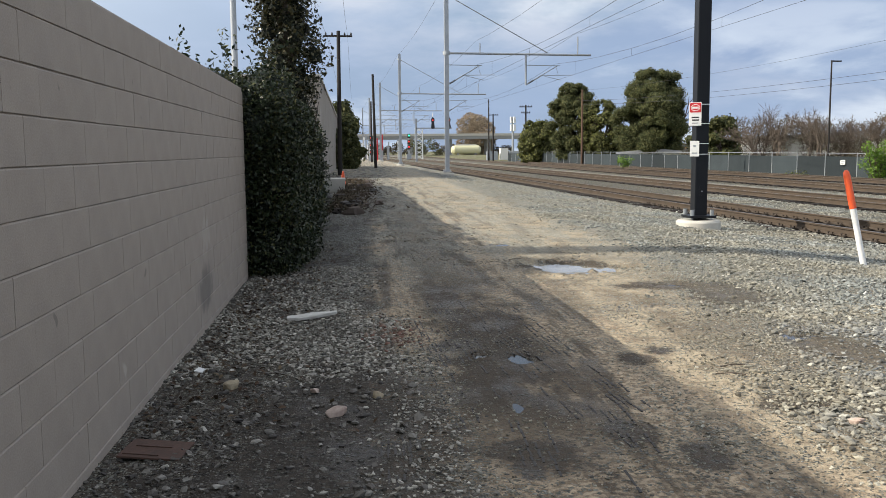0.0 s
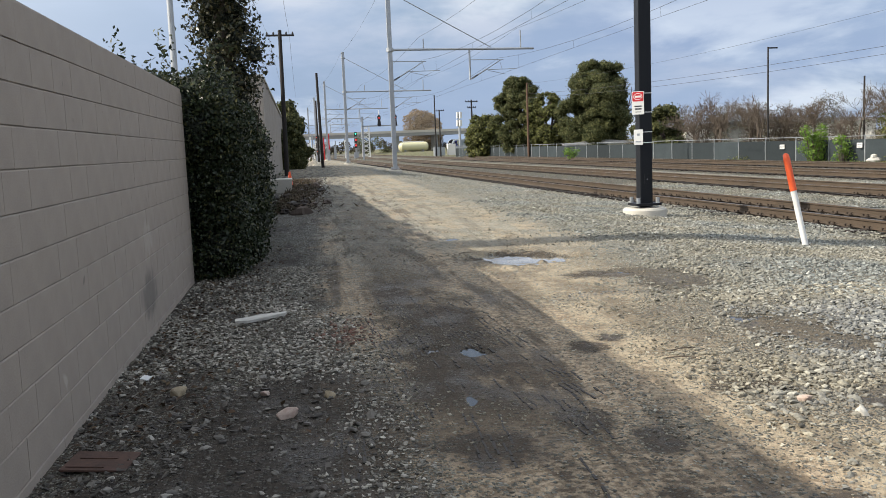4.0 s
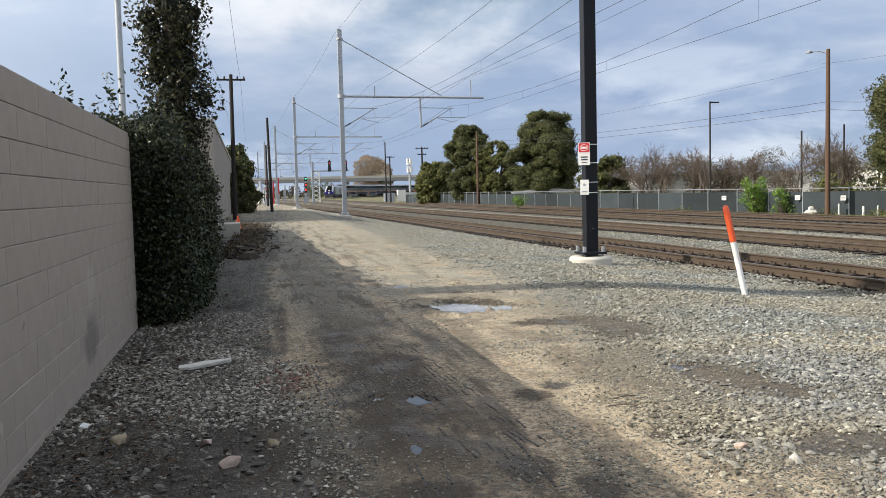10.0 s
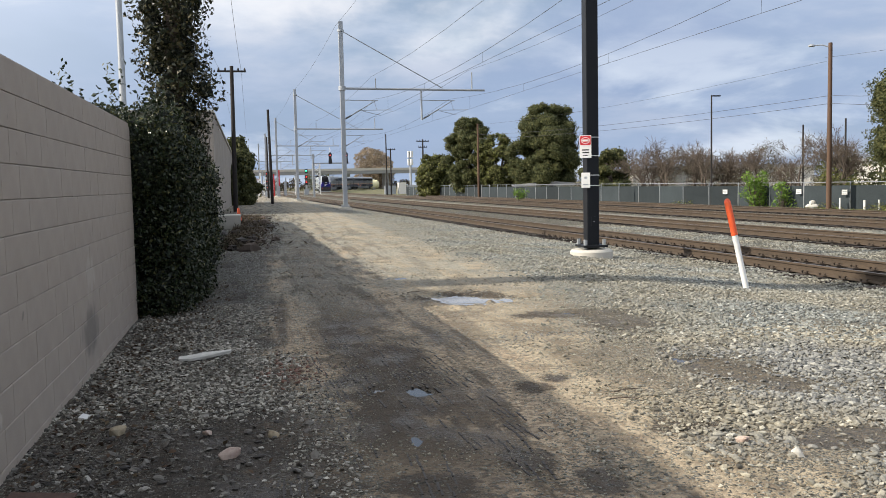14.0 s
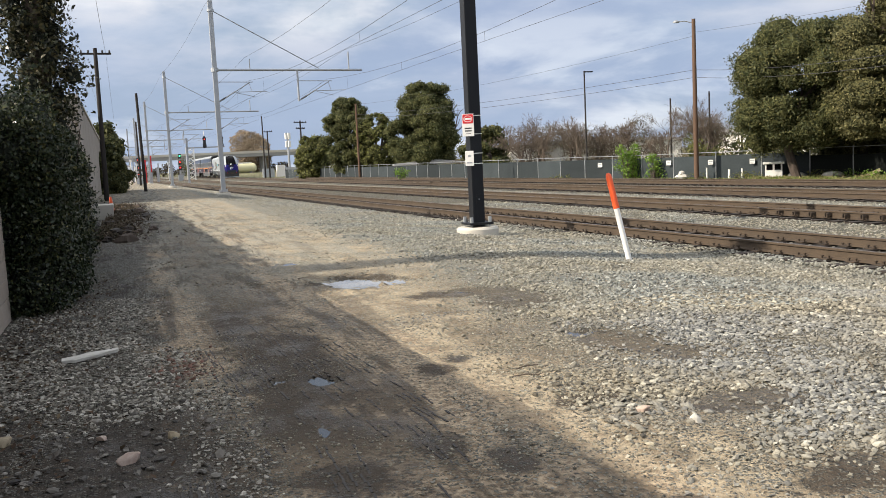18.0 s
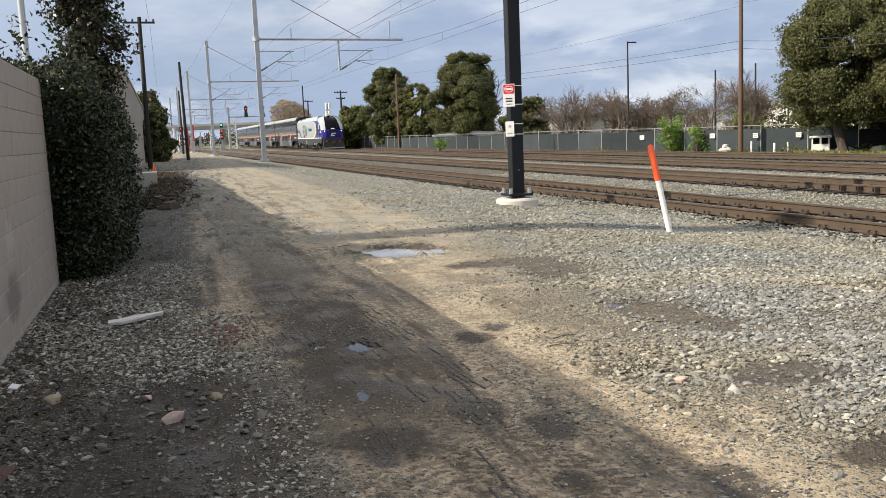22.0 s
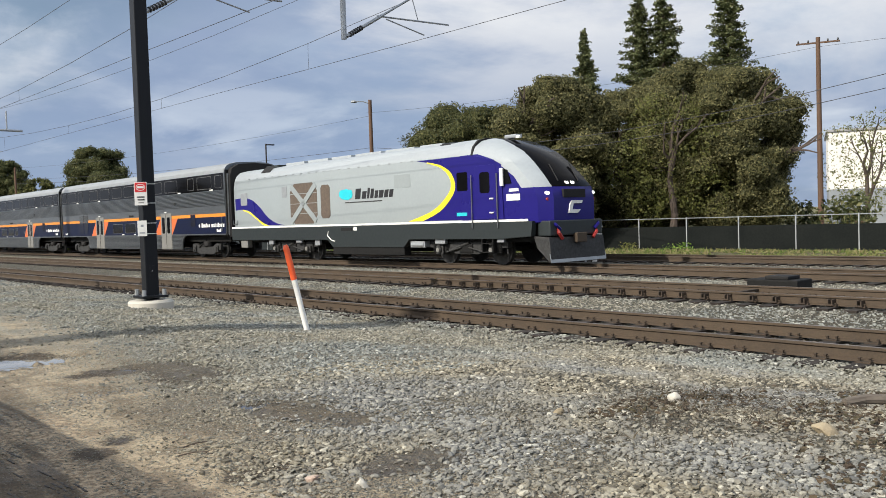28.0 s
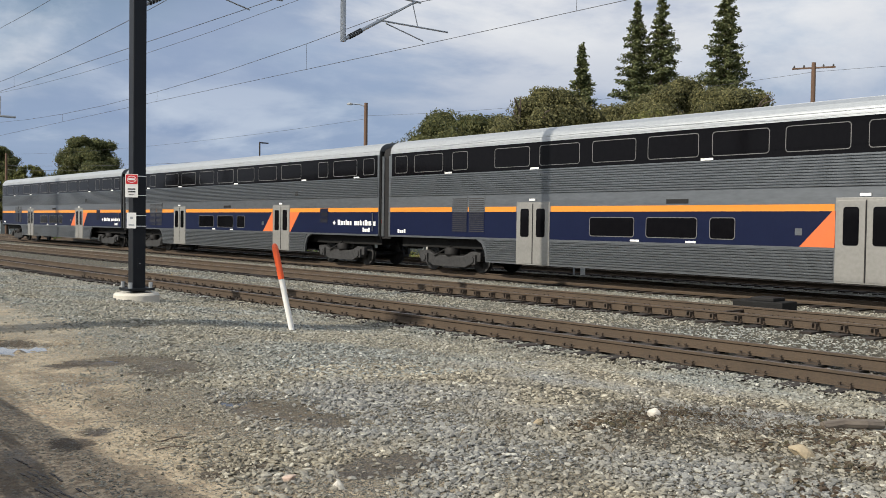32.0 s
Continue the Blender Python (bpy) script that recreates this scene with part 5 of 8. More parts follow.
def car_bogie(car, x):
    bo = part("bogie", Build().box(-1.0, 1.0, -0.9, 0.9, 0.42, 0.62), M_UNDER, car, "dirty cast steel bogie", m=pose(x, 0, 0), bevel=0.03)
    for y in (-1.13, 1.13):
        side = [(-1.65, 0.72), (-1.65, 0.42), (-1.25, 0.36), (-0.85, 0.18), (0.85, 0.18), (1.25, 0.36), (1.65, 0.42), (1.65, 0.72), (1.2, 0.76), (0.75, 0.58), (-0.75, 0.58), (-1.2, 0.76)]
        part("side_frame", Build().prism(side, y - 0.08, y + 0.08), M_BOGIE, bo, bevel=0.02)
        for dx in (-1.3, 1.3):
            part("axle_box", Build().box(dx - 0.17, dx + 0.17, y - 0.16, y + 0.16, 0.3, 0.64).tube((dx, y - 0.2, 0.46), (dx, y + 0.2, 0.46), 0.12, n=14), M_BOGIE, bo, bevel=0.02)
        part("air_spring", Build().lathe([(0.2, 0.55), (0.27, 0.62), (0.28, 0.78), (0.22, 0.88)], (0, y * 0.93, 0), 18), M_RUBBER, bo, flat=False)
        part("damper", Build().tube((-0.75, y * 1.1, 0.55), (0.15, y * 1.1, 0.93), 0.035, n=8), M_UNDER, bo)
    for dx in (-1.3, 1.3):
        wheelset(bo, dx)
    return bo


def round_rect(x0, x1, z0, z1, r=0.09, n=4):
    out = []
    for cx, cz, a0 in ((x1 - r, z1 - r, 0), (x0 + r, z1 - r, 90), (x0 + r, z0 + r, 180), (x1 - r, z0 + r, 270)):
        out += [(cx + r * math.cos(radians(a0 + 90 * i / n)), cz + r * math.sin(radians(a0 + 90 * i / n))) for i in range(n + 1)]
    return out


def ring_prism(b, outer, inner, d0, d1):
    n = len(outer)
    p = [(a, d, z) for d in (d0, d1) for loop in (outer, inner) for a, z in loop]
    f = []
    for i in range(n):
        j = (i + 1) % n
        f += [(i, j, n + j, n + i), (2 * n + i, 3 * n + i, 3 * n + j, 2 * n + j), (i, 2 * n + i, 2 * n + j, j), (n + i, n + j, 3 * n + j, 3 * n + i)]
    return b.add(p, f)


def car_section():
    half = [(1.47, 1.20), (1.55, 1.26), (1.55, 4.36), (1.54, 4.46), (1.50, 4.58), (1.40, 4.71), (1.22, 4.81), (0.8, 4.89), (0.0, 4.92)]
    return half + [(-y, z) for y, z in reversed(half[:-1])]


UPPER = [(0.3, 1.05), (1.46, 3.13), (3.53, 4.28), (5.62, 7.27), (7.67, 9.3), (9.72, 11.35), (11.75, 13.4), (13.8, 15.4), (15.88, 17.53), (17.95, 19.56), (20.88, 21.68), (22.18, 23.8), (24.2, 24.95)]
LOWER = [(10.62, 11.38), (11.75, 13.42), (13.82, 15.46)]
DOORS = (6.58, 17.08)


def passenger_car(number_text, first=False):
    """A bi-level coach; local x is forwards, z up from the rail heads. Places along it are told from its front end."""
    X = lambda p: BODY / 2 - p
    car = thing("passenger_car", "stainless steel bi-level coach with navy band and orange stripe", "train car", group="coaches of the train")
    sec = car_section()
    n = len(sec)
    b = Build()
    xs = [-BODY / 2, BODY / 2]
    b.add([(x, y, z) for x in xs for y, z in sec], [(i, (i + 1) % n, n + (i + 1) % n, n + i) for i in range(n)] + [tuple(reversed(range(n))), tuple(range(n, 2 * n))])
    b.mi[:n] = [1 if min(sec[i][1], sec[(i + 1) % n][1]) > 4.3 else 0 for i in range(n)]
    part("body", b, [M_STEELCAR, M_ROOFCAR], car, "plain brushed steel shell")
    rf = Build()
    for side in (-1, 1):
        for k in range(13):
            a = k / 12
            y = 1.535 - 0.62 * a ** 1.5
            z = 4.42 + 0.44 * a ** 0.62
            rf.tube((-BODY / 2 + 0.02, side * y, z), (BODY / 2 - 0.02, side * y, z), 0.016, n=5)
    part("roof_ribs", rf, M_ROOFCAR, car, "ribbed steel roof edge")
    for side in (-1, 1):
        y0 = side * 1.55
        o = lambda d: y0 + side * d
        part("window_band", Build().prism([(X(0.12), 3.50), (X(BODY - 0.1), 3.50), (X(BODY - 0.1), 4.36), (X(0.12), 4.36)], o(-0.01), o(0.006)), M_DARKGLASS, car, "black upper window band")
        part("navy_band", Build().prism([(X(0.03), 1.27), (X(BODY - 0.03), 1.27), (X(BODY - 0.03), 2.14), (X(0.03), 2.14)], o(-0.01), o(0.004)), M_NAVY, car, "navy painted band")
        stripe = Build()
        for a, c in ((0.03, DOORS[0] - 0.05), (DOORS[0] + 1.45, DOORS[1] - 0.05), (DOORS[1] + 1.45, BODY - 0.03)):
            stripe.prism([(X(a), 2.14), (X(c), 2.14), (X(c), 2.31), (X(a), 2.31)], o(-0.01), o(0.005))
        part("orange_stripe", stripe, M_CAROR, car, "orange stripe")
        flute = Build()
        for k in range(11):
            z = 2.72 + k * 0.071
            flute.prism([(y0 - side * 0.01, z), (y0 + side * 0.046, z + 0.020), (y0 + side * 0.046, z + 0.030), (y0 - side * 0.01, z + 0.050)], X(0.05), X(BODY - 0.05), "yz")
        part("upper_fluting", flute, M_STEELCAR, car, "fluted steel side", kind="stuff")
        # side skirt between the bogies, with rounded arches over them
        for a, c in ((5.25, BODY - 5.25),):
            pts = [(X(a - 0.55), 1.28), (X(a - 0.45), 1.22), (X(a - 0.15), 1.05), (X(a), 0.78), (X(a + 0.05), 0.43), (X(c - 0.05), 0.43), (X(c), 0.78), (X(c + 0.15), 1.05), (X(c + 0.45), 1.22), (X(c + 0.55), 1.28)]
            part("side_skirt", Build().prism(pts, o(-0.09), o(-0.004)), M_STEELCAR, car)
        low = Build()
        for k in range(10):
            z = 0.50 + k * 0.072
            inset = 0.05 if z < 0.8 else 0.05 + (z - 0.8) * 0.55
            for a, c in ((5.3 - inset + 0.1, DOORS[0] - 0.06), (DOORS[0] + 1.46, DOORS[1] - 0.06), (DOORS[1] + 1.46, BODY - 5.3 + inset - 0.1)):
                low.prism([(y0 - side * 0.02, z), (y0 + side * 0.038, z + 0.022), (y0 + side * 0.038, z + 0.032), (y0 - side * 0.02, z + 0.054)], X(a), X(c), "yz")
        part("lower_fluting", low, M_STEELCAR, car, "fluted steel skirt", kind="stuff")
        part("sill", Build().prism([(X(0.03), 1.2), (X(BODY - 0.03), 1.2), (X(BODY - 0.03), 1.265), (X(0.03), 1.265)], o(-0.05), o(0.008)), M_STEELCAR, car)
        for a, c in UPPER:
            w = part("window", Build().prism(round_rect(X(c), X(a), 3.60, 4.25), o(0.0), o(0.010)), M_DARKGLASS, car, "dark tinted window")
            ring_b = ring_prism(Build(), round_rect(X(c), X(a), 3.60, 4.25), round_rect(X(c) + 0.02, X(a) - 0.02, 3.62, 4.23, 0.075), o(0.0), o(0.016))
            part("window_frame", ring_b, M_FRAME, w)
        for a, c in LOWER:
            w = part("window", Build().prism(round_rect(X(c), X(a), 1.40, 1.98), o(0.0), o(0.010)), M_DARKGLASS, car, "dark tinted window")
            part("window_frame", ring_prism(Build(), round_rect(X(c), X(a), 1.40, 1.98), round_rect(X(c) + 0.02, X(a) - 0.02, 1.42, 1.96, 0.075), o(0.0), o(0.016)), M_FRAME, w)
        for p in (1.5, 5.4, 11.5, 17.75, 21.9):
            part("emergency_label", Build().box(X(p) - 0.19, X(p) + 0.19, o(0.0), o(0.012), 3.50, 3.56), M_WHITE, car, "small white label")
        for p in (11.95, 13.8):
            part("emergency_label", Build().box(X(p) - 0.16, X(p) + 0.16, o(0.0), o(0.012), 1.28, 1.335), M_WHITE, car, "small white label")
        for d in DOORS:
            fr = Build().box(X(d + 1.42), X(d - 0.02), o(-0.03), o(0.014), 0.43, 2.46)
            door = part("door", fr, M_DOORSTEEL, car, "pale steel double door", bevel=0.008)
            for a in (0.03, 0.72):
                part("door_leaf", Build().box(X(d + a + 0.65), X(d + a), o(0.0), o(0.024), 0.47, 2.40), M_DOORSTEEL, door, bevel=0.01)
                part("door_window", Build().prism(round_rect(X(d + a + 0.51), X(d + a + 0.14), 1.33, 2.24, 0.07), o(0.0), o(0.030)), M_DARKGLASS, door, "dark door window")
            part("door_gasket", Build().box(X(d + 0.715), X(d + 0.685), o(0.0), o(0.028), 0.47, 2.40), M_RUBBER, door)
            part("door_lamp", Build().box(X(d + 0.85), X(d + 0.6), o(0.0), o(0.03), 2.49, 2.56), M_WHITE, door, "white lamp cover")
            if d == DOORS[1] and not first:
                continue
            part("orange_panel", Build().prism([(X(d - 0.03), 1.27), (X(d - 0.09), 1.27), (X(d - 0.85), 2.14), (X(d - 0.03), 2.14)], o(-0.01), o(0.007)), M_CORAL, car, "coral slanted panel")
            part("orange_panel", Build().prism([(X(d + 1.43), 1.27), (X(d + 2.3), 1.27), (X(d + 1.5), 2.14), (X(d + 1.43), 2.14)], o(-0.01), o(0.007)), M_CORAL, car, "coral slanted panel")
        part("louvre", Build().box(X(4.1), X(3.5), o(0.0), o(0.008), 1.65, 2.3), M_NAVY, car)
        lv = Build()
        for k in range(12):
            lv.box(X(4.07), X(3.53), o(0.004), o(0.02), 1.68 + k * 0.05, 1.70 + k * 0.05)
        part("louvre_slats", lv, M_RUBBER, car)
        for a in (20.0, 20.86):
            lo = part("louvre", Build().box(X(a + 0.8), X(a), o(0.0), o(0.010), 1.42, 2.66), M_NAVY, car, "louvred panel")
            part("louvre_top", Build().box(X(a + 0.8), X(a), o(0.0), o(0.014), 2.14, 2.66), M_STEELCAR, lo)
            sl = Build()
            for k in range(17):
                sl.box(X(a + 0.77), X(a + 0.03), o(0.006), o(0.024), 1.46 + k * 0.07, 1.49 + k * 0.07)
            part("louvre_slats", sl, M_BOGIE, lo)
        part("speaker_grille", Build().box(X(6.1), X(5.88), o(0.01), o(0.032), 2.86, 3.04), M_BOGIE, car)
        part("notice", Build().box(X(9.0), X(8.82), o(0.0), o(0.010), 1.55, 1.72), M_STEELCAR, car, "small grey notice")
        part("destination_sign", Build().box(X(12.75), X(12.05), o(0.0), o(0.014), 2.36, 2.48), M_RUBBER, car, "blank destination sign")
        part("handrail", Build().tube((X(0.35), o(0.05), 1.4), (X(0.35), o(0.05), 2.1), 0.018, n=8), M_STEELCAR, car)
    yl = -1.556
    part("emblem", Build().prism([(X(3.05) + a * 0.11, 1.70 + c * 0.11) for a, c in ((0, 1), (0.35, 0.35), (1, 0), (0.35, -0.35), (0, -1), (-0.35, -0.35), (-1, 0), (-0.35, 0.35))], yl - 0.004, yl + 0.01), M_WHITE, car, "white star emblem")
    # the operator's name and the running number stand as plain white bars on the side that faces the dirt track
    def bars(name, p, z, h, widths, gap, label):
        x = X(p)
        for k, w in enumerate(widths):
            tall = h if k % 3 == 0 else h * 0.74
            if w > 0:
                part(name, Build().box(x, x + w, yl - 0.004, yl + 0.01, z, z + tall), M_WHITE, car, label)
            x += abs(w) + gap
    bars("name_bar", 2.78, 1.61, 0.22, [0.16, 0.19, 0.07, 0.07, 0.13, 0.12, -0.1, 0.18, 0.13, 0.05, 0.05, 0.09, 0.13, 0.07, 0.13, 0.05, 0.14], 0.045, "plain white bar")
    bars("number_bar", 1.05, 1.36, 0.16, number_text, 0.03, "short white bar")
    bars("number_bar", 24.75, 1.36, 0.13, number_text, 0.03, "short white bar")
    part("underframe", Build().box(-BODY / 2 + 0.3, BODY / 2 - 0.3, -1.15, 1.15, 0.85, 1.22).box(X(17.5), X(7.2), -1.3, 1.3, 0.45, 0.9), M_UNDER, car)
    for end, sgn in ((BODY / 2, 1), (-BODY / 2, -1)):
        part("end_wall", Build().box(min(end, end + sgn * 0.05), max(end, end + sgn * 0.05), -1.5, 1.5, 1.1, 4.5), M_UNDER, car)
        loop_o = [(1.42, 1.1), (1.42, 4.2), (1.30, 4.55), (0.9, 4.78), (0, 4.84), (-0.9, 4.78), (-1.30, 4.55), (-1.42, 4.2), (-1.42, 1.1)]
        part("diaphragm", Build().prism(loop_o, min(end, end + sgn * 0.36), max(end, end + sgn * 0.36), "yz"), M_RUBBER, car, "black rubber gangway bellows", bevel=0.03)
        for y in (-1.3, 1.3):
            part("gangway_bar", Build().box(min(end, end + sgn * 0.2), max(end, end + sgn * 0.2), y * 1.1 - 0.03, y * 1.1 + 0.03, 1.2, 4.3), M_STEELCAR, car)
        part("coupler", Build().box(min(end, end + sgn * 0.36), max(end, end + sgn * 0.36), -0.15, 0.15, 0.72, 1.0), M_UNDER, car, bevel=0.03)
        part("air_hose", Build().path([(end, -0.6, 0.95), (end + sgn * 0.15, -0.6, 0.62), (end + sgn * 0.34, -0.55, 0.6)], 0.03), M_RUBBER, car)
        part("marker_lamp", Build().box(end + sgn * 0.05 - 0.03, end + sgn * 0.05 + 0.03, -1.46, -1.36, 1.7, 1.85), M_REDDISH, car)
    car_bogie(car, X(3.05))
    car_bogie(car, X(BODY - 3.05))
    part("step", Build().box(X(5.2), X(4.6), -1.45, -1.2, 0.5, 0.55), M_UNDER, car)
    return car


def loco_bogie(loco, x):
    bo = part("bogie", Build().box(-1.3, 1.3, -0.9, 0.9, 0.5, 0.75), M_UNDER, loco, "dark locomotive bogie", m=pose(x, 0, 0), bevel=0.03)
    for y in (-1.12, 1.12):
        prof = [(-2.1, 0.82), (-2.1, 0.62), (-1.7, 0.58), (-1.0, 0.5), (-0.6, 0.38), (0.6, 0.38), (1.0, 0.5), (1.7, 0.58), (2.1, 0.62), (2.1, 0.82)]
        part("side_frame", Build().prism(prof, y - 0.09, y + 0.09), M_BOGIE, bo, bevel=0.02)
        for dx in (-1.4, 1.4):
            part("axle_box", Build().box(dx - 0.2, dx + 0.2, y - 0.17, y + 0.17, 0.36, 0.66).tube((dx, y - 0.24, 0.53), (dx, y + 0.24, 0.53), 0.13, n=16), M_BOGIE, bo, bevel=0.02)
            part("axle_cap", Build().tube((dx, y * 1.2, 0.53), (dx, y * 1.245, 0.53), 0.085, n=14), M_DOORSTEEL, bo, "pale axle cap", flat=False)
            part("link_rod", Build().tube((dx * 0.72, y * 1.15, 0.45), (dx * 0.15, y * 1.15, 0.62), 0.03, n=8), M_BOGIE, bo)
            for k in (-0.33, 0.33):
                sp = Build()
                for i in range(6):
                    sp.tube((dx + k, y * 1.06, 0.44 + i * 0.055), (dx + k, y * 1.06, 0.47 + i * 0.055), 0.095, n=12)
                part("coil_spring", sp.tube((dx + k, y * 1.06, 0.42), (dx + k, y * 1.06, 0.8), 0.06, n=8), M_UNDER, bo)
        part("damper", Build().tube((-0.85, y * 1.12, 0.5), (0.2, y * 1.12, 0.8), 0.05, n=10), M_BOGIE, bo)
        part("sand_pipe", Build().path([(1.95, y, 0.8), (2.0, y, 0.4), (1.85, y * 0.8, 0.12)], 0.025), M_BOGIE, bo)
        part("brake_unit", Build().box(-0.35, 0.35, y * 1.03 - 0.1, y * 1.03 + 0.1, 0.42, 0.74), M_UNDER, bo, bevel=0.03)
    for dx in (-1.4, 1.4):
        wheelset(bo, dx, 0.53)
    return bo


def swoosh(pts, n=10):
    """A smooth outline through the given points (Catmull-Rom), closed off by the caller."""
    out = []
    for i in range(len(pts) - 1):
        p0, p1, p2, p3 = pts[max(i - 1, 0)], pts[i], pts[i + 1], pts[min(i + 2, len(pts) - 1)]
        for k in range(n):
            t = k / n
            out.append(tuple(0.5 * ((2 * p1[a]) + (-p0[a] + p2[a]) * t + (2 * p0[a] - 5 * p1[a] + 4 * p2[a] - p3[a]) * t * t + (-p0[a] + 3 * p1[a] - 3 * p2[a] + p3[a]) * t ** 3) for a in (0, 1)))
    return out + [pts[-1]]


def locomotive():
    # stations along the sheet-metal drawing, and where they lie on the finished engine
    drawn = (0.0, 0.28, 0.6, 0.69, 0.85, 1.05, 1.35, 1.6, 2.25, 2.72, 3.2, 4.05, 4.38, 5.0, 5.12, 8.3, 9.3, 12.35, 13.1, 13.85, 14.25, 16.35, 17.1, 18.4, 20.9, 21.45)
    built = (-0.35, -0.2, -0.1, -0.07, 0.0, 0.2, 0.46, 0.64, 1.34, 1.75, 2.11, 3.13, 3.53, 4.09, 4.2, 6.9, 8.1, 11.5, 12.23, 12.94, 13.28, 15.44, 16.19, 17.5, 20.7, 21.2)
    X = lambda p: LOCO / 2 - float(np.interp(p, drawn, built))
    loco = thing("locomotive", "white and blue diesel passenger locomotive with yellow curve", "locomotive")
    # hull, lofted from cross-sections told from the front
    def sec(p, w, shoulder, roof, low=1.45):
        return [(LOCO / 2 - p, y, z) for y, z in ((-w, low), (-w, shoulder), (-w * 0.93, shoulder + (roof - shoulder) * 0.45), (-w * 0.78, shoulder + (roof - shoulder) * 0.82), (-w * 0.5, roof), (w * 0.5, roof), (w * 0.78, shoulder + (roof - shoulder) * 0.82), (w * 0.93, shoulder + (roof - shoulder) * 0.45), (w, shoulder), (w, low))]
    cuts = [(21.2, 1.30, 3.50, 4.12), (20.7, 1.50, 3.84, 4.36), (3.9, 1.50, 3.86, 4.45)]
    b = Build()
    rings = [sec(*c) for c in cuts]
    n = len(rings[0])
    for k, (ra, rb) in enumerate(zip(rings, rings[1:])):
        for i in range(n - 1):
            b.cur = 1 if (i not in (0, n - 2)) else 0
            b.add([ra[i], ra[i + 1], rb[i + 1], rb[i]], [(0, 1, 2, 3)])
    b.cur = 0
    b.add(rings[0], [tuple(range(n))])
    # nose, lofted upwards: height, then how far back and how wide the flat front, its corner, the pillar's rear edge and the cab stand
    nose = [(1.45, 0.06, 1.00, 0.42, 1.36, 1.10, 1.46, 1.50), (2.20, 0.06, 1.00, 0.42, 1.38, 1.08, 1.46, 1.50), (2.60, 0.14, 0.98, 0.55, 1.41, 1.05, 1.47, 1.50), (3.00, 0.50, 0.94, 0.95, 1.41, 1.38, 1.47, 1.50), (3.40, 0.92, 0.90, 1.38, 1.40, 1.88, 1.48, 1.50), (3.62, 1.18, 0.87, 1.68, 1.38, 2.20, 1.48, 1.50), (3.86, 1.50, 0.84, 2.05, 1.34, 3.00, 1.48, 1.50), (4.125, 1.95, 0.78, 2.55, 1.20, 3.20, 1.36, 1.395), (4.34, 2.50, 0.68, 3.05, 0.98, 3.50, 1.12, 1.17), (4.45, 3.10, 0.50, 3.40, 0.65, 3.70, 0.72, 0.75)]
    F = lambda p: LOCO / 2 + 0.1 - p if p < 1.8 else LOCO / 2 - p
    rows = []
    for z, pf, wf, ps, ws, pb, wb_, wk in nose:
        half = [(F(3.9), wk), (F(pb), wb_), (F(ps), ws), (F(pf), wf)]
        rows.append([(x, -y, z) for x, y in half] + [(x, y, z) for x, y in reversed(half)])
    for ra, rb in zip(rows, rows[1:]):
        zc = (ra[0][2] + rb[0][2]) / 2
        for i in range(7):
            low = zc < 2.6
            b.cur = (2 if low else 3) if i == 3 else 2 if low or (i in (0, 6) and zc < 3.8) else 1
            b.add([ra[i], ra[i + 1], rb[i + 1], rb[i]], [(0, 1, 2, 3)])
    b.cur = 1
    b.add(rows[-1], [tuple(range(8))])
    b.cur = 2
    b.add(rows[0], [tuple(reversed(range(8)))])
    part("hull", b, [M_LOCOGREY, M_LOCOWHITE, M_LOCOBLUE, M_SCREEN], loco, "light grey hull with blue nose", flat=False, weld=True)
    part("underframe", Build().box(X(21.2), X(0.9), -1.2, 1.2, 0.8, 1.46), M_UNDER, loco)
    for side in (-1, 1):
        y0 = 1.50 * side
        o = lambda d: y0 + side * d
        part("sill", Build().prism([(X(21.4), 1.50), (X(1.35), 1.50), (X(1.45), 1.0), (X(3.0), 0.92), (X(8.3), 0.92), (X(8.6), 0.62), (X(13.0), 0.62), (X(13.4), 0.92), (X(21.4), 0.92)], o(-0.2), o(0.012)), M_LOCODARK, loco, "dark grey lower side", bevel=0.01)
        part("white_line", Build().box(X(21.4), X(1.6), o(0.0), o(0.018), 1.50, 1.575), M_WHITE, loco, "thin white line")
        # blue cab side with its round rear edge, and the yellow curve along it
        edge = swoosh([(7.6, 1.60), (6.2, 1.95), (5.35, 2.45), (5.12, 2.85), (5.4, 3.25), (6.2, 3.62), (7.6, 3.84)])
        blue = [(X(p), z) for p, z in edge] + [(X(4.9), 3.85), (X(4.1), 3.80), (X(3.3), 3.62), (X(2.85), 3.44), (X(2.75), 1.60)]
        part("blue_side", Build().prism(blue, o(-0.01), o(0.005)), M_LOCOBLUE, loco, "deep blue cab side")
        inner = swoosh([(8.3, 1.60), (6.6, 1.98), (5.65, 2.48), (5.36, 2.86), (5.56, 3.25), (6.1, 3.54), (6.9, 3.72)])
        outer = swoosh([(7.3, 1.60), (6.1, 1.95), (5.32, 2.45), (5.10, 2.85), (5.36, 3.3), (6.0, 3.6), (6.9, 3.76)])
        part("yellow_curve", Build().prism([(X(p), z) for p, z in outer] + [(X(p), z) for p, z in reversed(inner)], o(-0.01), o(0.009)), M_LOCOYEL, loco, "bright yellow curve")
        top = swoosh([(20.9, 2.96), (20.2, 2.98), (19.6, 2.86), (19.0, 2.48), (18.4, 1.98), (17.7, 1.72), (16.9, 1.60)])
        bot = swoosh([(20.9, 2.40), (20.3, 2.42), (19.8, 2.32), (19.3, 2.02), (18.8, 1.75), (18.4, 1.62)])
        part("blue_swoosh", Build().prism([(X(p), z) for p, z in top] + [(X(p), z) for p, z in reversed(bot)], o(-0.01), o(0.005)), M_LOCOBLUE, loco, "blue swoosh")
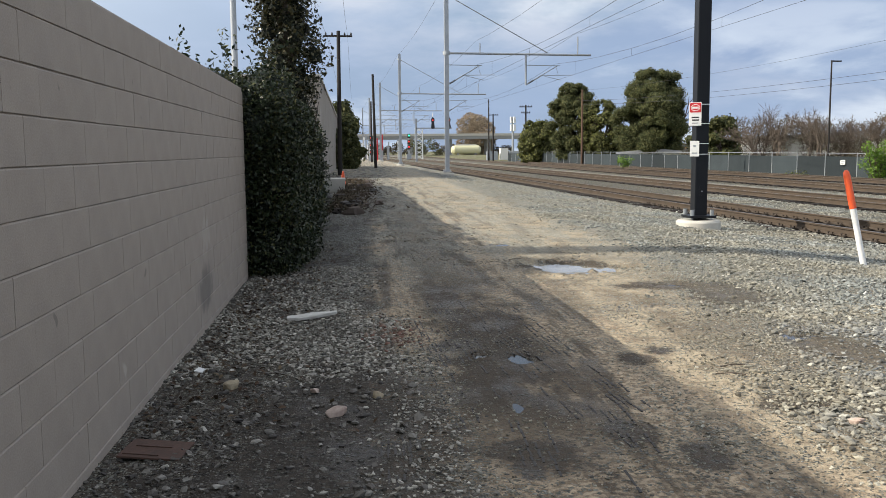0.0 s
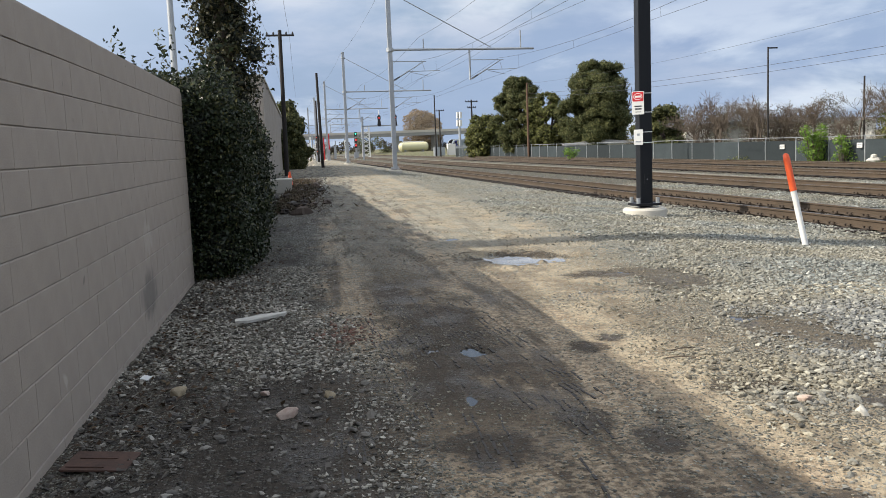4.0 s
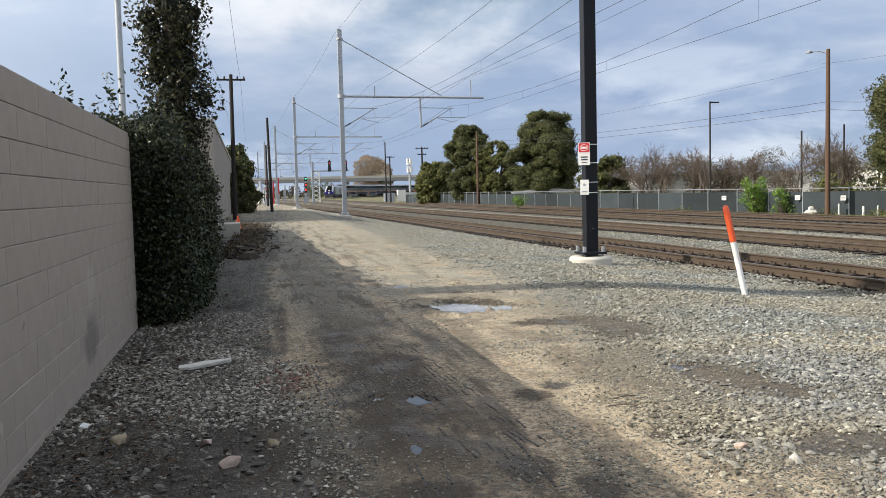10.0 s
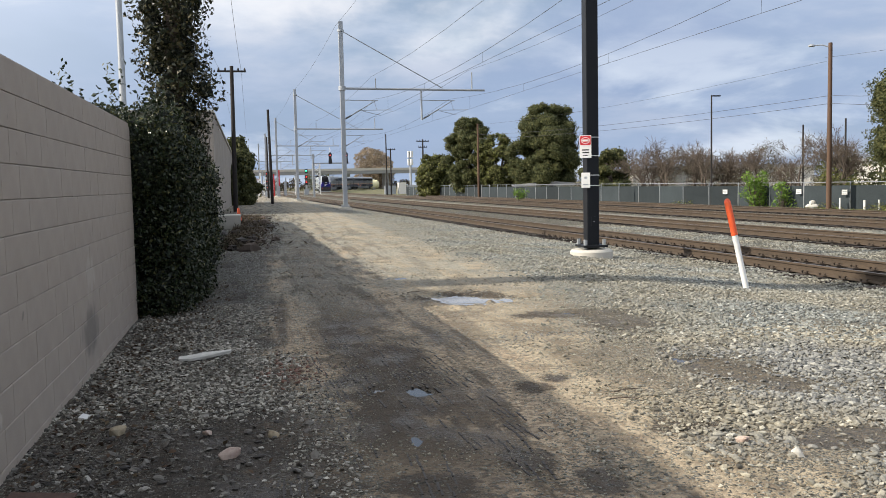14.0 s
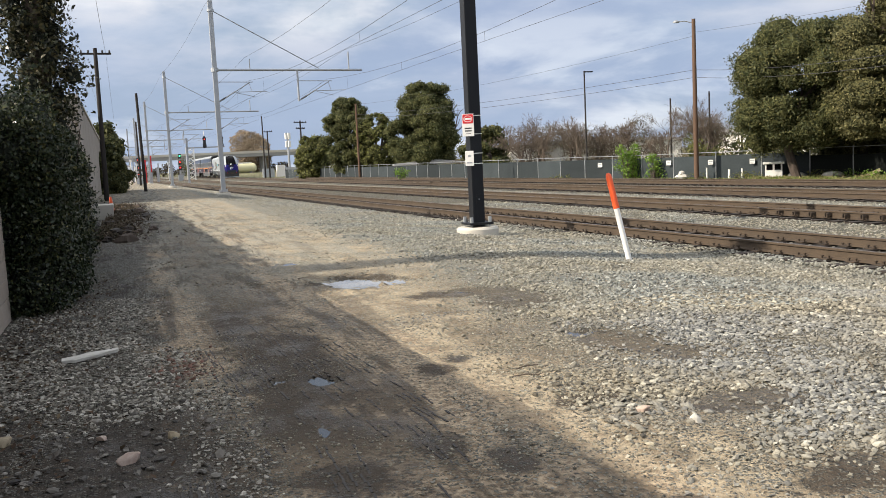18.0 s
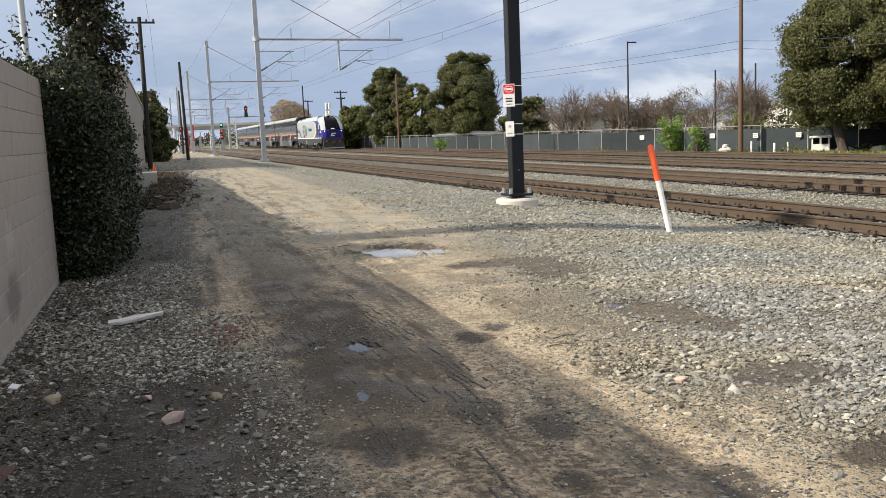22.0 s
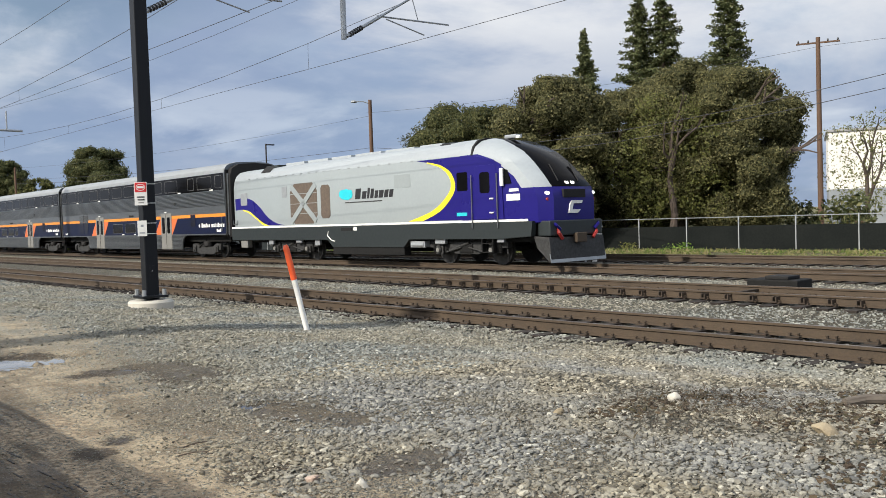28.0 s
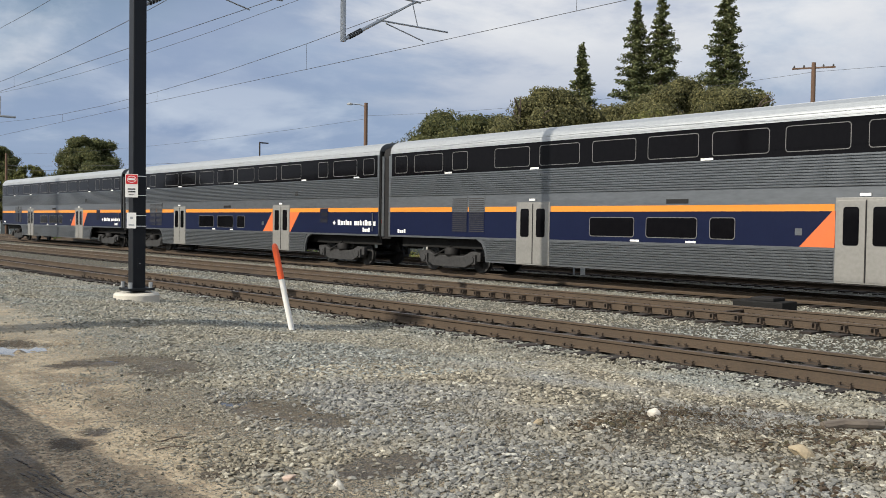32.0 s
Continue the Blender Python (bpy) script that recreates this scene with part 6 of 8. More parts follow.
        yb = swoosh([(20.3, 2.36), (19.9, 2.26), (19.4, 2.0), (18.95, 1.72), (18.7, 1.60)])
        yc = swoosh([(20.3, 2.42), (19.8, 2.30), (19.3, 2.02), (18.8, 1.75), (18.4, 1.60)])
        part("yellow_swoosh", Build().prism([(X(p), z) for p, z in yc] + [(X(p), z) for p, z in reversed(yb)], o(-0.01), o(0.008)), M_LOCOYEL, loco, "yellow swoosh")
        # radiator grille with its crossed braces, and the slit beside it
        cut = lambda a, c, z0, z1, e: [(X(a), z0 + e), (X(a - e), z0), (X(c + e), z0), (X(c), z0 + e), (X(c), z1 - e), (X(c + e), z1), (X(a - e), z1), (X(a), z1 - e)]
        part("grille", Build().prism(cut(16.38, 14.2, 1.64, 3.44, 0.36), o(-0.01), o(0.006)), M_GRILLE, loco, "brown mesh grille")
        for z in (2.1, 2.54, 2.98):
            part("grille_bar", Build().box(X(16.36), X(14.22), o(0.0), o(0.010), z - 0.012, z + 0.012), M_LOCOGREY, loco)
        gb = Build()
        for a, c in (((16.28, 1.74), (14.3, 3.34)), ((16.28, 3.34), (14.3, 1.74))):
            d = Vector((c[0] - a[0], 0, c[1] - a[1])).normalized() * 0.125
            q = Vector((-d.z, 0, d.x))
            gb.prism([(X(a[0]) - q.x, a[1] + q.z), (X(c[0]) - q.x, c[1] + q.z), (X(c[0]) + q.x, c[1] - q.z), (X(a[0]) + q.x, a[1] - q.z)], o(0.0), o(0.03))
        part("cross_brace", gb, M_LOCOGREY, loco, "light grey crossed braces")
        part("grille", Build().prism(cut(13.85, 13.1, 1.85, 3.28, 0.12), o(-0.01), o(0.012)), M_GRILLE, loco, "narrow brown grille")
        part("vent", Build().box(X(17.1), X(16.65), o(-0.01), o(0.012), 2.86, 3.36), M_GALV, loco, "grey louvre")
        part("panel", Build().box(X(20.45), X(19.95), o(-0.01), o(0.014), 2.62, 3.22), M_GALV, loco, "small grey panel over the swoosh", bevel=0.004)
        part("hatch", Build().box(X(9.0), X(8.1), o(-0.01), o(0.006), 2.9, 3.4), M_LOCOGREY, loco)
        part("side_window", Build().prism(round_rect(X(5.0), X(4.38), 2.62, 3.28, 0.06), o(0.0), o(0.01)), M_DARKGLASS, loco, "square dark side window")
        door = part("cab_door", Build().box(X(4.05), X(3.2), o(-0.01), o(0.012), 1.62, 3.45), M_LOCOBLUE, loco, "blue cab door", bevel=0.005)
        part("door_window", Build().prism(round_rect(X(3.86), X(3.45), 2.5, 3.22, 0.1), o(0.0), o(0.02)), M_DARKGLASS, door)
        for hz in (1.8, 2.28):
            part("door_handle", Build().box(X(3.45), X(3.3), o(0.01), o(0.05), hz, hz + 0.05), M_WHITE, door)
        for p in (4.18, 3.08):
            part("grab_rail", Build().tube((X(p), o(0.06), 1.3), (X(p), o(0.06), 3.15), 0.02, n=8), M_STEELCAR, loco, "steel grab rail")
        part("cab_window", Build().prism([(X(2.72), 2.75), (X(2.72), 3.3), (X(2.5), 3.22), (X(2.3), 2.78)], side * 1.47, side * 1.505), M_DARKGLASS, loco)
        part("mirror", Build().box(X(2.85), X(2.66), o(0.03), o(0.09), 2.70, 3.3), M_WHITE, loco, "white folded mirror", bevel=0.02)
        st = Build()
        for z in (0.45, 0.75, 1.1):
            st.box(X(3.85), X(3.4), o(-0.18), o(0.0), z, z + 0.03)
        part("cab_steps", st.box(X(3.87), X(3.83), o(-0.18), o(0.0), 0.45, 1.2).box(X(3.42), X(3.38), o(-0.18), o(0.0), 0.45, 1.2), M_UNDER, loco)
        part("lamp", Build().tube((F(0.40), side * 1.13, 2.40), (F(0.17), side * 1.12, 2.40), 0.06, n=14), M_LAMPON, loco, "lit auxiliary lamp")
        part("lamp_red", Build().tube((F(0.40), side * 1.15, 2.2), (F(0.18), side * 1.14, 2.2), 0.05, n=12), M_REDDISH, loco)
        for p in [5.5 + 0.62 * k for k in range(24)]:
            part("roof_bracket", Build().box(X(p) - 0.07, X(p) + 0.07, side * 1.45, side * 1.512, 3.85, 3.885), M_GALV, loco)
        part("tank_panel", Build().box(X(13.0), X(8.6), o(-0.35), o(-0.02), 0.32, 0.95), M_UNDER, loco, "dark fuel tank")
        part("filler", Build().box(X(12.3), X(11.6), o(0.0), o(0.03), 1.3, 1.42), M_RUBBER, loco)
        part("filler_label", Build().box(X(11.5), X(11.3), o(0.0), o(0.02), 1.3, 1.44), M_WHITE, loco)
        part("tool_box", Build().box(X(20.6), X(20.1), o(-0.3), o(-0.02), 0.55, 0.9), M_DOORSTEEL, loco, "pale box under the sill", bevel=0.03)
        part("air_gear", Build().box(X(8.3), X(7.3), o(-0.4), o(-0.05), 0.62, 0.85).tube((X(8.2), o(-0.1), 0.72), (X(7.4), o(-0.1), 0.72), 0.1, n=10), M_GALV, loco, "pale air gear")
        part("rear_handle", Build().path([(X(21.1), o(0.05), 1.9), (X(21.1), o(0.05), 1.72), (X(20.75), o(0.05), 1.72), (X(20.75), o(0.05), 1.9)], 0.02), M_STEELCAR, loco)
    for p in (18.3, 5.8):
        part("roof_hatch", Build().prism([(-1.38, 4.1), (-1.12, 4.36), (-1.1, 4.39), (-1.36, 4.13)], X(p + 0.7), X(p), "yz"), M_RUBBER, loco, "black roof vent")
        part("roof_hatch", Build().box(X(p + 0.9), X(p), -0.9, 0.9, 4.34, 4.46), M_LOCODARK, loco)
    for p in [6.8 + 1.9 * k for k in range(6)]:
        part("roof_panel", Build().box(X(p + 1.6), X(p), -0.74, 0.74, 4.36, 4.50), M_LOCOWHITE, loco, bevel=0.02)
    part("roof_seam", Build().prism([(-1.51, 3.84), (-1.41, 4.14), (-1.18, 4.37), (-0.75, 4.475), (0.75, 4.475), (1.18, 4.37), (1.41, 4.14), (1.51, 3.84), (1.44, 3.84), (1.36, 4.08), (1.13, 4.28), (0.75, 4.38), (-0.75, 4.38), (-1.13, 4.28), (-1.36, 4.08), (-1.44, 3.84)], X(4.22), X(4.14), "yz"), M_RUBBER, loco)
    part("horn", Build().box(X(3.9), X(3.4), -0.2, 0.1, 4.42, 4.55), M_GALV, loco, "pale roof housing", bevel=0.03)
    part("antenna_dome", Build().lathe([(0.09, 0), (0.085, 0.06), (0.04, 0.10)], (X(3.0), -0.5, 4.36), 14), M_WHITE, loco)
    # nose: lamps, number box, emblem, coupler and plough
    part("headlamp", Build().tube((F(0.45), -0.14, 2.74), (F(0.22), -0.14, 2.72), 0.065, n=12).tube((F(0.45), 0.14, 2.74), (F(0.22), 0.14, 2.72), 0.065, n=12), M_LAMPON, loco, "twin lit headlamps")
    part("number_box", Build().box(X(1.0), X(0.69), -0.55, 0.55, 2.24, 2.52), M_RUBBER, loco, "black lamp panel", bevel=0.02)
    em = Build()
    em.prism([(-0.34, 1.72), (0.1, 1.72), (0.26, 1.84), (-0.16, 1.84), (-0.1, 2.04), (0.32, 2.04), (0.36, 2.14), (-0.16, 2.14), (-0.26, 2.04)], X(0.75), X(0.60), "yz")
    part("nose_emblem", em, M_WHITE, loco, "white angular emblem on the nose")
    for y in (-0.5, 0.5):
        part("wiper", Build().tube((F(0.30), y, 2.80), (F(0.86), y + 0.2, 3.38), 0.02, n=5), M_RUBBER, loco)
    part("buffer_beam", Build().box(X(1.3), X(0.5), -1.3, 1.3, 1.0, 1.5), M_LOCODARK, loco, bevel=0.04)
    part("plough", Build().prism([(X(1.5), 1.0), (X(0.55), 0.95), (X(0.42), 0.62), (X(0.28), 0.14), (X(0.45), 0.12), (X(1.3), 0.6)], -1.36, 1.36), M_BOGIE, loco, "grey steel snow plough", bevel=0.02)
    part("plough_edge", Build().prism([(X(0.42), 0.42), (X(0.26), 0.14), (X(0.29), 0.13), (X(0.46), 0.42)], -1.38, 1.38), M_GALV, loco, "pale scuffed plough edge")
    part("coupler", Build().box(X(0.7), X(0.02), -0.16, 0.16, 0.78, 1.06).box(X(0.2), X(0.0), -0.25, 0.25, 0.76, 1.08), M_RAIL, loco, "rusty coupler", bevel=0.03)
    for y in (-0.95, 0.95):
        part("hose", Build().path([(X(0.55), y, 1.25), (X(0.35), y, 1.1), (X(0.4), y * 0.8, 0.9)], 0.06), M_REDDISH, loco, "red air hose")
        part("jumper", Build().path([(X(0.6), y * 1.15, 1.4), (X(0.4), y * 1.1, 1.34), (X(0.42), y * 0.9, 1.2)], 0.06), M_LOCOBLUE, loco, "blue cable")
    part("rear_diaphragm", Build().box(X(21.75), X(21.4), -0.8, 0.8, 1.3, 3.6), M_RUBBER, loco)
    part("rear_beam", Build().box(X(21.5), X(21.0), -1.3, 1.3, 0.95, 1.5), M_LOCODARK, loco)
    # brand marks stand as plain shapes of their size and colour
    for k, (a, w, h) in enumerate(((11.35, 0.36, 0.42), (10.93, 0.28, 0.30), (10.6, 0.14, 0.42), (10.4, 0.2, 0.38), (10.15, 0.2, 0.3), (9.9, 0.28, 0.3), (9.58, 0.24, 0.3), (9.3, 0.24, 0.3))):
        part("brand_mark", Build().prism([(X(a), 2.58), (X(a) + w, 2.58), (X(a) + w + 0.08, 2.58 + h), (X(a) + 0.08, 2.58 + h)], -1.512, -1.49), M_INK, loco, "slanted black shape")
    part("brand_mark_blot", Build().prism([(X(12.35), 2.72), (X(12.2), 2.62), (X(11.8), 2.56), (X(11.55), 2.66), (X(11.5), 2.8), (X(11.56), 2.96), (X(11.9), 3.02), (X(12.3), 2.98), (X(12.38), 2.85)], -1.512, -1.49), M_CYAN, loco, "cyan blot")
    part("small_print", Build().box(X(12.0), X(9.7), -1.51, -1.49, 2.44, 2.48), M_BOGIE, loco, "thin line of small print")
    part("maker_mark", Build().box(X(5.05), X(4.45), -1.512, -1.49, 1.74, 1.86), M_CYAN, loco, "small cyan bar")
    part("number_bar", Build().box(X(2.6), X(1.95), -1.48, -1.44, 2.2, 2.42).box(X(2.45), X(2.0), -1.48, -1.44, 2.5, 2.6), M_WHITE, loco, "white number bars")
    # pale gear that shows under the sill
    for p, z, w, h, lab in ((15.0, 1.02, 0.24, 0.22, "pale relay box"), (17.45, 0.98, 0.2, 0.26, "pale bracket"), (2.05, 1.0, 0.16, 0.2, "pale bracket"), (5.2, 0.95, 0.28, 0.2, "pale valve"), (13.45, 0.92, 0.18, 0.24, "pale relay box")):
        part("sill_gear", Build().box(LOCO / 2 - p - w, LOCO / 2 - p + w, -1.44, -1.30, z - h, z), M_GALV, loco, lab, bevel=0.02)
    part("sill_hose", Build().path([(LOCO / 2 - 12.4, -1.53, 1.3), (LOCO / 2 - 12.45, -1.55, 1.1), (LOCO / 2 - 12.2, -1.54, 0.92), (LOCO / 2 - 11.95, -1.52, 0.86)], 0.022), M_WHITE, loco, "pale hanging hose")
    for p in (4.0, 15.87):
        loco_bogie(loco, LOCO / 2 - p)
    return loco


# ---- how the train runs ----
CURVE_Y, CURVE_R = 249.0, 247.0
DIR = Vector((-MAIN_SLANT, 1, 0)).normalized()
SIDE = Vector((DIR.y, -DIR.x, 0))


def on_track(d):
    """The place on the main track d metres on from y = 0, and the way of the line there; past CURVE_Y it bends off behind the bridge."""
    p0 = Vector((TRAIN_S, 0, RAIL_Z))
    if d <= CURVE_Y:
        return p0 + DIR * d
    a = min((d - CURVE_Y) / CURVE_R, 1.15)
    over = max(0.0, (d - CURVE_Y) - 1.15 * CURVE_R)
    p = p0 + DIR * CURVE_Y + DIR * (CURVE_R * math.sin(a)) + SIDE * (CURVE_R * (1 - math.cos(a)))
    return p + (DIR * math.cos(a) + SIDE * math.sin(a)) * over


def vehicle_pose(d_mid, gauge):
    a, c = on_track(d_mid - gauge), on_track(d_mid + gauge)
    f = (a - c).normalized()                     # forwards is towards smaller d
    yaw = math.degrees(math.atan2(f.y, f.x))
    mid = (a + c) / 2
    return pose(mid.x, mid.y, mid.z, 0, 0, yaw)


# the train runs at a nearly even pace, a little faster towards the end: where the rear of the locomotive stands along the track
PACE = 15.94
GAIN_T = (0, 20, 22, 24, 25, 26.5, 28.5, 29, 30, 31, 32)
GAIN = (2.0, 2.0, 1.9, 1.3, 0.98, 0.62, 0.17, 0.0, -0.46, -0.93, -1.42)


def rear_at(t):
    return 88.4 - PACE * (t - 25.0) + float(np.interp(t, GAIN_T, GAIN))


# ---- overhead line masts ----
def mast(s_lat, y, material, label, plinth=True, square=0.0, shaft_h=13.6, name="overhead_line_mast", drop=5.95, stay=True, turn=TRACK_TURN):
    """A mast beside the near track, with one long arm over two tracks, its two drops and their hinged brackets."""
    x = s_lat - SLANT * y
    g = ground_z(x, y)
    m = thing(name, label, "catenary mast", pose(x, y, 0, 0, 0, turn), group="masts along the railway")
    if square:
        h = square / 2
        part("shaft", Build().box(-h, h, -h, h, g + 0.2, shaft_h), material, m, bevel=0.02)
    else:
        part("shaft", Build().box(-0.16, 0.16, -0.16, 0.16, g + 0.2, shaft_h), material, m, bevel=0.015)
    part("plinth", Build().lathe([(0.50, g - 0.2), (0.50, g + 0.13), (0.46, g + 0.18), (0.0, g + 0.185)], n=32), M_CONC, m, "round pale concrete footing", flat=False)
    part("base_plate", Build().box(-0.30, 0.30, -0.30, 0.30, g + 0.235, g + 0.29), material, m, bevel=0.008)
    for bx in (-0.23, 0.23):
        for by in (-0.23, 0.23):
            part("anchor_bolt", Build().tube((bx, by, g + 0.2), (bx, by, g + 0.42), 0.022, n=8).tube((bx, by, g + 0.29), (bx, by, g + 0.42), 0.045, n=6), M_GALV, m)
    arm_z, end = 8.75, 10.9
    part("arm", Build().tube((0, 0, arm_z), (end, 0, arm_z - 0.1), 0.085, n=10), M_GALV, m, "long galvanised arm")
    part("collar", Build().tube((0, 0, arm_z - 0.14), (0, 0, arm_z + 0.14), 0.27, n=14), M_GALV, m)
    part("collar", Build().tube((0, 0, shaft_h - 0.75), (0, 0, shaft_h - 0.6), 0.24, n=14), M_GALV, m)
    if stay:
        part("stay", Build().tube((0.1, 0, shaft_h - 0.7), (7.6, 0, arm_z + 0.05), 0.035, n=6), M_GALV, m, "slanting stay rod")
    part("arm_pin", Build().tube((2.5, 0, arm_z), (2.5, 0, arm_z + 0.75), 0.04, n=6), M_GALV, m)
    part("arm_pin", Build().tube((9.9, 0, arm_z), (9.9, 0, arm_z + 1.25), 0.05, n=6), M_GALV, m)
    part("drop", Build().tube((drop, 0, arm_z), (drop, 0, 6.42), 0.075, n=10), M_GALV, m, "hanging drop tube")
    for x0 in (0.15, drop + 0.08):
        br = part("bracket", Build().tube((x0, 0, 6.5), (x0 + 1.2, 0, 7.2), 0.05, n=8).tube((x0 + 1.2, 0, 7.2), (x0 + 2.3, 0, 7.85), 0.032, n=8), M_GALV, m, "hinged bracket tube")
        part("bracket_top", Build().tube((x0, 0, 7.9), (x0 + 2.5, 0, 7.86), 0.028, n=6), M_GALV, br)
        part("register_arm", Build().tube((x0 + 1.0, 0, 7.15), (x0 + 3.5, 0, 7.18), 0.024, n=6), M_GALV, br)
        part("steady_arm", Build().tube((x0 + 1.3, 0, 7.1), (x0 + 2.6, 0, 6.80), 0.018, n=6), M_GALV, br)
        part("hanger", Build().tube((x0 + 2.2, 0, 7.82), (x0 + 2.4, 0, 7.18), 0.014, n=5), M_GALV, br)
        ins = Build()
        for k in range(6):
            a = 0.10 + 0.07 * k
            ins.tube((x0 + a, 0, 6.5 + a * 0.583), (x0 + a + 0.035, 0, 6.5 + (a + 0.035) * 0.583), 0.07, n=10)
        part("insulator", ins, M_BOGIE, br, "ribbed grey insulator")
    return m


def wire(name, pts, r, label):
    solo(name, Build().path(pts, r, 5), M_WIRE, label, "overhead wire", group="overhead wires")


def overhead():
    ys = [-26, 19.9, 66.0, 112.0, 158.0, 204.0, 250.0]
    for s_line in (8.1 + 2.7, 8.1 + 8.4):
        mess, cont, hang = [], [], Build()
        for y0, y1 in zip(ys, ys[1:]):
            for k in range(8):
                y = y0 + (y1 - y0) * k / 8
                sag = 4 * (k / 8) * (1 - k / 8)
                mess.append((s_line - SLANT * y, y, 7.95 - 0.85 * sag))
                cont.append((s_line - SLANT * y, y, 6.72 + 0.03 * sag))
                if k % 2:
                    hang.tube(cont[-1], mess[-1], 0.005, n=4)
        wire("messenger_wire", mess, 0.009, "dark messenger wire over the tracks")
        wire("contact_wire", cont, 0.008, "dark contact wire over the tracks")
        solo("dropper_wires", hang, M_WIRE, "thin hangers between overhead wires", "overhead wire", kind="stuff")
    for s_line, z in ((8.1, 13.3), (10.6, 9.6), (18.0, 10.1)):
        pts = []
        for y0, y1 in zip(ys, ys[1:]):
            for k in range(6):
                y = y0 + (y1 - y0) * k / 6
                pts.append((s_line - SLANT * y, y, z - 0.5 * 4 * (k / 6) * (1 - k / 6)))
        wire("feeder_wire", pts, 0.009, "dark feeder wire between masts")


# ---- poles ----
def utility_pole(x, y, h, r, material, arms, lean=0.0, lamp=None, label="", name="utility_pole"):
    g = ground_z(x, y)
    p = thing(name, label, "utility pole", pose(x, y, 0, 0, lean, 0), group="wooden poles")
    part("post", Build().tube((0, 0, g - 0.3), (0, 0, h), r, r * 0.72, n=12), material, p, flat=False)
    for z, w, turn in arms:
        arm = part("crossarm", Build().box(-w, w, -0.06, 0.06, z - 0.06, z + 0.06), material, p, m=pose(0, 0, 0, 0, 0, turn), bevel=0.01)
        for k in (-0.9, -0.45, 0.45, 0.9):
            part("insulator", Build().lathe([(0.05, z + 0.06), (0.07, z + 0.12), (0.04, z + 0.24)], (w * k, 0, 0), 8), M_BOGIE, arm)
    if lamp:
        z, dx, dy = lamp
        part("lamp_arm", Build().path([(0, 0, z - 0.1), (dx * 0.5, dy * 0.5, z + 0.05), (dx, dy, z + 0.06)], 0.035), M_GALV, p)
        part("lamp_head", Build().lathe([(0.05, 0), (0.2, 0.02), (0.2, 0.09), (0.08, 0.16)], (dx * 1.15, dy * 1.15, z - 0.02), 12), M_GALV, p, "grey lamp head")
    return p


# ---- trees ----
def leafy_tree(name, label, x, y, h, w, seed, material, leaf=0.26, dens=7, trunk_r=0.28, low=0.24, balls=90, squash=0.95, core=True, group="trees along the fence", shape=(1.0, 0.55), clump=(0.06, 0.155)):
    rng = np.random.default_rng(seed)
    g = ground_z(x, y)
    t = thing(name, label, "tree", pose(x, y, g), group=group)
    tr = Build()
    tips = []
    limbs(tr, rng, Vector((0, 0, -0.2)), Vector((rng.normal(0, 0.04), rng.normal(0, 0.04), 1)).normalized(), h * 0.42, trunk_r, 3, 0.42, tips, 8, 3, 0.62)
    part("trunk", tr, M_BARK, t, "rough brown trunk and limbs", flat=False)
    bl = []
    for k in range(balls):
        a = rng.uniform(0, 2 * math.pi)
        zf = low + (0.95 - low) * (k + rng.uniform(0, 1)) / balls
        u = (zf - low) / (1 - low)
        env = max(0.25, math.sin(math.pi * (0.18 + 0.76 * u)) ** 0.75) * (1 + 0.24 * math.sin(3 * a + seed) * math.sin(5 * u + seed))
        rr = w * 0.43 * env * math.sqrt(rng.uniform(0.3, 1))
        s = w * rng.uniform(*clump) * (1.0 if u < 0.8 else 0.75)
        bl.append((rr * math.cos(a), rr * math.sin(a), h * zf - 0.3 * s, s * rng.uniform(0.9, 1.45), s * rng.uniform(0.9, 1.45), s * squash))
    v, f = clumps(rng, bl, dens / (leaf * leaf), leaf, 0.8, 0.15, shape)
    mid = v.reshape(-1, 4, 3).mean(1)
    seen = np.ones(len(mid), bool)
    for q in bl:
        seen &= (((mid - np.array(q[:3])) / (np.array(q[3:]) * 0.86)) ** 2).sum(1) > 1
    v = v.reshape(-1, 4, 3)[seen].reshape(-1, 3)
    f = np.arange(len(v)).reshape(-1, 4)
    put(new("crown", stuff_mesh("crown", v, f, material)), t)
    # the core's darker colour gives the shade behind the outer leaves
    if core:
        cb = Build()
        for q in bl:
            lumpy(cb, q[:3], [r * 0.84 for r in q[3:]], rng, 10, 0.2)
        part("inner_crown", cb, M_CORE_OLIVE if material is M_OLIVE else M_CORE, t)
    return t


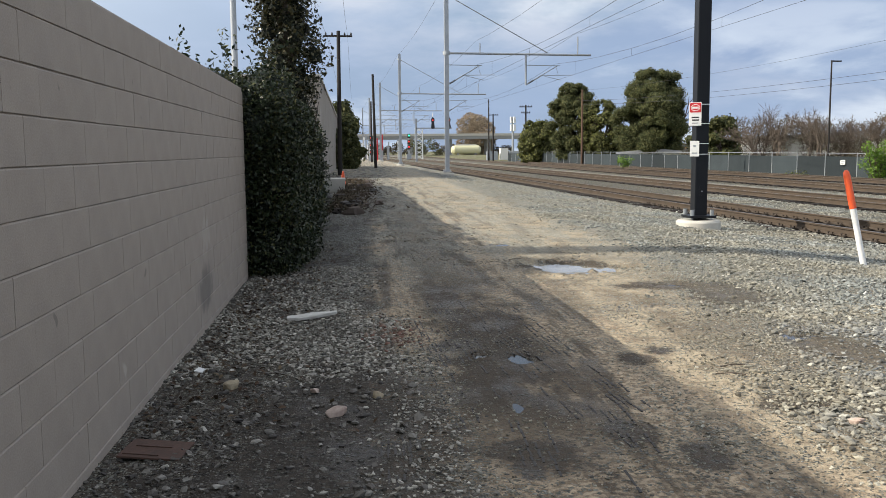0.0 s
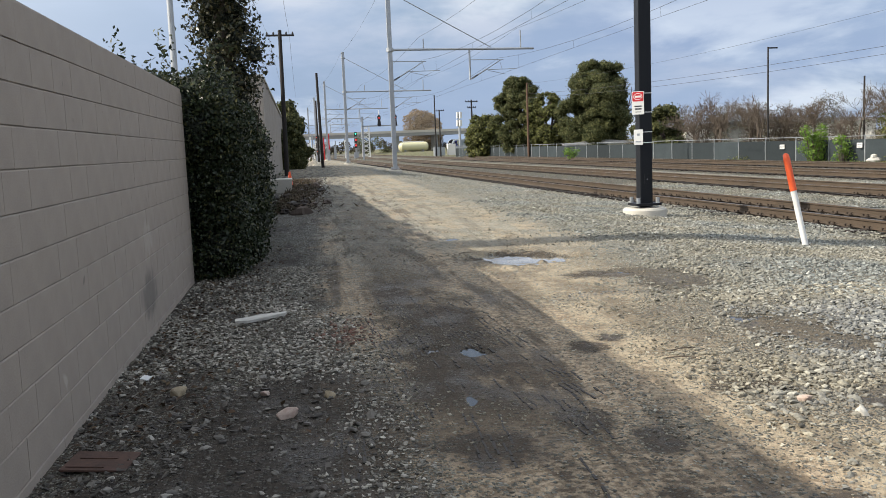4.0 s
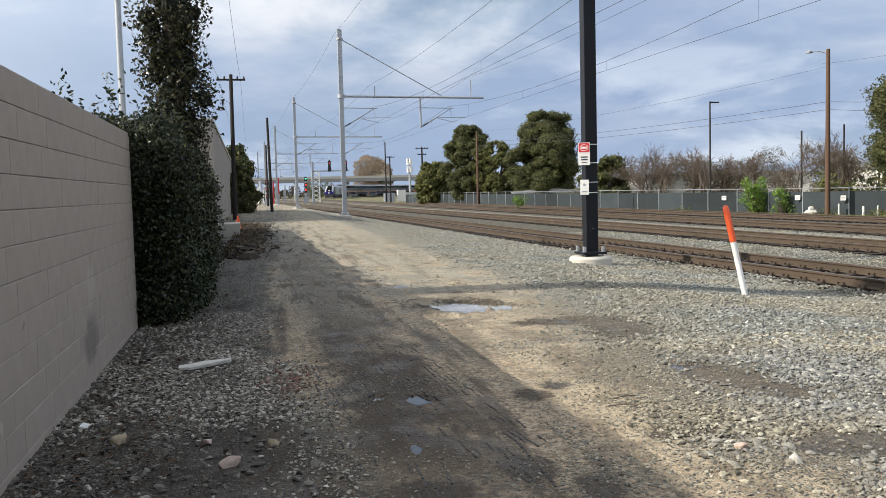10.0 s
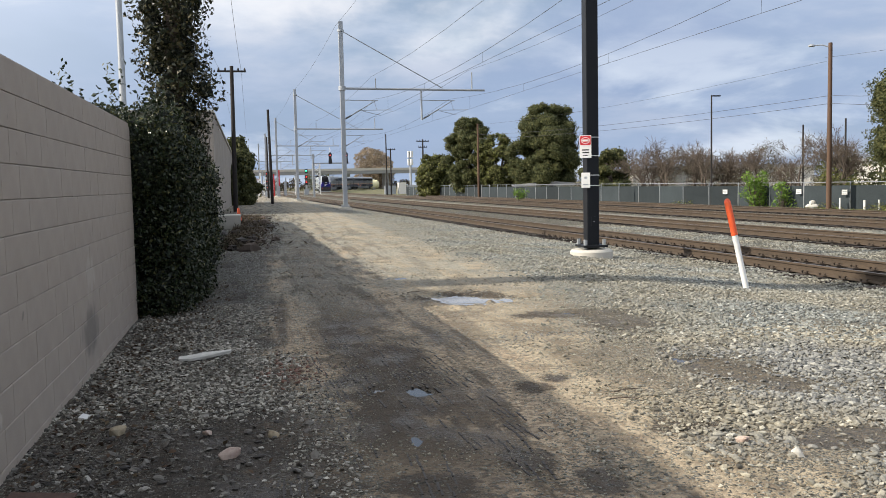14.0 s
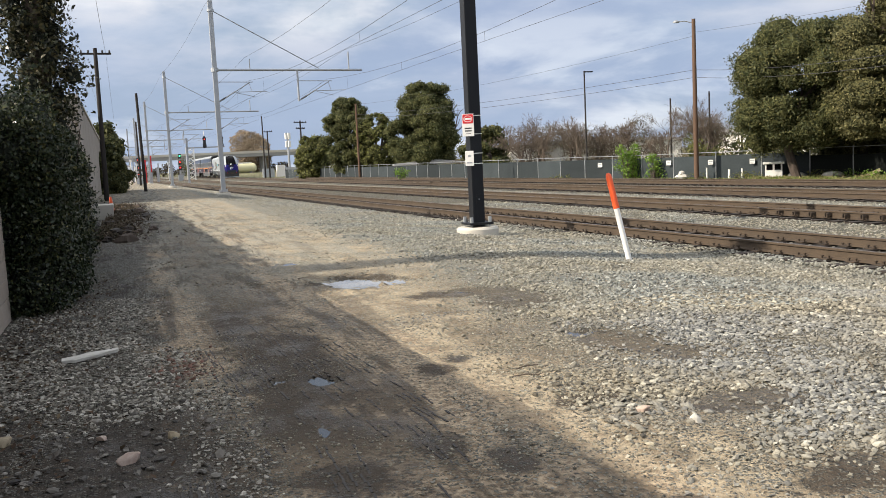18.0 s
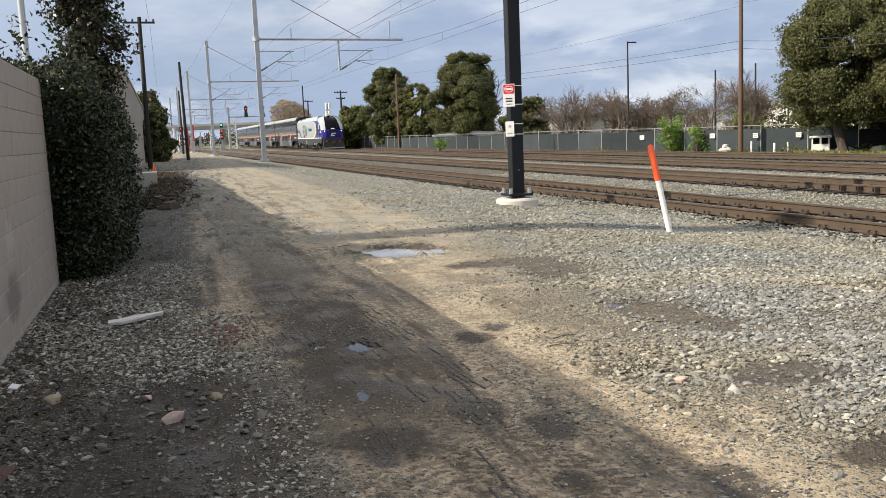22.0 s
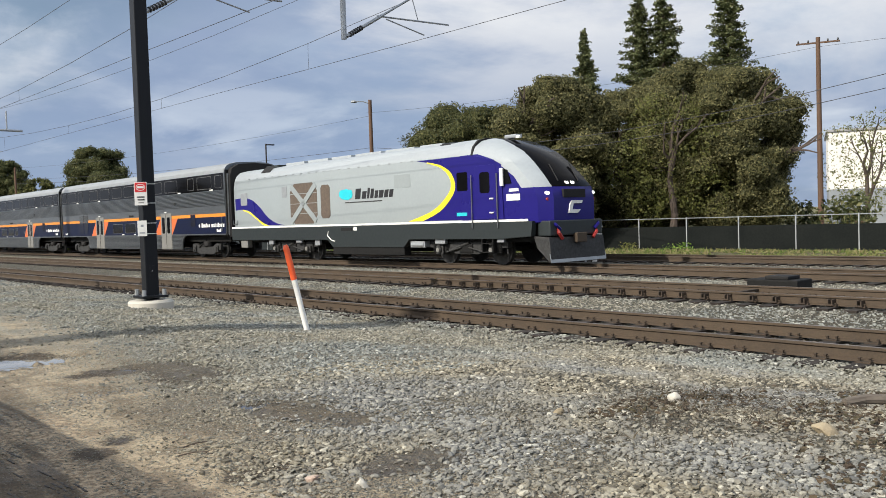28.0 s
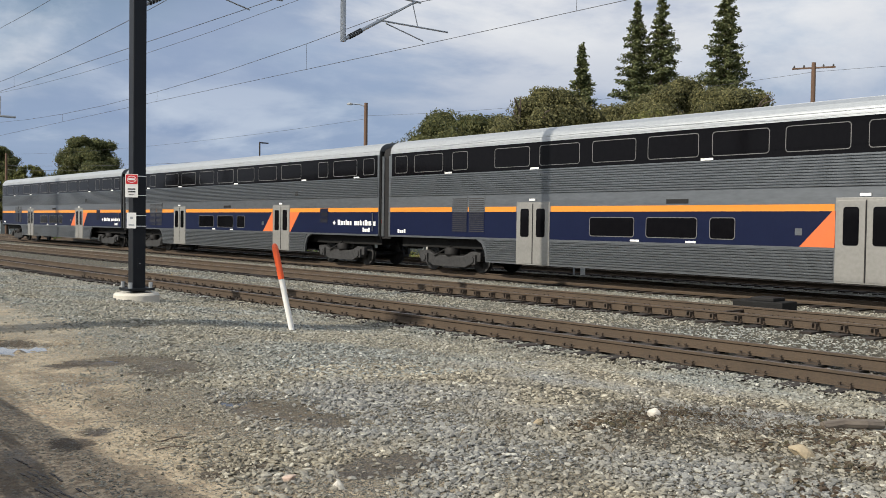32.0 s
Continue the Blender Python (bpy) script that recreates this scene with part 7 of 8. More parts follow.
def redwood(x, y, h, w, seed):
    rng = np.random.default_rng(seed)
    t = thing("redwood_tree", "tall narrow dark green conifer behind other trees", "tree", pose(x, y, -0.3), group="conifers behind the fence")
    part("trunk", Build().tube((0, 0, 0), (0, 0, h), 0.4, 0.04, n=8), M_BARK, t)
    cs, ns, br = [], [], Build()
    for k in range(380):
        zf = 0.22 + 0.78 * k / 380
        ln = w * 0.5 * (1.01 - zf) ** 0.95 * 1.12 * rng.uniform(0.3, 1.0) + 0.06
        a = rng.uniform(0, 2 * math.pi)
        d = np.array([math.cos(a), math.sin(a), rng.uniform(-0.2, 0.2)])
        base = np.array([0, 0, h * zf])
        br.tube(base, base + d * ln * 0.9, 0.03, 0.01, n=3, caps=False)
        m = int(46 * ln) + 12
        q = rng.uniform(0.15, 1.05, (m, 1))
        cs.append(base + d * ln * q + rng.normal(0, 0.17, (m, 3)) * (1.2 - 0.5 * q) * (1.15 - 0.6 * zf))
        ns.append(np.tile([0, 0, 1.0], (m, 1)))
    v, f = leaf_cloud(rng, np.concatenate(cs), np.concatenate(ns), 0.27, 0.6, (1.0, 0.5))
    put(new("crown", stuff_mesh("crown", v, f, M_PINE)), t)
    part("branch_work", br, M_BARK, t)
    return t


def bare_tree(x, y, h, seed, r=0.16, material=None):
    rng = np.random.default_rng(seed)
    t = thing("bare_tree", "leafless brown winter tree behind the screened fence", "tree", pose(x, y, -0.3), group="bare trees")
    b = Build()
    limbs(b, rng, Vector((0, 0, 0)), Vector((0, 0, 1)), h * 0.27, r, 6, 0.42, None, 5, 3, 0.76)
    part("branch_work", b, material or M_TWIG, t)
    return t


def bush(name, label, x, y, balls, material, leaf, dens, seed, z=None):
    rng = np.random.default_rng(seed)
    t = thing(name, label, "bush", pose(x, y, ground_z(x, y) if z is None else z), group="bushes")
    v, f = clumps(rng, balls, dens, leaf, 0.7, 0.4)
    put(new("leaves", stuff_mesh("leaves", v, f, material)), t)
    st = Build()
    for q in balls:
        st.tube((q[0] * 0.4, q[1] * 0.4, 0), (q[0], q[1], q[2]), 0.03, 0.01, n=4)
    part("stem_tangle", st, M_TWIG, t)
    return t


# ---- the place ----
block_wall()
track("track_near", TRACKS["near"], -14, 330, 46, 30, "rusty near railway track on dark ties")
track("track_second", TRACKS["second"], -14, 330, 36, 24, "second railway track with braced switch rail", braces=True)
track("track_main", TRACKS["main"], -30, 249, 34, 0, "main railway track that carries the passenger train", slant=MAIN_SLANT)
track("track_far", TRACKS["far"], -30, 135, 30, 0, "rusty far railway track beside weeds")

# far end of the main line, bending off under the bridge
bend = thing("track_curve", "far curve of rusty railway track", "railway track", group="railway tracks")
for side in (-0.755, 0.755):
    b = Build()
    for k in range(40):
        a0, a1 = 1.15 * k / 40, 1.15 * (k + 1) / 40
        c = Vector((TRAIN_S, 0, 0)) + DIR * CURVE_Y + SIDE * CURVE_R
        q = [c - SIDE * (CURVE_R - side) * math.cos(a) + DIR * (CURVE_R - side) * math.sin(a) for a in (a0, a1)]
        b.tube((q[0].x, q[0].y, RAIL_Z - 0.06), (q[1].x, q[1].y, RAIL_Z - 0.06), 0.07, n=4)
    part("rail", b, M_RAIL, bend)

pole_mast = mast(8.33, 19.75, M_POLE, "tall black square steel mast on round concrete footing", square=0.295, shaft_h=15.2, drop=5.45, stay=False, turn=-0.6)
for y, lab in ((66.0, "grey galvanised mast with long arm over the tracks"), (112.0, "grey galvanised mast with long arm over the tracks"), (158.0, "distant galvanised mast with arm"), (204.0, "distant galvanised mast with arm"), (250.0, "distant galvanised mast with arm")):
    mast(8.45, y, M_GALV, lab)
overhead()

# orange and white marker post, leaning
mk = thing("marker_post", "leaning white plastic marker post with orange top", "marker post", pose(7.60, 12.88, -0.14) @ pose(0, 0, 0, -5.5, -10.5, 0))
part("tube", Build().lathe([(0.047, -0.15), (0.047, 0.86)], n=20), M_WHITE, mk, flat=False)
part("sleeve", Build().lathe([(0.053, 0.85), (0.052, 1.36), (0.045, 1.42), (0.02, 1.45)], n=20), M_ORANGE, mk, "orange sleeve with rounded end", flat=False)

# poles on both sides
utility_pole(-1.75, 62, 9.8, 0.17, M_WOODDARK, [(9.45, 0.95, 0)], label="dark wooden utility pole with one crossarm", lean=0.4)
utility_pole(1.0, 86.9, 9.0, 0.16, M_WOODDARK, [], label="plain dark wooden pole", lean=-1.0)
utility_pole(0.95, 132, 8.9, 0.16, M_WOODDARK, [], label="plain dark wooden pole")
utility_pole(32.25, 46.0, 9.2, 0.155, M_WOOD, [], lamp=(9.05, -0.75, 0.45), label="brown wooden pole with street lamp arm", name="lamp_pole")
utility_pole(25.8, 104.7, 8.7, 0.15, M_WOOD, [], label="brown wooden pole before trees")
utility_pole(24.3, 133.9, 8.4, 0.16, M_WOODDARK, [(8.1, 1.0, 10), (7.2, 0.7, 10)], label="dark wooden pole with two crossarms")
utility_pole(22.6, 156.7, 8.0, 0.15, M_WOODDARK, [(7.8, 0.9, 10)], label="dark wooden pole with crossarm")
utility_pole(22.0, 158.0, 10.6, 0.14, M_WOODDARK, [], label="plain dark wooden pole")
utility_pole(63.9, 33.2, 14.1, 0.22, M_WOOD, [(13.7, 1.5, 118)], label="brown wooden power pole with crossarms")

solo("flood_lamp_pole", Build().tube((0, 0, -0.4), (0, 0, 7.2), 0.07, 0.05, n=8).box(0, 0.65, -0.06, 0.06, 7.1, 7.18), M_WOODDARK, "slim dark lamp post with flat head", "lamp post", m=pose(30.0, 55.57, 0))
solo("white_pole", Build().tube((0, 0, 0), (0, 0, 13), 0.11, 0.09, n=14), M_GALV, "pale grey round pole behind the block wall", "pole", m=pose(-4.2, 30, 0), flat=False)

# signal cabinet between the tracks
cab = thing("signal_cabinet", "white metal equipment box on a post", "cabinet", pose(25.65, 22.2, -0.2, 0, 0, -40))
part("box", Build().box(-0.27, 0.27, -0.2, 0.2, 0.68, 1.32), M_WHITE, cab, bevel=0.02)
part("lid", Build().box(-0.29, 0.29, -0.22, 0.22, 1.30, 1.35), M_WHITE, cab, bevel=0.01)
part("post", Build().box(-0.08, 0.08, -0.06, 0.06, 0, 0.7), M_WHITE, cab)
part("stake", Build().box(-0.37, -0.31, -0.03, 0.03, 0, 1.3), M_GALV, cab)

# fence with dark screen cloth
def fence(pts, h=1.62):
    f = thing("screened_fence", "chain-link fence with dark screen cloth and steel posts", "fence")
    for (xa, ya), (xb, yb) in zip(pts, pts[1:]):
        ln = math.hypot(xb - xa, yb - ya)
        k = max(1, round(ln / 3.0))
        for i in range(k):
            p, q = [Vector((xa + (xb - xa) * j / k, ya + (yb - ya) * j / k, 0)) for j in (i, i + 1)]
            gp, gq = ground_z(p.x, p.y), ground_z(q.x, q.y)
            d = (q - p).normalized()
            nrm = Vector((d.y, -d.x, 0)) * 0.01
            top = h - 0.20 if p.y > 41.5 else h - 0.42
            part("screen_panel", Build().add([p + nrm + Vector((0, 0, gp + 0.04)), q + nrm + Vector((0, 0, gq + 0.04)), q + nrm + Vector((0, 0, gq + top)), p + nrm + Vector((0, 0, gp + top)), p - nrm + Vector((0, 0, gp + 0.04)), q - nrm + Vector((0, 0, gq + 0.04)), q - nrm + Vector((0, 0, gq + top)), p - nrm + Vector((0, 0, gp + top))], [(0, 1, 2, 3), (7, 6, 5, 4), (3, 2, 6, 7), (0, 4, 5, 1), (0, 3, 7, 4), (1, 5, 6, 2)]), M_FENCE if p.y > 41.5 else M_FENCEDARK, f)
            part("post", Build().tube((p.x, p.y, gp - 0.2), (p.x, p.y, gp + h + 0.05), 0.035, n=6), M_GALV, f)
            part("top_rail", Build().tube((p.x, p.y, gp + h), (q.x, q.y, gq + h), 0.022, n=5), M_GALV, f)


fence([(24.2, 150), (25.6, 110), (28.2, 75), (29.9, 55.7), (32.3, 48.5), (36.6, 41.3), (37.9, 29.7), (39.5, 10), (40.5, -12)])

# trees over the fence
DARK, OLIVE = "dense dark evergreen tree by the far fence", "tall broad olive evergreen tree along the fence"
leafy_tree("evergreen_tree", DARK, 26.7, 113, 10.8, 6.6, 11, M_FARLEAF, leaf=0.2, balls=190, low=0.1, clump=(0.06, 0.115))
leafy_tree("evergreen_tree", DARK, 33.4, 101.5, 11.6, 8.6, 12, M_FARLEAF, leaf=0.2, balls=200, low=0.1, clump=(0.055, 0.11))
leafy_tree("evergreen_tree", "pale green tree by the far fence", 29.0, 108, 8.4, 5.2, 14, M_LIGHTLEAF, leaf=0.24, balls=120, low=0.1, clump=(0.06, 0.12))
leafy_tree("evergreen_tree", "small pale green tree by the far fence", 24.6, 127, 6.3, 5.5, 13, M_LIGHTLEAF, leaf=0.36, low=0.1)
leafy_tree("evergreen_tree", "low dark round tree behind the fence", 31.8, 78.0, 5.0, 5.0, 15, M_EUC, leaf=0.28, low=0.08, balls=50)
leafy_tree("evergreen_tree", "tall broad evergreen tree with dark crown before the fence", 34.6, 40.0, 8.9, 7.2, 21, M_EUC, leaf=0.13, dens=7, balls=80, low=0.27, trunk_r=0.27)
for x, y, h, w, sd in ((39.8, 40.6, 9.3, 6.6, 22), (36.0, 34.1, 9.7, 7.0, 23), (42.2, 34.2, 9.6, 6.8, 24), (43.8, 31.4, 11.0, 7.6, 25), (44.4, 27.9, 10.2, 7.2, 26)):
    leafy_tree("evergreen_tree", OLIVE, x, y, h, w, sd, M_OLIVE, leaf=0.13, dens=6.5, balls=75, low=0.26 if sd == 23 else 0.16, trunk_r=0.34)
leafy_tree("pale_eucalyptus", "pale-barked tree with sparse olive leaves and bare limbs", 40.2, 29.4, 8.6, 6.4, 27, M_LIGHTLEAF, leaf=0.12, dens=2.4, balls=70, low=0.25, core=False, trunk_r=0.24)
for x, y, h, w, sd in ((58.7, 51.4, 17.6, 8.0, 31), (61.6, 47.8, 21.2, 10.5, 32), (62.9, 46.2, 22.0, 10.5, 33), (65.8, 41.9, 22.6, 12.0, 34)):
    redwood(x, y, h, w, sd)
rngb = np.random.default_rng(9)
for k in range(24):
    u = k / 23
    bare_tree(30.5 + 17 * u + rngb.uniform(-0.8, 0.8), 70 - 16 * u + rngb.uniform(-3, 3), rngb.uniform(4.3, 5.7), 40 + k, 0.13)
leafy_tree("bare_willow", "wide rusty brown leafless tree beyond the bridge", 53.5, 432, 19.8, 19.5, 61, M_WILLOW, leaf=0.7, dens=26, low=0.05, balls=130, core=False, group="bare trees", shape=(1.0, 0.3))

# brown thicket that closes the view behind the bare trees
rngt = np.random.default_rng(19)
tb = [(33 + 25 * k / 60 + rngt.uniform(-1, 1), 86 - 22 * k / 60 + rngt.uniform(-2, 2), rngt.uniform(0.3, 3.6), rngt.uniform(0.9, 1.7), rngt.uniform(0.9, 1.7), rngt.uniform(0.8, 1.6)) for k in range(61)]
tv, tf = clumps(rngt, tb, 130, 0.42, 1.0, 0.6, (1.0, 0.09))
tagged(new("thicket", stuff_mesh("thicket", tv, tf, M_THICKET)), "tangled brown winter brush behind the fence", "brush", kind="stuff")
gb2 = [(45 + 20 * k / 14 + rngt.uniform(-1, 1), 62 - 40 * k / 14, rngt.uniform(0.4, 3.0), 2.2, 2.2, 1.8) for k in range(9)]
# low clumps added as a mass of shade under the crowns
gb2 += [(41.5 + 5.5 * k / 40 + rngt.uniform(-0.8, 1.6), 46 - 24 * k / 40, rngt.uniform(0.1, 1.9), rngt.uniform(0.7, 1.2), rngt.uniform(0.7, 1.2), rngt.uniform(0.6, 1.0)) for k in range(41)]
gv, gf = clumps(rngt, gb2, 60, 0.3, 0.9, 0.4)
tagged(new("dark_undergrowth", stuff_mesh("dark_undergrowth", gv, gf, M_EUC)), "shaded dark undergrowth below tall trees", "brush", kind="stuff")

# vines and bushes on the fence
def vine_balls(w, h, n, r):
    return [(rngt.uniform(-w, w), rngt.uniform(-0.3, 0.3), r * 0.6 + (h - r) * (k + 0.5) / n * rngt.uniform(0.6, 1), r * rngt.uniform(0.7, 1.2), r * 0.8, r * rngt.uniform(0.7, 1.2)) for k in range(n)]


bush("fence_vine", "bright green vine climbing over the fence", 30.8, 51.3, vine_balls(0.75, 2.75, 34, 0.34), M_BUSH, 0.15, 170, 81)
bush("fence_vine", "small bright green vine on the fence", 31.5, 49.4, vine_balls(0.5, 1.95, 20, 0.27), M_BUSH, 0.14, 190, 82)
bush("fence_vine", "bright green shrub at the fence foot", 24.9, 84.0, vine_balls(0.5, 1.5, 12, 0.35), M_BUSH, 0.16, 120, 83)
bush("yellow_shrub", "yellow-green shrub behind the fence", 34.6, 48.4, vine_balls(1.2, 2.9, 18, 0.5), M_LIGHTLEAF, 0.17, 110, 84)
bush("pale_shrub", "pale shrub under the dark tree", 38.9, 47.6, vine_balls(1.3, 2.6, 16, 0.5), M_LIGHTLEAF, 0.18, 60, 87)
for k, (x, y) in enumerate(((29.0, 58.0), (34.2, 43.8), (36.5, 36.1), (36.3, 37.9), (37.3, 26.7), (36.9, 29.5), (33.0, 46.8), (35.9, 40.0))):
    bush("weeds", "low green weeds at the fence foot", x, y, [(rngt.uniform(-0.7, 0.7), rngt.uniform(-0.6, 0.6), 0.16, 0.32, 0.32, 0.26) for _ in range(7)], M_BUSH if k in (2, 3, 4) else M_LIGHTLEAF, 0.1, 120, 90 + k)
rngw = np.random.default_rng(44)
wx, wy = rngw.uniform(30.6, 37.5, 26000), rngw.uniform(14, 100, 26000) ** 1.0
ws = wx + SLANT * wy
keepw = (ws > 30.6) & (ws < 38.4) & (np.array([noise.noise((a * 0.5, b * 0.3, 2.0)) for a, b in zip(wx, wy)]) > -0.12)
wx, wy = wx[keepw], wy[keepw]
wz = np.array([ground_z(a, b) for a, b in zip(wx, wy)])
gvv, gff = leaf_cloud(rngw, np.stack([wx, wy, wz + 0.07], 1), np.stack([rngw.normal(0, 1, len(wx)), rngw.normal(0, 1, len(wx)), np.zeros(len(wx))], 1), 0.24, 0.25, (1.0, 0.22))
tagged(new("verge_weeds", stuff_mesh("verge_weeds", gvv, gff, M_WEED)), "dry and green weeds along the far verge", "weeds", kind="stuff")

# small things along the fence
kiosk = thing("guard_kiosk", "small white kiosk with dark windows by the fence", "kiosk", pose(35.05, 42.5, -0.42, 0, 0, -40) @ Matrix.Scale(0.86, 4))
part("wall", Build().box(-0.55, 0.55, -0.4, 0.4, 0, 0.55).box(-0.55, -0.45, -0.4, -0.3, 0.5, 0.95).box(0.45, 0.55, -0.4, -0.3, 0.5, 0.95).box(-0.55, -0.45, 0.3, 0.4, 0.5, 0.95).box(0.45, 0.55, 0.3, 0.4, 0.5, 0.95).box(-0.06, 0.06, -0.4, -0.3, 0.5, 0.95), M_WHITE, kiosk)
part("roof", Build().box(-0.68, 0.68, -0.5, 0.5, 0.95, 1.08), M_WHITE, kiosk, bevel=0.03)
part("glazing", Build().box(-0.5, 0.5, -0.35, 0.35, 0.55, 0.95), M_DARKGLASS, kiosk)
for x, y, h, r, lab in ((33.13, 46.2, 0.66, 0.05, "white pipe standing by the fence"), (33.86, 45.0, 0.52, 0.07, "white pipe standing by the fence"), (34.25, 44.3, 0.55, 0.05, "white pipe standing by the fence")):
    solo("standpipe", Build().tube((0, 0, -0.4), (0, 0, h - 0.36), r, n=10), M_WHITE, lab, "pipe", m=pose(x, y, 0), group="pipes by the fence", flat=False)
sb = Build()
lumpy(sb, (0, 0, 0.15), (0.42, 0.3, 0.2), np.random.default_rng(2), 9, 0.3)
lumpy(sb, (-0.05, 0, 0.33), (0.22, 0.2, 0.2), np.random.default_rng(3), 8, 0.3)
solo("covered_heap", sb, M_DIRTYWHITE, "white sheet over a low heap by the fence", "heap", m=pose(32.25, 47.5, -0.36))
for x, y, w in ((36.2, 39.2, 0.7), (35.6, 41.2, 0.5)):
    mb = Build()
    lumpy(mb, (0, 0, 0.05), (w, 0.5, 0.24), np.random.default_rng(int(x * 10)), 9, 0.25)
    solo("dirt_heap", mb, M_CONC, "low heap of pale dirt by the fence", "heap", m=pose(x, y, -0.36), group="heaps by the fence")
for x, y, tilt, mt in ((36.85, 33.1, 48, M_DIRTYWHITE), (36.5, 37.1, 65, M_TANROCK)):
    solo("leaning_board", Build().box(-0.08, 0.08, -0.05, 0.05, 0, 0.75, pose(0, 0, 0, 0, tilt, 0)), mt, "board leaning in the weeds", "board", m=pose(x, y, -0.36, 0, 0, -50), group="boards in the weeds")
for (x, y), z in (((30.25, 54.2), 0.5), ((32.05, 48.65), 0.5), ((33.42, 46.2), 0.45), ((34.75, 44.0), 0.42)):
    sg = thing("fence_sign", "small white sign on the fence", "sign", pose(x, y, z, 0, 0, -42), group="signs on the fence")
    part("panel", Build().box(-0.15, 0.15, -0.01, 0.01, 0.03, 0.32), M_WHITE, sg)
    part("print", Build().box(-0.12, 0.12, -0.014, -0.008, 0.20, 0.24).box(-0.12, 0.08, -0.014, -0.008, 0.10, 0.13), M_GALV, sg)

# buildings behind
def shed(name, label, x, y, turn, w, d, h, wall, ribs=0.9):
    b = thing(name, label, "building", pose(x, y, -0.4, 0, 0, turn), group="buildings")
    part("wall", Build().box(-w / 2, w / 2, 0, d, 0, h), wall, b)
    part("roof", Build().prism([(-w / 2 - 0.3, h), (w / 2 + 0.3, h), (w / 2 + 0.3, h + 0.18), (0, h + 0.55), (-w / 2 - 0.3, h + 0.18)], -0.3, d + 0.3), M_ROOFGREY, b)
    k = int(w / ribs)
    for i in range(k):
        part("rib", Build().box(-0.04, 0.04, -0.05, 0.01, 0.1, h - 0.1), wall, b, m=pose(-w / 2 + (i + 0.5) * w / k, 0, 0))
    return b


shed("white_shed", "long white ribbed shed behind bare trees", 45, 81, -12, 18, 10, 2.9, M_WHITEBLD)
shed("white_shed", "white ribbed shed behind dark trees", 33, 99, -14, 8, 6, 1.5, M_WHITEBLD)
shed("white_shed", "low white shed behind tall trees", 58, 62, -40, 20, 9, 3.2, M_WHITEBLD)
wb = thing("warehouse", "white warehouse with grey lower wall", "building", pose(91.8, 46.8, -0.4, 0, 0, -62), group="buildings")
part("lower_wall", Build().box(0, 44, -0.06, 14, 0, 3.7), M_GREYWALL, wb)
part("upper_wall", Build().box(0, 44, 0, 14, 3.7, 9.8), M_WHITEBLD, wb)
part("roof", Build().box(-0.2, 44.2, -0.2, 14.2, 9.8, 10.0), M_ROOFGREY, wb)
for k in range(8):
    part("dock_door", Build().box(-0.9, 0.9, -0.14, 0.0, 0, 1.5), M_WOOD, wb, "brown dock door", m=pose(2.5 + 4.2 * k, 0, 0))
leafy_tree("warehouse_tree", "thin olive tree in front of the warehouse", 79, 37.0, 10.6, 6.6, 85, M_LIGHTLEAF, leaf=0.22, dens=1.6, balls=80, low=0.2, core=False, group="trees by the warehouse")

# hedge and ivy-grown tree at the end of the wall
rngh = np.random.default_rng(5)
hb = [(-1.75 + rngh.uniform(-0.75, 0.55), 12.0 + 9.0 * k / 60, rngh.uniform(0.4, 2.25 if k < 18 else 1.7), rngh.uniform(0.35, 0.55), rngh.uniform(0.35, 0.55), rngh.uniform(0.35, 0.55)) for k in range(61)]
hb += [(-1.32, 12.05 + 0.12 * j, 0.35 + 0.42 * j, 0.42, 0.45, 0.42) for j in range(6)]
hb += [(-1.22, 12.9 + 1.1 * j, 0.3 + 0.5 * i, 0.42, 0.5, 0.42) for j in range(7) for i in range(4)]
near_end = [(-1.2 - 0.3 * (k % 4) + rngh.uniform(-0.1, 0.1), 11.85 + rngh.uniform(-0.05, 0.15), 0.25 + 0.36 * (k // 4), 0.3, 0.3, 0.3) for k in range(28)]
near_end += [(-1.15 + rngh.uniform(-0.1, 0.12), 12.0 + 0.3 * j, 0.15 + 0.33 * i + rngh.uniform(-0.1, 0.1), 0.32, 0.32, 0.3) for j in range(12) for i in range(7)]
for k in range(34):
    bx = rngh.uniform(-2.6, -1.25)
    hb.append((bx, rngh.uniform(12.0, 14.6), min(2.4, 1.85 + (-1.2 - bx) * 0.67) + rngh.uniform(-0.08, 0.12), 0.34, 0.36, 0.33))
hv, hf = clumps(rngh, hb, 800, 0.066, 0.9, 0.3)
ev, ef = clumps(rngh, near_end, 2300, 0.05, 0.9, 0.25)
hv, hf = np.concatenate([hv, ev]), np.concatenate([hf, ef + len(hv)])
spr_c, spr_n = [], []
for k in range(30):
    bx, by = rngh.uniform(-2.6, -1.2), rngh.uniform(12.0, 13.6)
    ln, lean = rngh.uniform(0.25, 0.75), rngh.normal(0, 0.2, 2)
    for j in range(14):
        q = j / 13
        spr_c.append((bx + lean[0] * q + rngh.normal(0, 0.03), by + lean[1] * q, 2.55 + ln * q + rngh.normal(0, 0.02)))
        spr_n.append(rngh.normal(0, 1, 3))
sv, sf = leaf_cloud(rngh, np.array(spr_c), np.array(spr_n), 0.075, 0.5)
hedge = thing("hedge", "tall dark green hedge at the end of the wall", "hedge")
put(new("leaves", stuff_mesh("leaves", np.concatenate([hv, sv]), np.concatenate([hf, sf + len(hv)]), M_HEDGE)), hedge)
# dark lumps stand for the shade between the hedge leaves
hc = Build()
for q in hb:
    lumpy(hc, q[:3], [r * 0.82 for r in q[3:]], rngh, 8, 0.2)
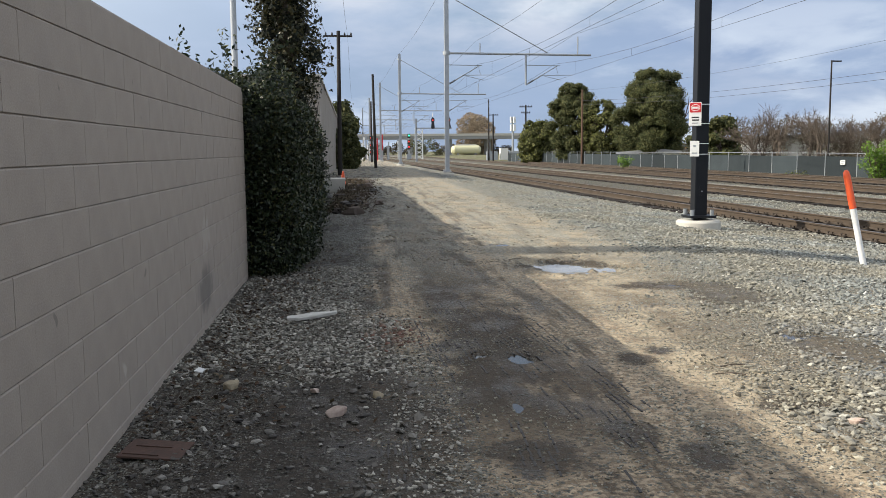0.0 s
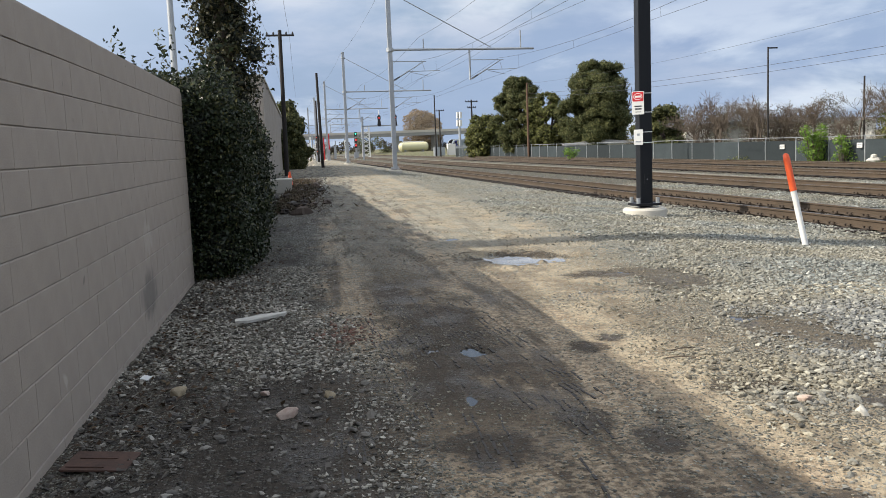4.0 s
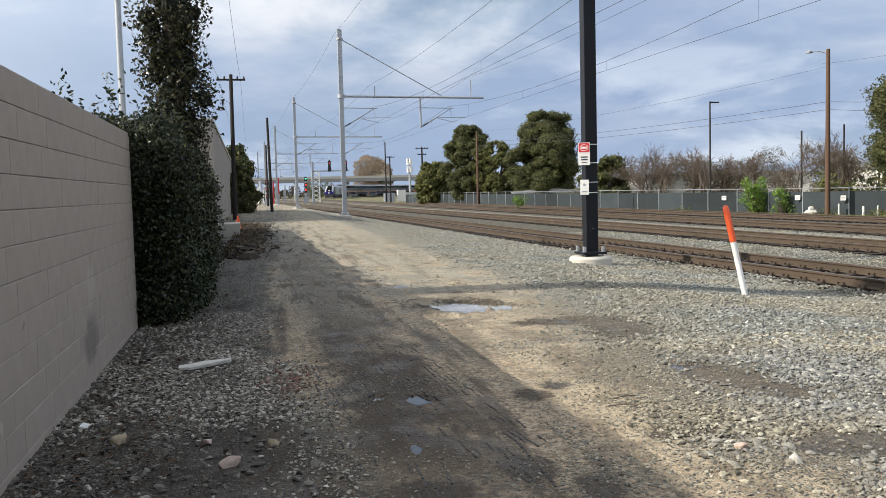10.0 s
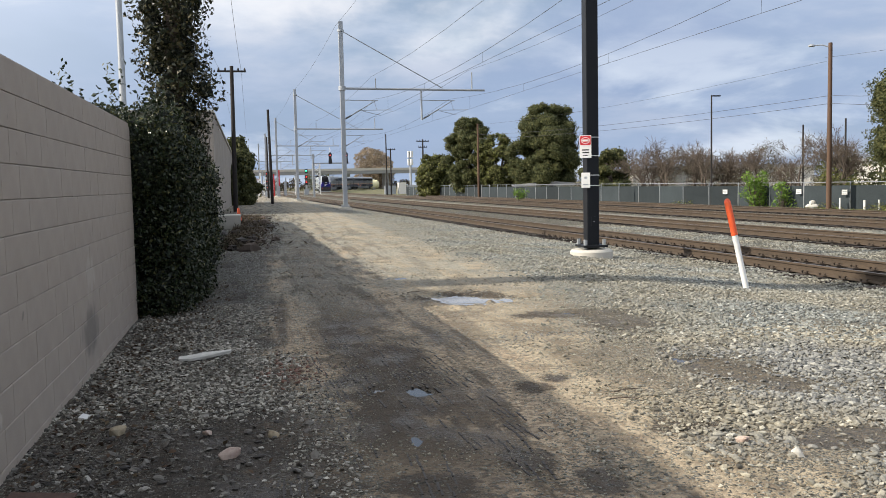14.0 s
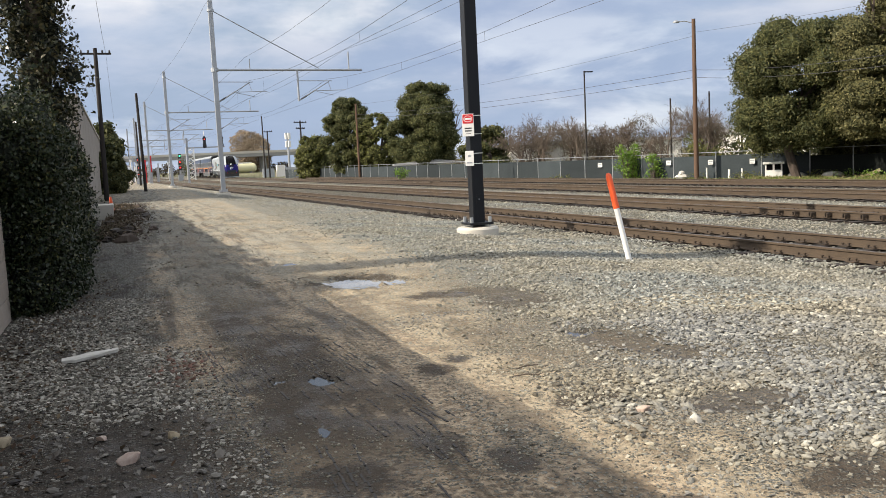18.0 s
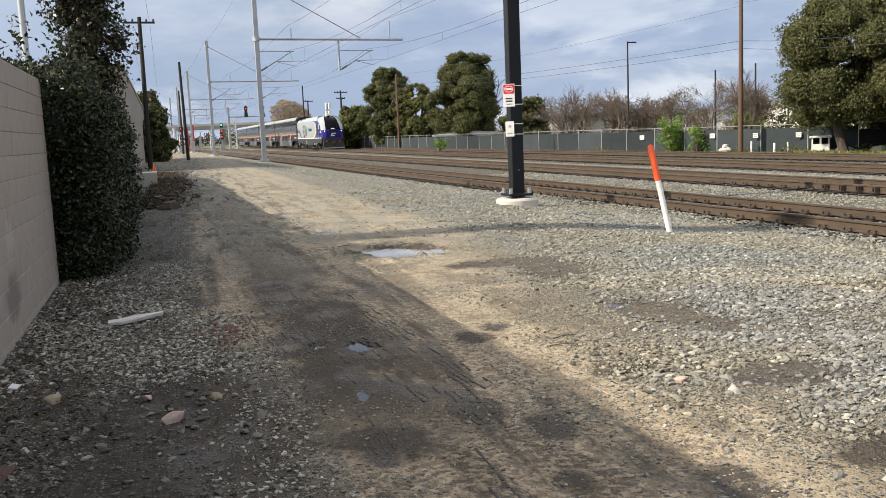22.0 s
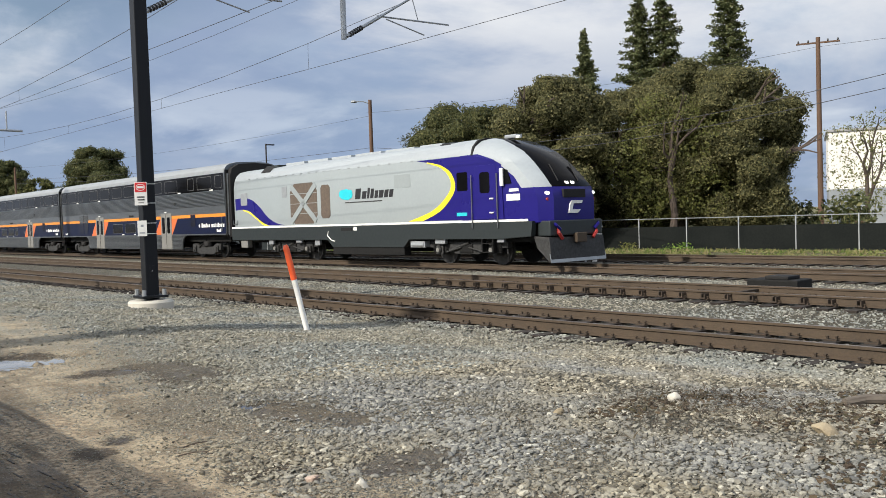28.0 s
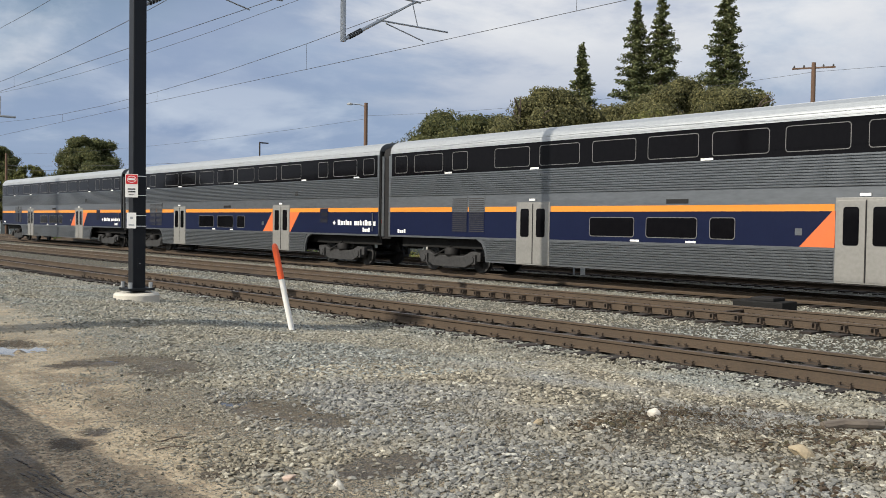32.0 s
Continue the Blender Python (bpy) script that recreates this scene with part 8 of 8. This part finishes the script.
# unseen leafless lumps, added so that no sun streaks through the hedge
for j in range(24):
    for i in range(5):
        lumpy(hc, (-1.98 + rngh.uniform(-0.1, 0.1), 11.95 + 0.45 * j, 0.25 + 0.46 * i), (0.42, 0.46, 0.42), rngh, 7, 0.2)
hs = Build()
for k in range(46):
    bx, by = rngh.uniform(-2.4, -1.0), rngh.uniform(12.2, 20)
    hs.tube((bx, by, 0), (bx + rngh.normal(0, 0.2), by, 2.4), 0.02, 0.008, n=4)
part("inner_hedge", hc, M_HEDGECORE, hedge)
part("stem_tangle", hs, M_BARK, hedge)

ivy = thing("ivy_grown_tree", "slender trunk overgrown with dark ivy above the hedge", "tree", pose(-1.22, 14.75, 0))
part("trunk", Build().tube((0, 0, 0), (0.05, -1.25, 8.2), 0.15, 0.11, n=10), M_BARK, ivy, flat=False)
ib = [(0.05 + 0.42 * math.sin(2.3 * k) * rngh.uniform(0.3, 1), -0.36 - 0.9 * k / 69 + 0.33 * math.cos(2.3 * k) * rngh.uniform(0.3, 1), 2.4 + 5.6 * k / 69, rngh.uniform(0.22, 0.42), rngh.uniform(0.22, 0.42), rngh.uniform(0.25, 0.42)) for k in range(70)]
iv, jf = clumps(rngh, ib, 1000, 0.066, 0.9, 0.6)
put(new("ivy_leaves", stuff_mesh("ivy_leaves", iv, jf, M_IVY)), ivy)
# the ivy's inner shade, built as dark lumps
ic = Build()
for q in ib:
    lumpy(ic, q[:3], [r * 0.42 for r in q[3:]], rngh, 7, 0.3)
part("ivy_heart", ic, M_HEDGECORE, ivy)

# pale building and rubble behind the hedge
bld = thing("pale_building", "low pale plastered building side beyond the hedge", "building", pose(-1.72, 22.0, 0, 0, 0, 1.3))
part("wall", Build().box(-9, 0, -6.0, 20, -0.1, 2.2), M_PALEWALL, bld)
part("coping", Build().box(-9, 0.05, -6.0 - 0.05, 20.05, 2.2, 2.2 + 0.1), M_CONC, bld)
shed = thing("tall_shed", "tall pale plastered shed beside the dirt track", "building", pose(-2.7, 60, 0))
part("wall", Build().prism([(-5, -0.1), (38, -0.1), (38, 4.5), (-5, 6.15)], -9, 0, "yz"), M_PALEWALL, shed)
part("roof_edge", Build().prism([(-5.1, 6.154), (38.1, 4.504), (38.1, 4.65), (-5.1, 6.3)], -9, 0.08, "yz"), M_CONC, shed)
rngr = np.random.default_rng(14)
for k in range(34):
    rb = Build()
    sz = rngr.uniform(0.07, 0.2) if k % 4 else rngr.uniform(0.2, 0.34)
    lumpy(rb, (0, 0, 0), (sz, sz * rngr.uniform(0.5, 0.9), sz * rngr.uniform(0.4, 0.8)), rngr, 8, 0.55)
    pale = k % 5 == 3 and sz < 0.16
    solo("rubble", rb, M_CONC if pale else (M_BARK, M_TIE, M_MUD)[k % 3], "broken pale rubble lying by the building" if pale else "dark heap of brush by the building", "rubble", group="rubble by the building", m=pose(rngr.uniform(-1.6, 0.5), rngr.uniform(23, 48), 0.04, 0, 0, rngr.uniform(0, 360)))
brc = np.stack([-1.1 + np.abs(rngr.normal(0, 0.6, 5200)), rngr.uniform(23.5, 50, 5200), np.abs(rngr.normal(0, 0.06, 5200)) * (0.4 + np.abs(np.sin(np.arange(5200) * 0.37)))], 1)
bv, bf = leaf_cloud(rngr, brc, rngr.normal(0, 1, (5200, 3)), 0.15, 0.6, (1.0, 0.22))
tagged(new("brush_pile", stuff_mesh("brush_pile", bv, bf, M_BRUSH)), "tangled dark brush and dead leaves by the building", "brush", kind="stuff")
solo("white_slab", Build().box(-0.45, 0.45, -0.08, 0.08, 0, 0.6, pose(0, 0, 0, 18, 0, 0)), M_CONC, "pale concrete slab leaning beside brush", "slab", m=pose(-1.3, 36, 0, 0, 0, 15), bevel=0.03)
solo("orange_cone", Build().lathe([(0.2, 0), (0.19, 0.04), (0.14, 0.05), (0.04, 0.7)], n=14), M_ORANGE, "orange traffic cone by the utility pole", "traffic cone", m=pose(-1.05, 42, 0), flat=False)
leafy_tree("roadside_tree", "dark bushy tree beside the dirt track", -3.0, 92, 6.8, 6.0, 71, M_EUC, leaf=0.35, low=0.02, group="roadside trees")
leafy_tree("roadside_tree", "dark bushy tree beside the dirt track", -2.4, 85, 4.0, 4.5, 72, M_EUC, leaf=0.3, low=0.02, group="roadside trees", balls=50)

# bridge far down the line
br = thing("road_bridge", "long grey concrete road bridge over the railway", "bridge")
part("deck", Build().box(-117, 98, -6, 6, 6.9, 8.35), M_BRIDGE, br, m=pose(0, 412, 0, 0, 0, 4))
part("parapet", Build().box(-117, 98, -6.2, -5.9, 8.35, 9.4), M_CONC, br, m=pose(0, 412, 0, 0, 0, 4))
for k in range(9):
    part("pier", Build().box(-0.8, 0.8, -4, 4, -0.3, 6.9), M_BRIDGE, br, m=pose(-52 + 18.2 * k, 412 + (-52 + 18.2 * k) * 0.07, 0, 0, 0, 4))

# things round the bridge
tank = thing("storage_tank", "cream horizontal tank under the bridge", "tank", pose(43.4, 383, -1.9, 0, 0, 6) @ Matrix.Scale(1.3, 4))
part("shell", Build().tube((-4.2, 0, 2.9), (4.2, 0, 2.9), 1.5, n=20).tube((-4.9, 0, 2.9), (-4.2, 0, 2.9), 0.9, 1.5, n=20).tube((4.2, 0, 2.9), (4.9, 0, 2.9), 1.5, 0.9, n=20), M_TANK, tank, flat=False)
for x in (-3, 3):
    part("saddle", Build().box(x - 0.3, x + 0.3, -1.2, 1.2, -0.3, 1.9), M_BRIDGE, tank)
part("walkway", Build().box(-3.5, 3.5, -0.3, 0.3, 4.4, 4.7), M_WHITE, tank)
cell = thing("cell_tower", "pale slim antenna tower", "antenna tower", pose(37.8, 226.8, -0.3))
part("mast", Build().tube((0, 0, 0), (0, 0, 10.4), 0.35, 0.25, n=10), M_GALV, cell)
for z in (7.6, 9.6):
    for k in range(4):
        part("antenna", Build().box(0.35, 0.75, -0.2, 0.2, z - 0.8, z + 0.8), M_WHITE, cell, m=pose(0, 0, 0, 0, 0, 90 * k + 20), bevel=0.04)
wall_b = thing("utility_cabinets", "row of grey metal cabinets and wall beside track", "cabinet", pose(29.5, 178, -0.3, 0, 0, 0))
for k, (w, h) in enumerate(((2.2, 1.7), (1.6, 2.3), (2.6, 1.8), (1.4, 2.8))):
    part("cabinet", Build().box(-w / 2, w / 2, 0, 1.5, 0, h), M_WHITEBLD if k % 2 else M_GALV, wall_b, m=pose(-4 + 2.5 * k, 0.3 * k, 0), bevel=0.03)
for x, y, h in ((1.05, 155, 4.0), (9.3, 190, 5.0)):
    sgn = thing("rail_signal", "railway signal with dark heads on a pale mast", "rail signal", pose(x, y, -0.2), group="railway signals")
    part("post", Build().tube((0, 0, 0), (0, 0, h + 0.3), 0.09, n=8), M_GALV, sgn)
    part("base", Build().box(-0.5, 0.5, -0.4, 0.4, 0, 1.2), M_GALV, sgn, bevel=0.03)
    for k, z in enumerate((h, h - 1.3, h - 2.4)):
        hd = part("signal_head", Build().box(-0.3, 0.3, -0.3, 0.05, z - 0.45, z + 0.45), M_INK, sgn, bevel=0.04)
        part("lens", Build().tube((0, -0.31, z + 0.1), (0, -0.36, z + 0.1), 0.16, n=12), (M_GREENLAMP if h > 4.5 and k == 0 else M_REDLAMP), hd, "lit signal lens")
gan = thing("signal_bracket", "bracket with two hanging dark railway signals", "rail signal", pose(0, 150, 0), group="railway signals")
part("beam", Build().box(8.6, 14.6, -0.15, 0.15, 5.3, 5.5), M_GALV, gan)
part("post", Build().box(8.45, 8.75, -0.15, 0.15, -0.2, 7.0), M_GALV, gan)
for x in (11.4, 14.1):
    part("hanger", Build().tube((x, 0, 5.5), (x, 0, 8.0), 0.05, n=6), M_WHITE, gan)
    hd = part("signal_head", Build().prism([(x - 0.24, 5.3), (x + 0.24, 5.3), (x + 0.3, 5.6), (x + 0.22, 6.3), (x + 0.3, 6.9), (x, 7.3), (x - 0.3, 6.9), (x - 0.22, 6.3), (x - 0.3, 5.6)], -0.3, 0.0), M_INK, gan)
    part("lens", Build().tube((x, -0.31, 6.7), (x, -0.36, 6.7), 0.10, n=12), M_REDLAMP, hd)
lat = thing("lattice_mast", "white steel lattice mast beside far tracks", "lattice mast", pose(12.05, 200, -0.2))
for dx in (-0.8, 0.8):
    part("leg", Build().box(dx - 0.12, dx + 0.12, -0.12, 0.12, 0, 7), M_WHITE, lat)
for k in range(7):
    part("lacing", Build().tube((-0.8, 0, k), (0.8, 0, k + 1), 0.07, n=5).tube((0.8, 0, k), (-0.8, 0, k + 1), 0.07, n=5), M_WHITE, lat)
for k in range(14):
    x, y = 2.5 + (k % 7) * 1.1 - 4.5, 175 + 7 * (k // 7) + 3 * (k % 3)
    solo("trackside_post", Build().box(-0.12, 0.12, -0.12, 0.12, -0.2, 1.8 + (k * 7 % 5) * 0.8), M_GALV if k % 4 else M_RED, "pale post beside the far track" if k % 4 else "red post beside the far track", "post", group="posts beside the far track", m=pose(x, y, 0))
rngp = np.random.default_rng(52)
for k in range(22):
    h = rngp.uniform(2.0, 4.6)
    solo("trackside_post", Build().tube((0, 0, -0.3), (0, 0, h), 0.09, n=6).box(-0.22, 0.22, -0.1, 0.1, h - 0.5, h), M_WHITE if k % 3 else M_GALV, "slim pale post with small box beside track", "post", group="posts beside the far track", m=pose(rngp.uniform(-4.5, 9.0), rngp.uniform(165, 250), 0))
fs = [(-60 + 175 * k / 70 + rngp.uniform(-2, 2), 436 + rngp.uniform(-3, 3), rngp.uniform(0.5, 4.0), rngp.uniform(1.6, 3.0), 1.8, rngp.uniform(1.2, 2.2)) for k in range(71)]
fv, ff = clumps(rngp, fs, 14, 0.9, 0.9, 0.4)
tagged(new("far_scrub", stuff_mesh("far_scrub", fv, ff, M_THICKET)), "brown grey scrub beyond the bridge", "brush", kind="stuff")
bush("far_bush", "dark green bush below the bridge", 25.4, 374, [(rngt.uniform(-6, 6), rngt.uniform(-1, 1), rngt.uniform(0.6, 5.4), 2.3, 2.3, 2.0) for _ in range(12)], M_EUC, 0.6, 8, 86)

# signs on the black mast
sgn = pole_mast
def pole_sign(z0, z1, w, name, red):
    face = pose(-0.19, -0.175, 0, 0, 0, -22)
    pl = part(name, Build().box(-w / 2, w / 2, -0.012, 0.0, z0, z1), M_WHITE, pole_mast, "white notice plate" if not red else "white plate with red oval", m=face, bevel=0.004)
    if red:
        part("red_panel", Build().prism(round_rect(-w / 2 + 0.012, w / 2 - 0.012, z1 - 0.225, z1 - 0.012, 0.03), -0.016, -0.010), M_RED, pl)
        oval = [(0.10 * math.cos(a), z1 - 0.118 + 0.075 * math.sin(a)) for a in (2 * math.pi * i / 24 for i in range(24))]
        inn = [(0.088 * math.cos(a), z1 - 0.118 + 0.063 * math.sin(a)) for a in (2 * math.pi * i / 24 for i in range(24))]
        part("oval_line", ring_prism(Build(), oval, inn, -0.019, -0.012), M_WHITE, pl)
        part("word_bar", Build().box(-0.07, 0.07, -0.019, -0.012, z1 - 0.14, z1 - 0.096), M_WHITE, pl, "white word bar")
        part("print", Build().box(-0.08, 0.08, -0.016, -0.010, z0 + 0.17, z0 + 0.20).box(-0.07, 0.08, -0.016, -0.010, z0 + 0.11, z0 + 0.14).box(-0.06, 0.06, -0.016, -0.010, z0 + 0.05, z0 + 0.065), M_BOGIE, pl, "grey print bars")
    else:
        part("print", Build().box(-0.03, 0.03, -0.016, -0.010, z1 - 0.14, z1 - 0.09).box(-0.06, 0.06, -0.016, -0.010, z0 + 0.06, z0 + 0.09), M_GALV, pl, "pale print bars")


pole_sign(2.14, 2.66, 0.27, "warning_plate", True)
pole_sign(1.45, 1.80, 0.20, "notice_plate", False)
for z in (2.62, 2.19, 1.74, 1.50):
    part("strap", Build().box(-0.153, 0.153, -0.153, 0.153, z - 0.008, z + 0.008), M_WHITE, pole_mast, "thin steel strap")
part("hand_hole", Build().box(-0.05, 0.07, -0.156, -0.143, 0.55, 0.78), M_POLE, pole_mast, bevel=0.004)
part("hand_hole_bolt", Build().tube((0.01, -0.155, 0.66), (0.01, -0.165, 0.66), 0.012, n=8), M_GALV, pole_mast)

# loose things on the ground
def rock(name, label, x, y, size, material, seed):
    rng = np.random.default_rng(seed)
    v, f = stones(rng, np.array([0.0]), np.array([0.0]), np.array([0.0]), np.array([1.0]), 0.6, 0.34, 0.25)
    me = stuff_mesh(name, v * size, f, material)
    me.shade_flat()
    bm = bmesh.new()
    bm.from_mesh(me)
    bmesh.ops.bevel(bm, geom=bm.edges[:], offset=size * 0.045, segments=1, affect="EDGES")
    bm.to_mesh(me)
    bm.free()
    ob = tagged(new(name, me), label, "rock", "loose rocks")
    ob.matrix_basis = pose(x, y, ground_z(x, y) + ground_bump(x, y), 0, 0, seed * 40)


rock("rock", "pinkish broken rock on dark mud", -0.20, 5.40, 0.135, M_PINKROCK, 1)
rock("rock", "tan rough rock beside the wall", -0.95, 6.1, 0.16, M_TANROCK, 2)
rock("rock", "small pale rock on dark mud", -0.36, 5.9, 0.10, M_PINKROCK, 3)
rock("rock", "round brown pebble on dark mud", 0.06, 5.72, 0.09, M_TANROCK, 4)
rock("rock", "pale rock lying on grey ballast", 6.42, 4.66, 0.17, M_CONC, 5)
rock("rock", "orange-tan stone on grey gravel", 5.30, 5.0, 0.10, M_TANROCK, 6)
rock("rock", "pale yellow block on grey ballast", 6.2, 3.2, 0.22, M_TANROCK, 7)
rock("rock", "pale stone at the gravel edge", 2.88, 4.85, 0.12, M_PINKROCK, 8)
rock("rock", "grey stone at the gravel edge", 3.02, 4.5, 0.10, M_CONC, 9)
solo("white_board", Build().prism([(-0.24, -0.03), (-0.14, -0.075), (0.06, -0.06), (0.16, -0.03), (0.25, -0.02), (0.27, 0.025), (0.12, 0.04), (0.02, 0.07), (-0.1, 0.04), (-0.22, 0.05)], 0, 0.028, "xy"), M_DIRTYWHITE, "dirty white split plank lying on gravel", "plank", m=pose(-0.55, 8.55, 0.03, 6, -3, 16), bevel=0.003)
solo("rusty_plate", Build().box(-0.17, 0.17, -0.13, 0.13, 0, 0.012).box(-0.15, 0.05, -0.10, -0.085, 0.012, 0.018).box(-0.12, 0.08, 0.02, 0.035, 0.012, 0.018), M_RUSTBOX, "rusty steel plate lying at the wall foot", "steel plate", m=pose(-1.16, 4.78, 0.012, 2, 3, -8), bevel=0.003)
for k, (x, y, a) in enumerate(((-0.75, 7.3, 60), (-0.66, 7.2, 48), (2.72, 6.25, 12), (2.6, 6.0, -14), (-0.3, 9.7, 12), (2.2, 12.9, 20))):
    solo("stick", Build().path([(-0.11, 0, 0.008), (0, 0.015, 0.014), (0.1, 0.0, 0.008)], 0.0045, 6), M_TWIG, "dry pale stick on the ground", "stick", m=pose(x, y, ground_bump(x, y) + 0.004, 0, 0, a), group="sticks on the ground", flat=False)
solo("paper_scrap", Build().prism([(-0.035, -0.02), (0.025, -0.028), (0.03, 0.0), (0.042, 0.018), (-0.012, 0.03)], 0, 0.008, "xy"), M_WHITE, "crumpled white paper scrap by the wall", "paper", m=pose(-1.25, 6.55, 0.02, 25, 10, 0))
solo("driftwood", Build().path([(-0.3, 0, 0.03), (-0.1, 0.03, 0.05), (0.1, 0.01, 0.045), (0.28, 0.05, 0.03)], 0.045, 8), M_LOG, "grey split log on ballast", "log", m=pose(7.9, 3.6, -0.14, 0, 0, -35))
sbx = thing("switch_machine", "low dark switch machine box beside the second track", "switch machine", pose(18.5, 10.6, -0.22, 0, 0, TRACK_TURN))
part("case", Build().box(-0.35, 0.35, -0.6, 0.6, 0, 0.24), M_UNDER, sbx, bevel=0.03)
part("cover", Build().box(-0.28, 0.28, -0.35, 0.2, 0.24, 0.32), M_RUBBER, sbx, bevel=0.02)
part("rod", Build().box(-1.9, -0.3, -0.05, 0.05, 0.05, 0.09), M_PLATE, sbx)

# power lines from pole to pole
def strung(name, a, b, sag, r=0.012):
    a, b = Vector(a), Vector(b)
    pts = [a.lerp(b, i / 14) - Vector((0, 0, sag * 4 * (i / 14) * (1 - i / 14))) for i in range(15)]
    wire(name, pts, r, "dark power line between wooden poles")


for z in (6.2, 5.75):
    strung("power_line", (32.25, 46.0, z), (28.2, 4.0, z + 0.62), 1.4)
    strung("power_line", (32.25, 46.0, z), (25.8, 104.7, z + 1.2), 0.4)
strung("power_line", (32.25, 46.0, 8.2), (25.8, 104.7, 8.6), 0.5, 0.008)
strung("power_line", (63.9, 33.2, 13.4), (63, -20, 13.0), 0.6)
strung("power_line", (63.9, 33.2, 13.4), (52, 75, 12.6), 0.6)
for dx in (-0.7, 0.7):
    strung("power_line", (-1.75 + dx, 62, 9.5), (-1.4 + dx, 15.8, 9.2), 0.7, 0.008)
    strung("power_line", (-1.75 + dx, 62, 9.5), (-2.6 + dx, 135, 9.5), 0.7, 0.008)
for x, y, h in ((41.5, 62.5, 5.6), (44.5, 61.5, 6.0), (48.0, 62.0, 5.2)):
    utility_pole(x, y, h, 0.09, M_WOODDARK, [(h, 0.5, 20)] if h < 5.5 else [], label="slim dark post behind bare trees")

gravel()
litter()
tyre_prints()

# the train and its motion
loco = locomotive()
NUMBERS = ([0.1, 0.1, 0.1, 0.1], [0.1, 0.08, 0.1, 0.1], [0.1, 0.1, 0.08, 0.1], [0.08, 0.1, 0.1, 0.1])
cars = [passenger_car(nb, nb is NUMBERS[0]) for nb in NUMBERS]


def motions():
    ticks = [0.5 * k for k in range(65)]
    walk(loco, [(t, vehicle_pose(rear_at(t) - LOCO / 2, 5.9)) for t in ticks])
    for k, car in enumerate(cars):
        walk(car, [(t, vehicle_pose(rear_at(t) + 0.79 + BODY / 2 + PITCH * k, 9.4)) for t in ticks])
    # wheels roll with the way covered
    beats = [k / 25 for k in range(801)]
    for ob, x, radius in WHEELS:
        walk(ob, [(t, pose(x, 0, radius, 0, math.degrees(PACE * t / radius) % 360, 0)) for t in beats])


motions()
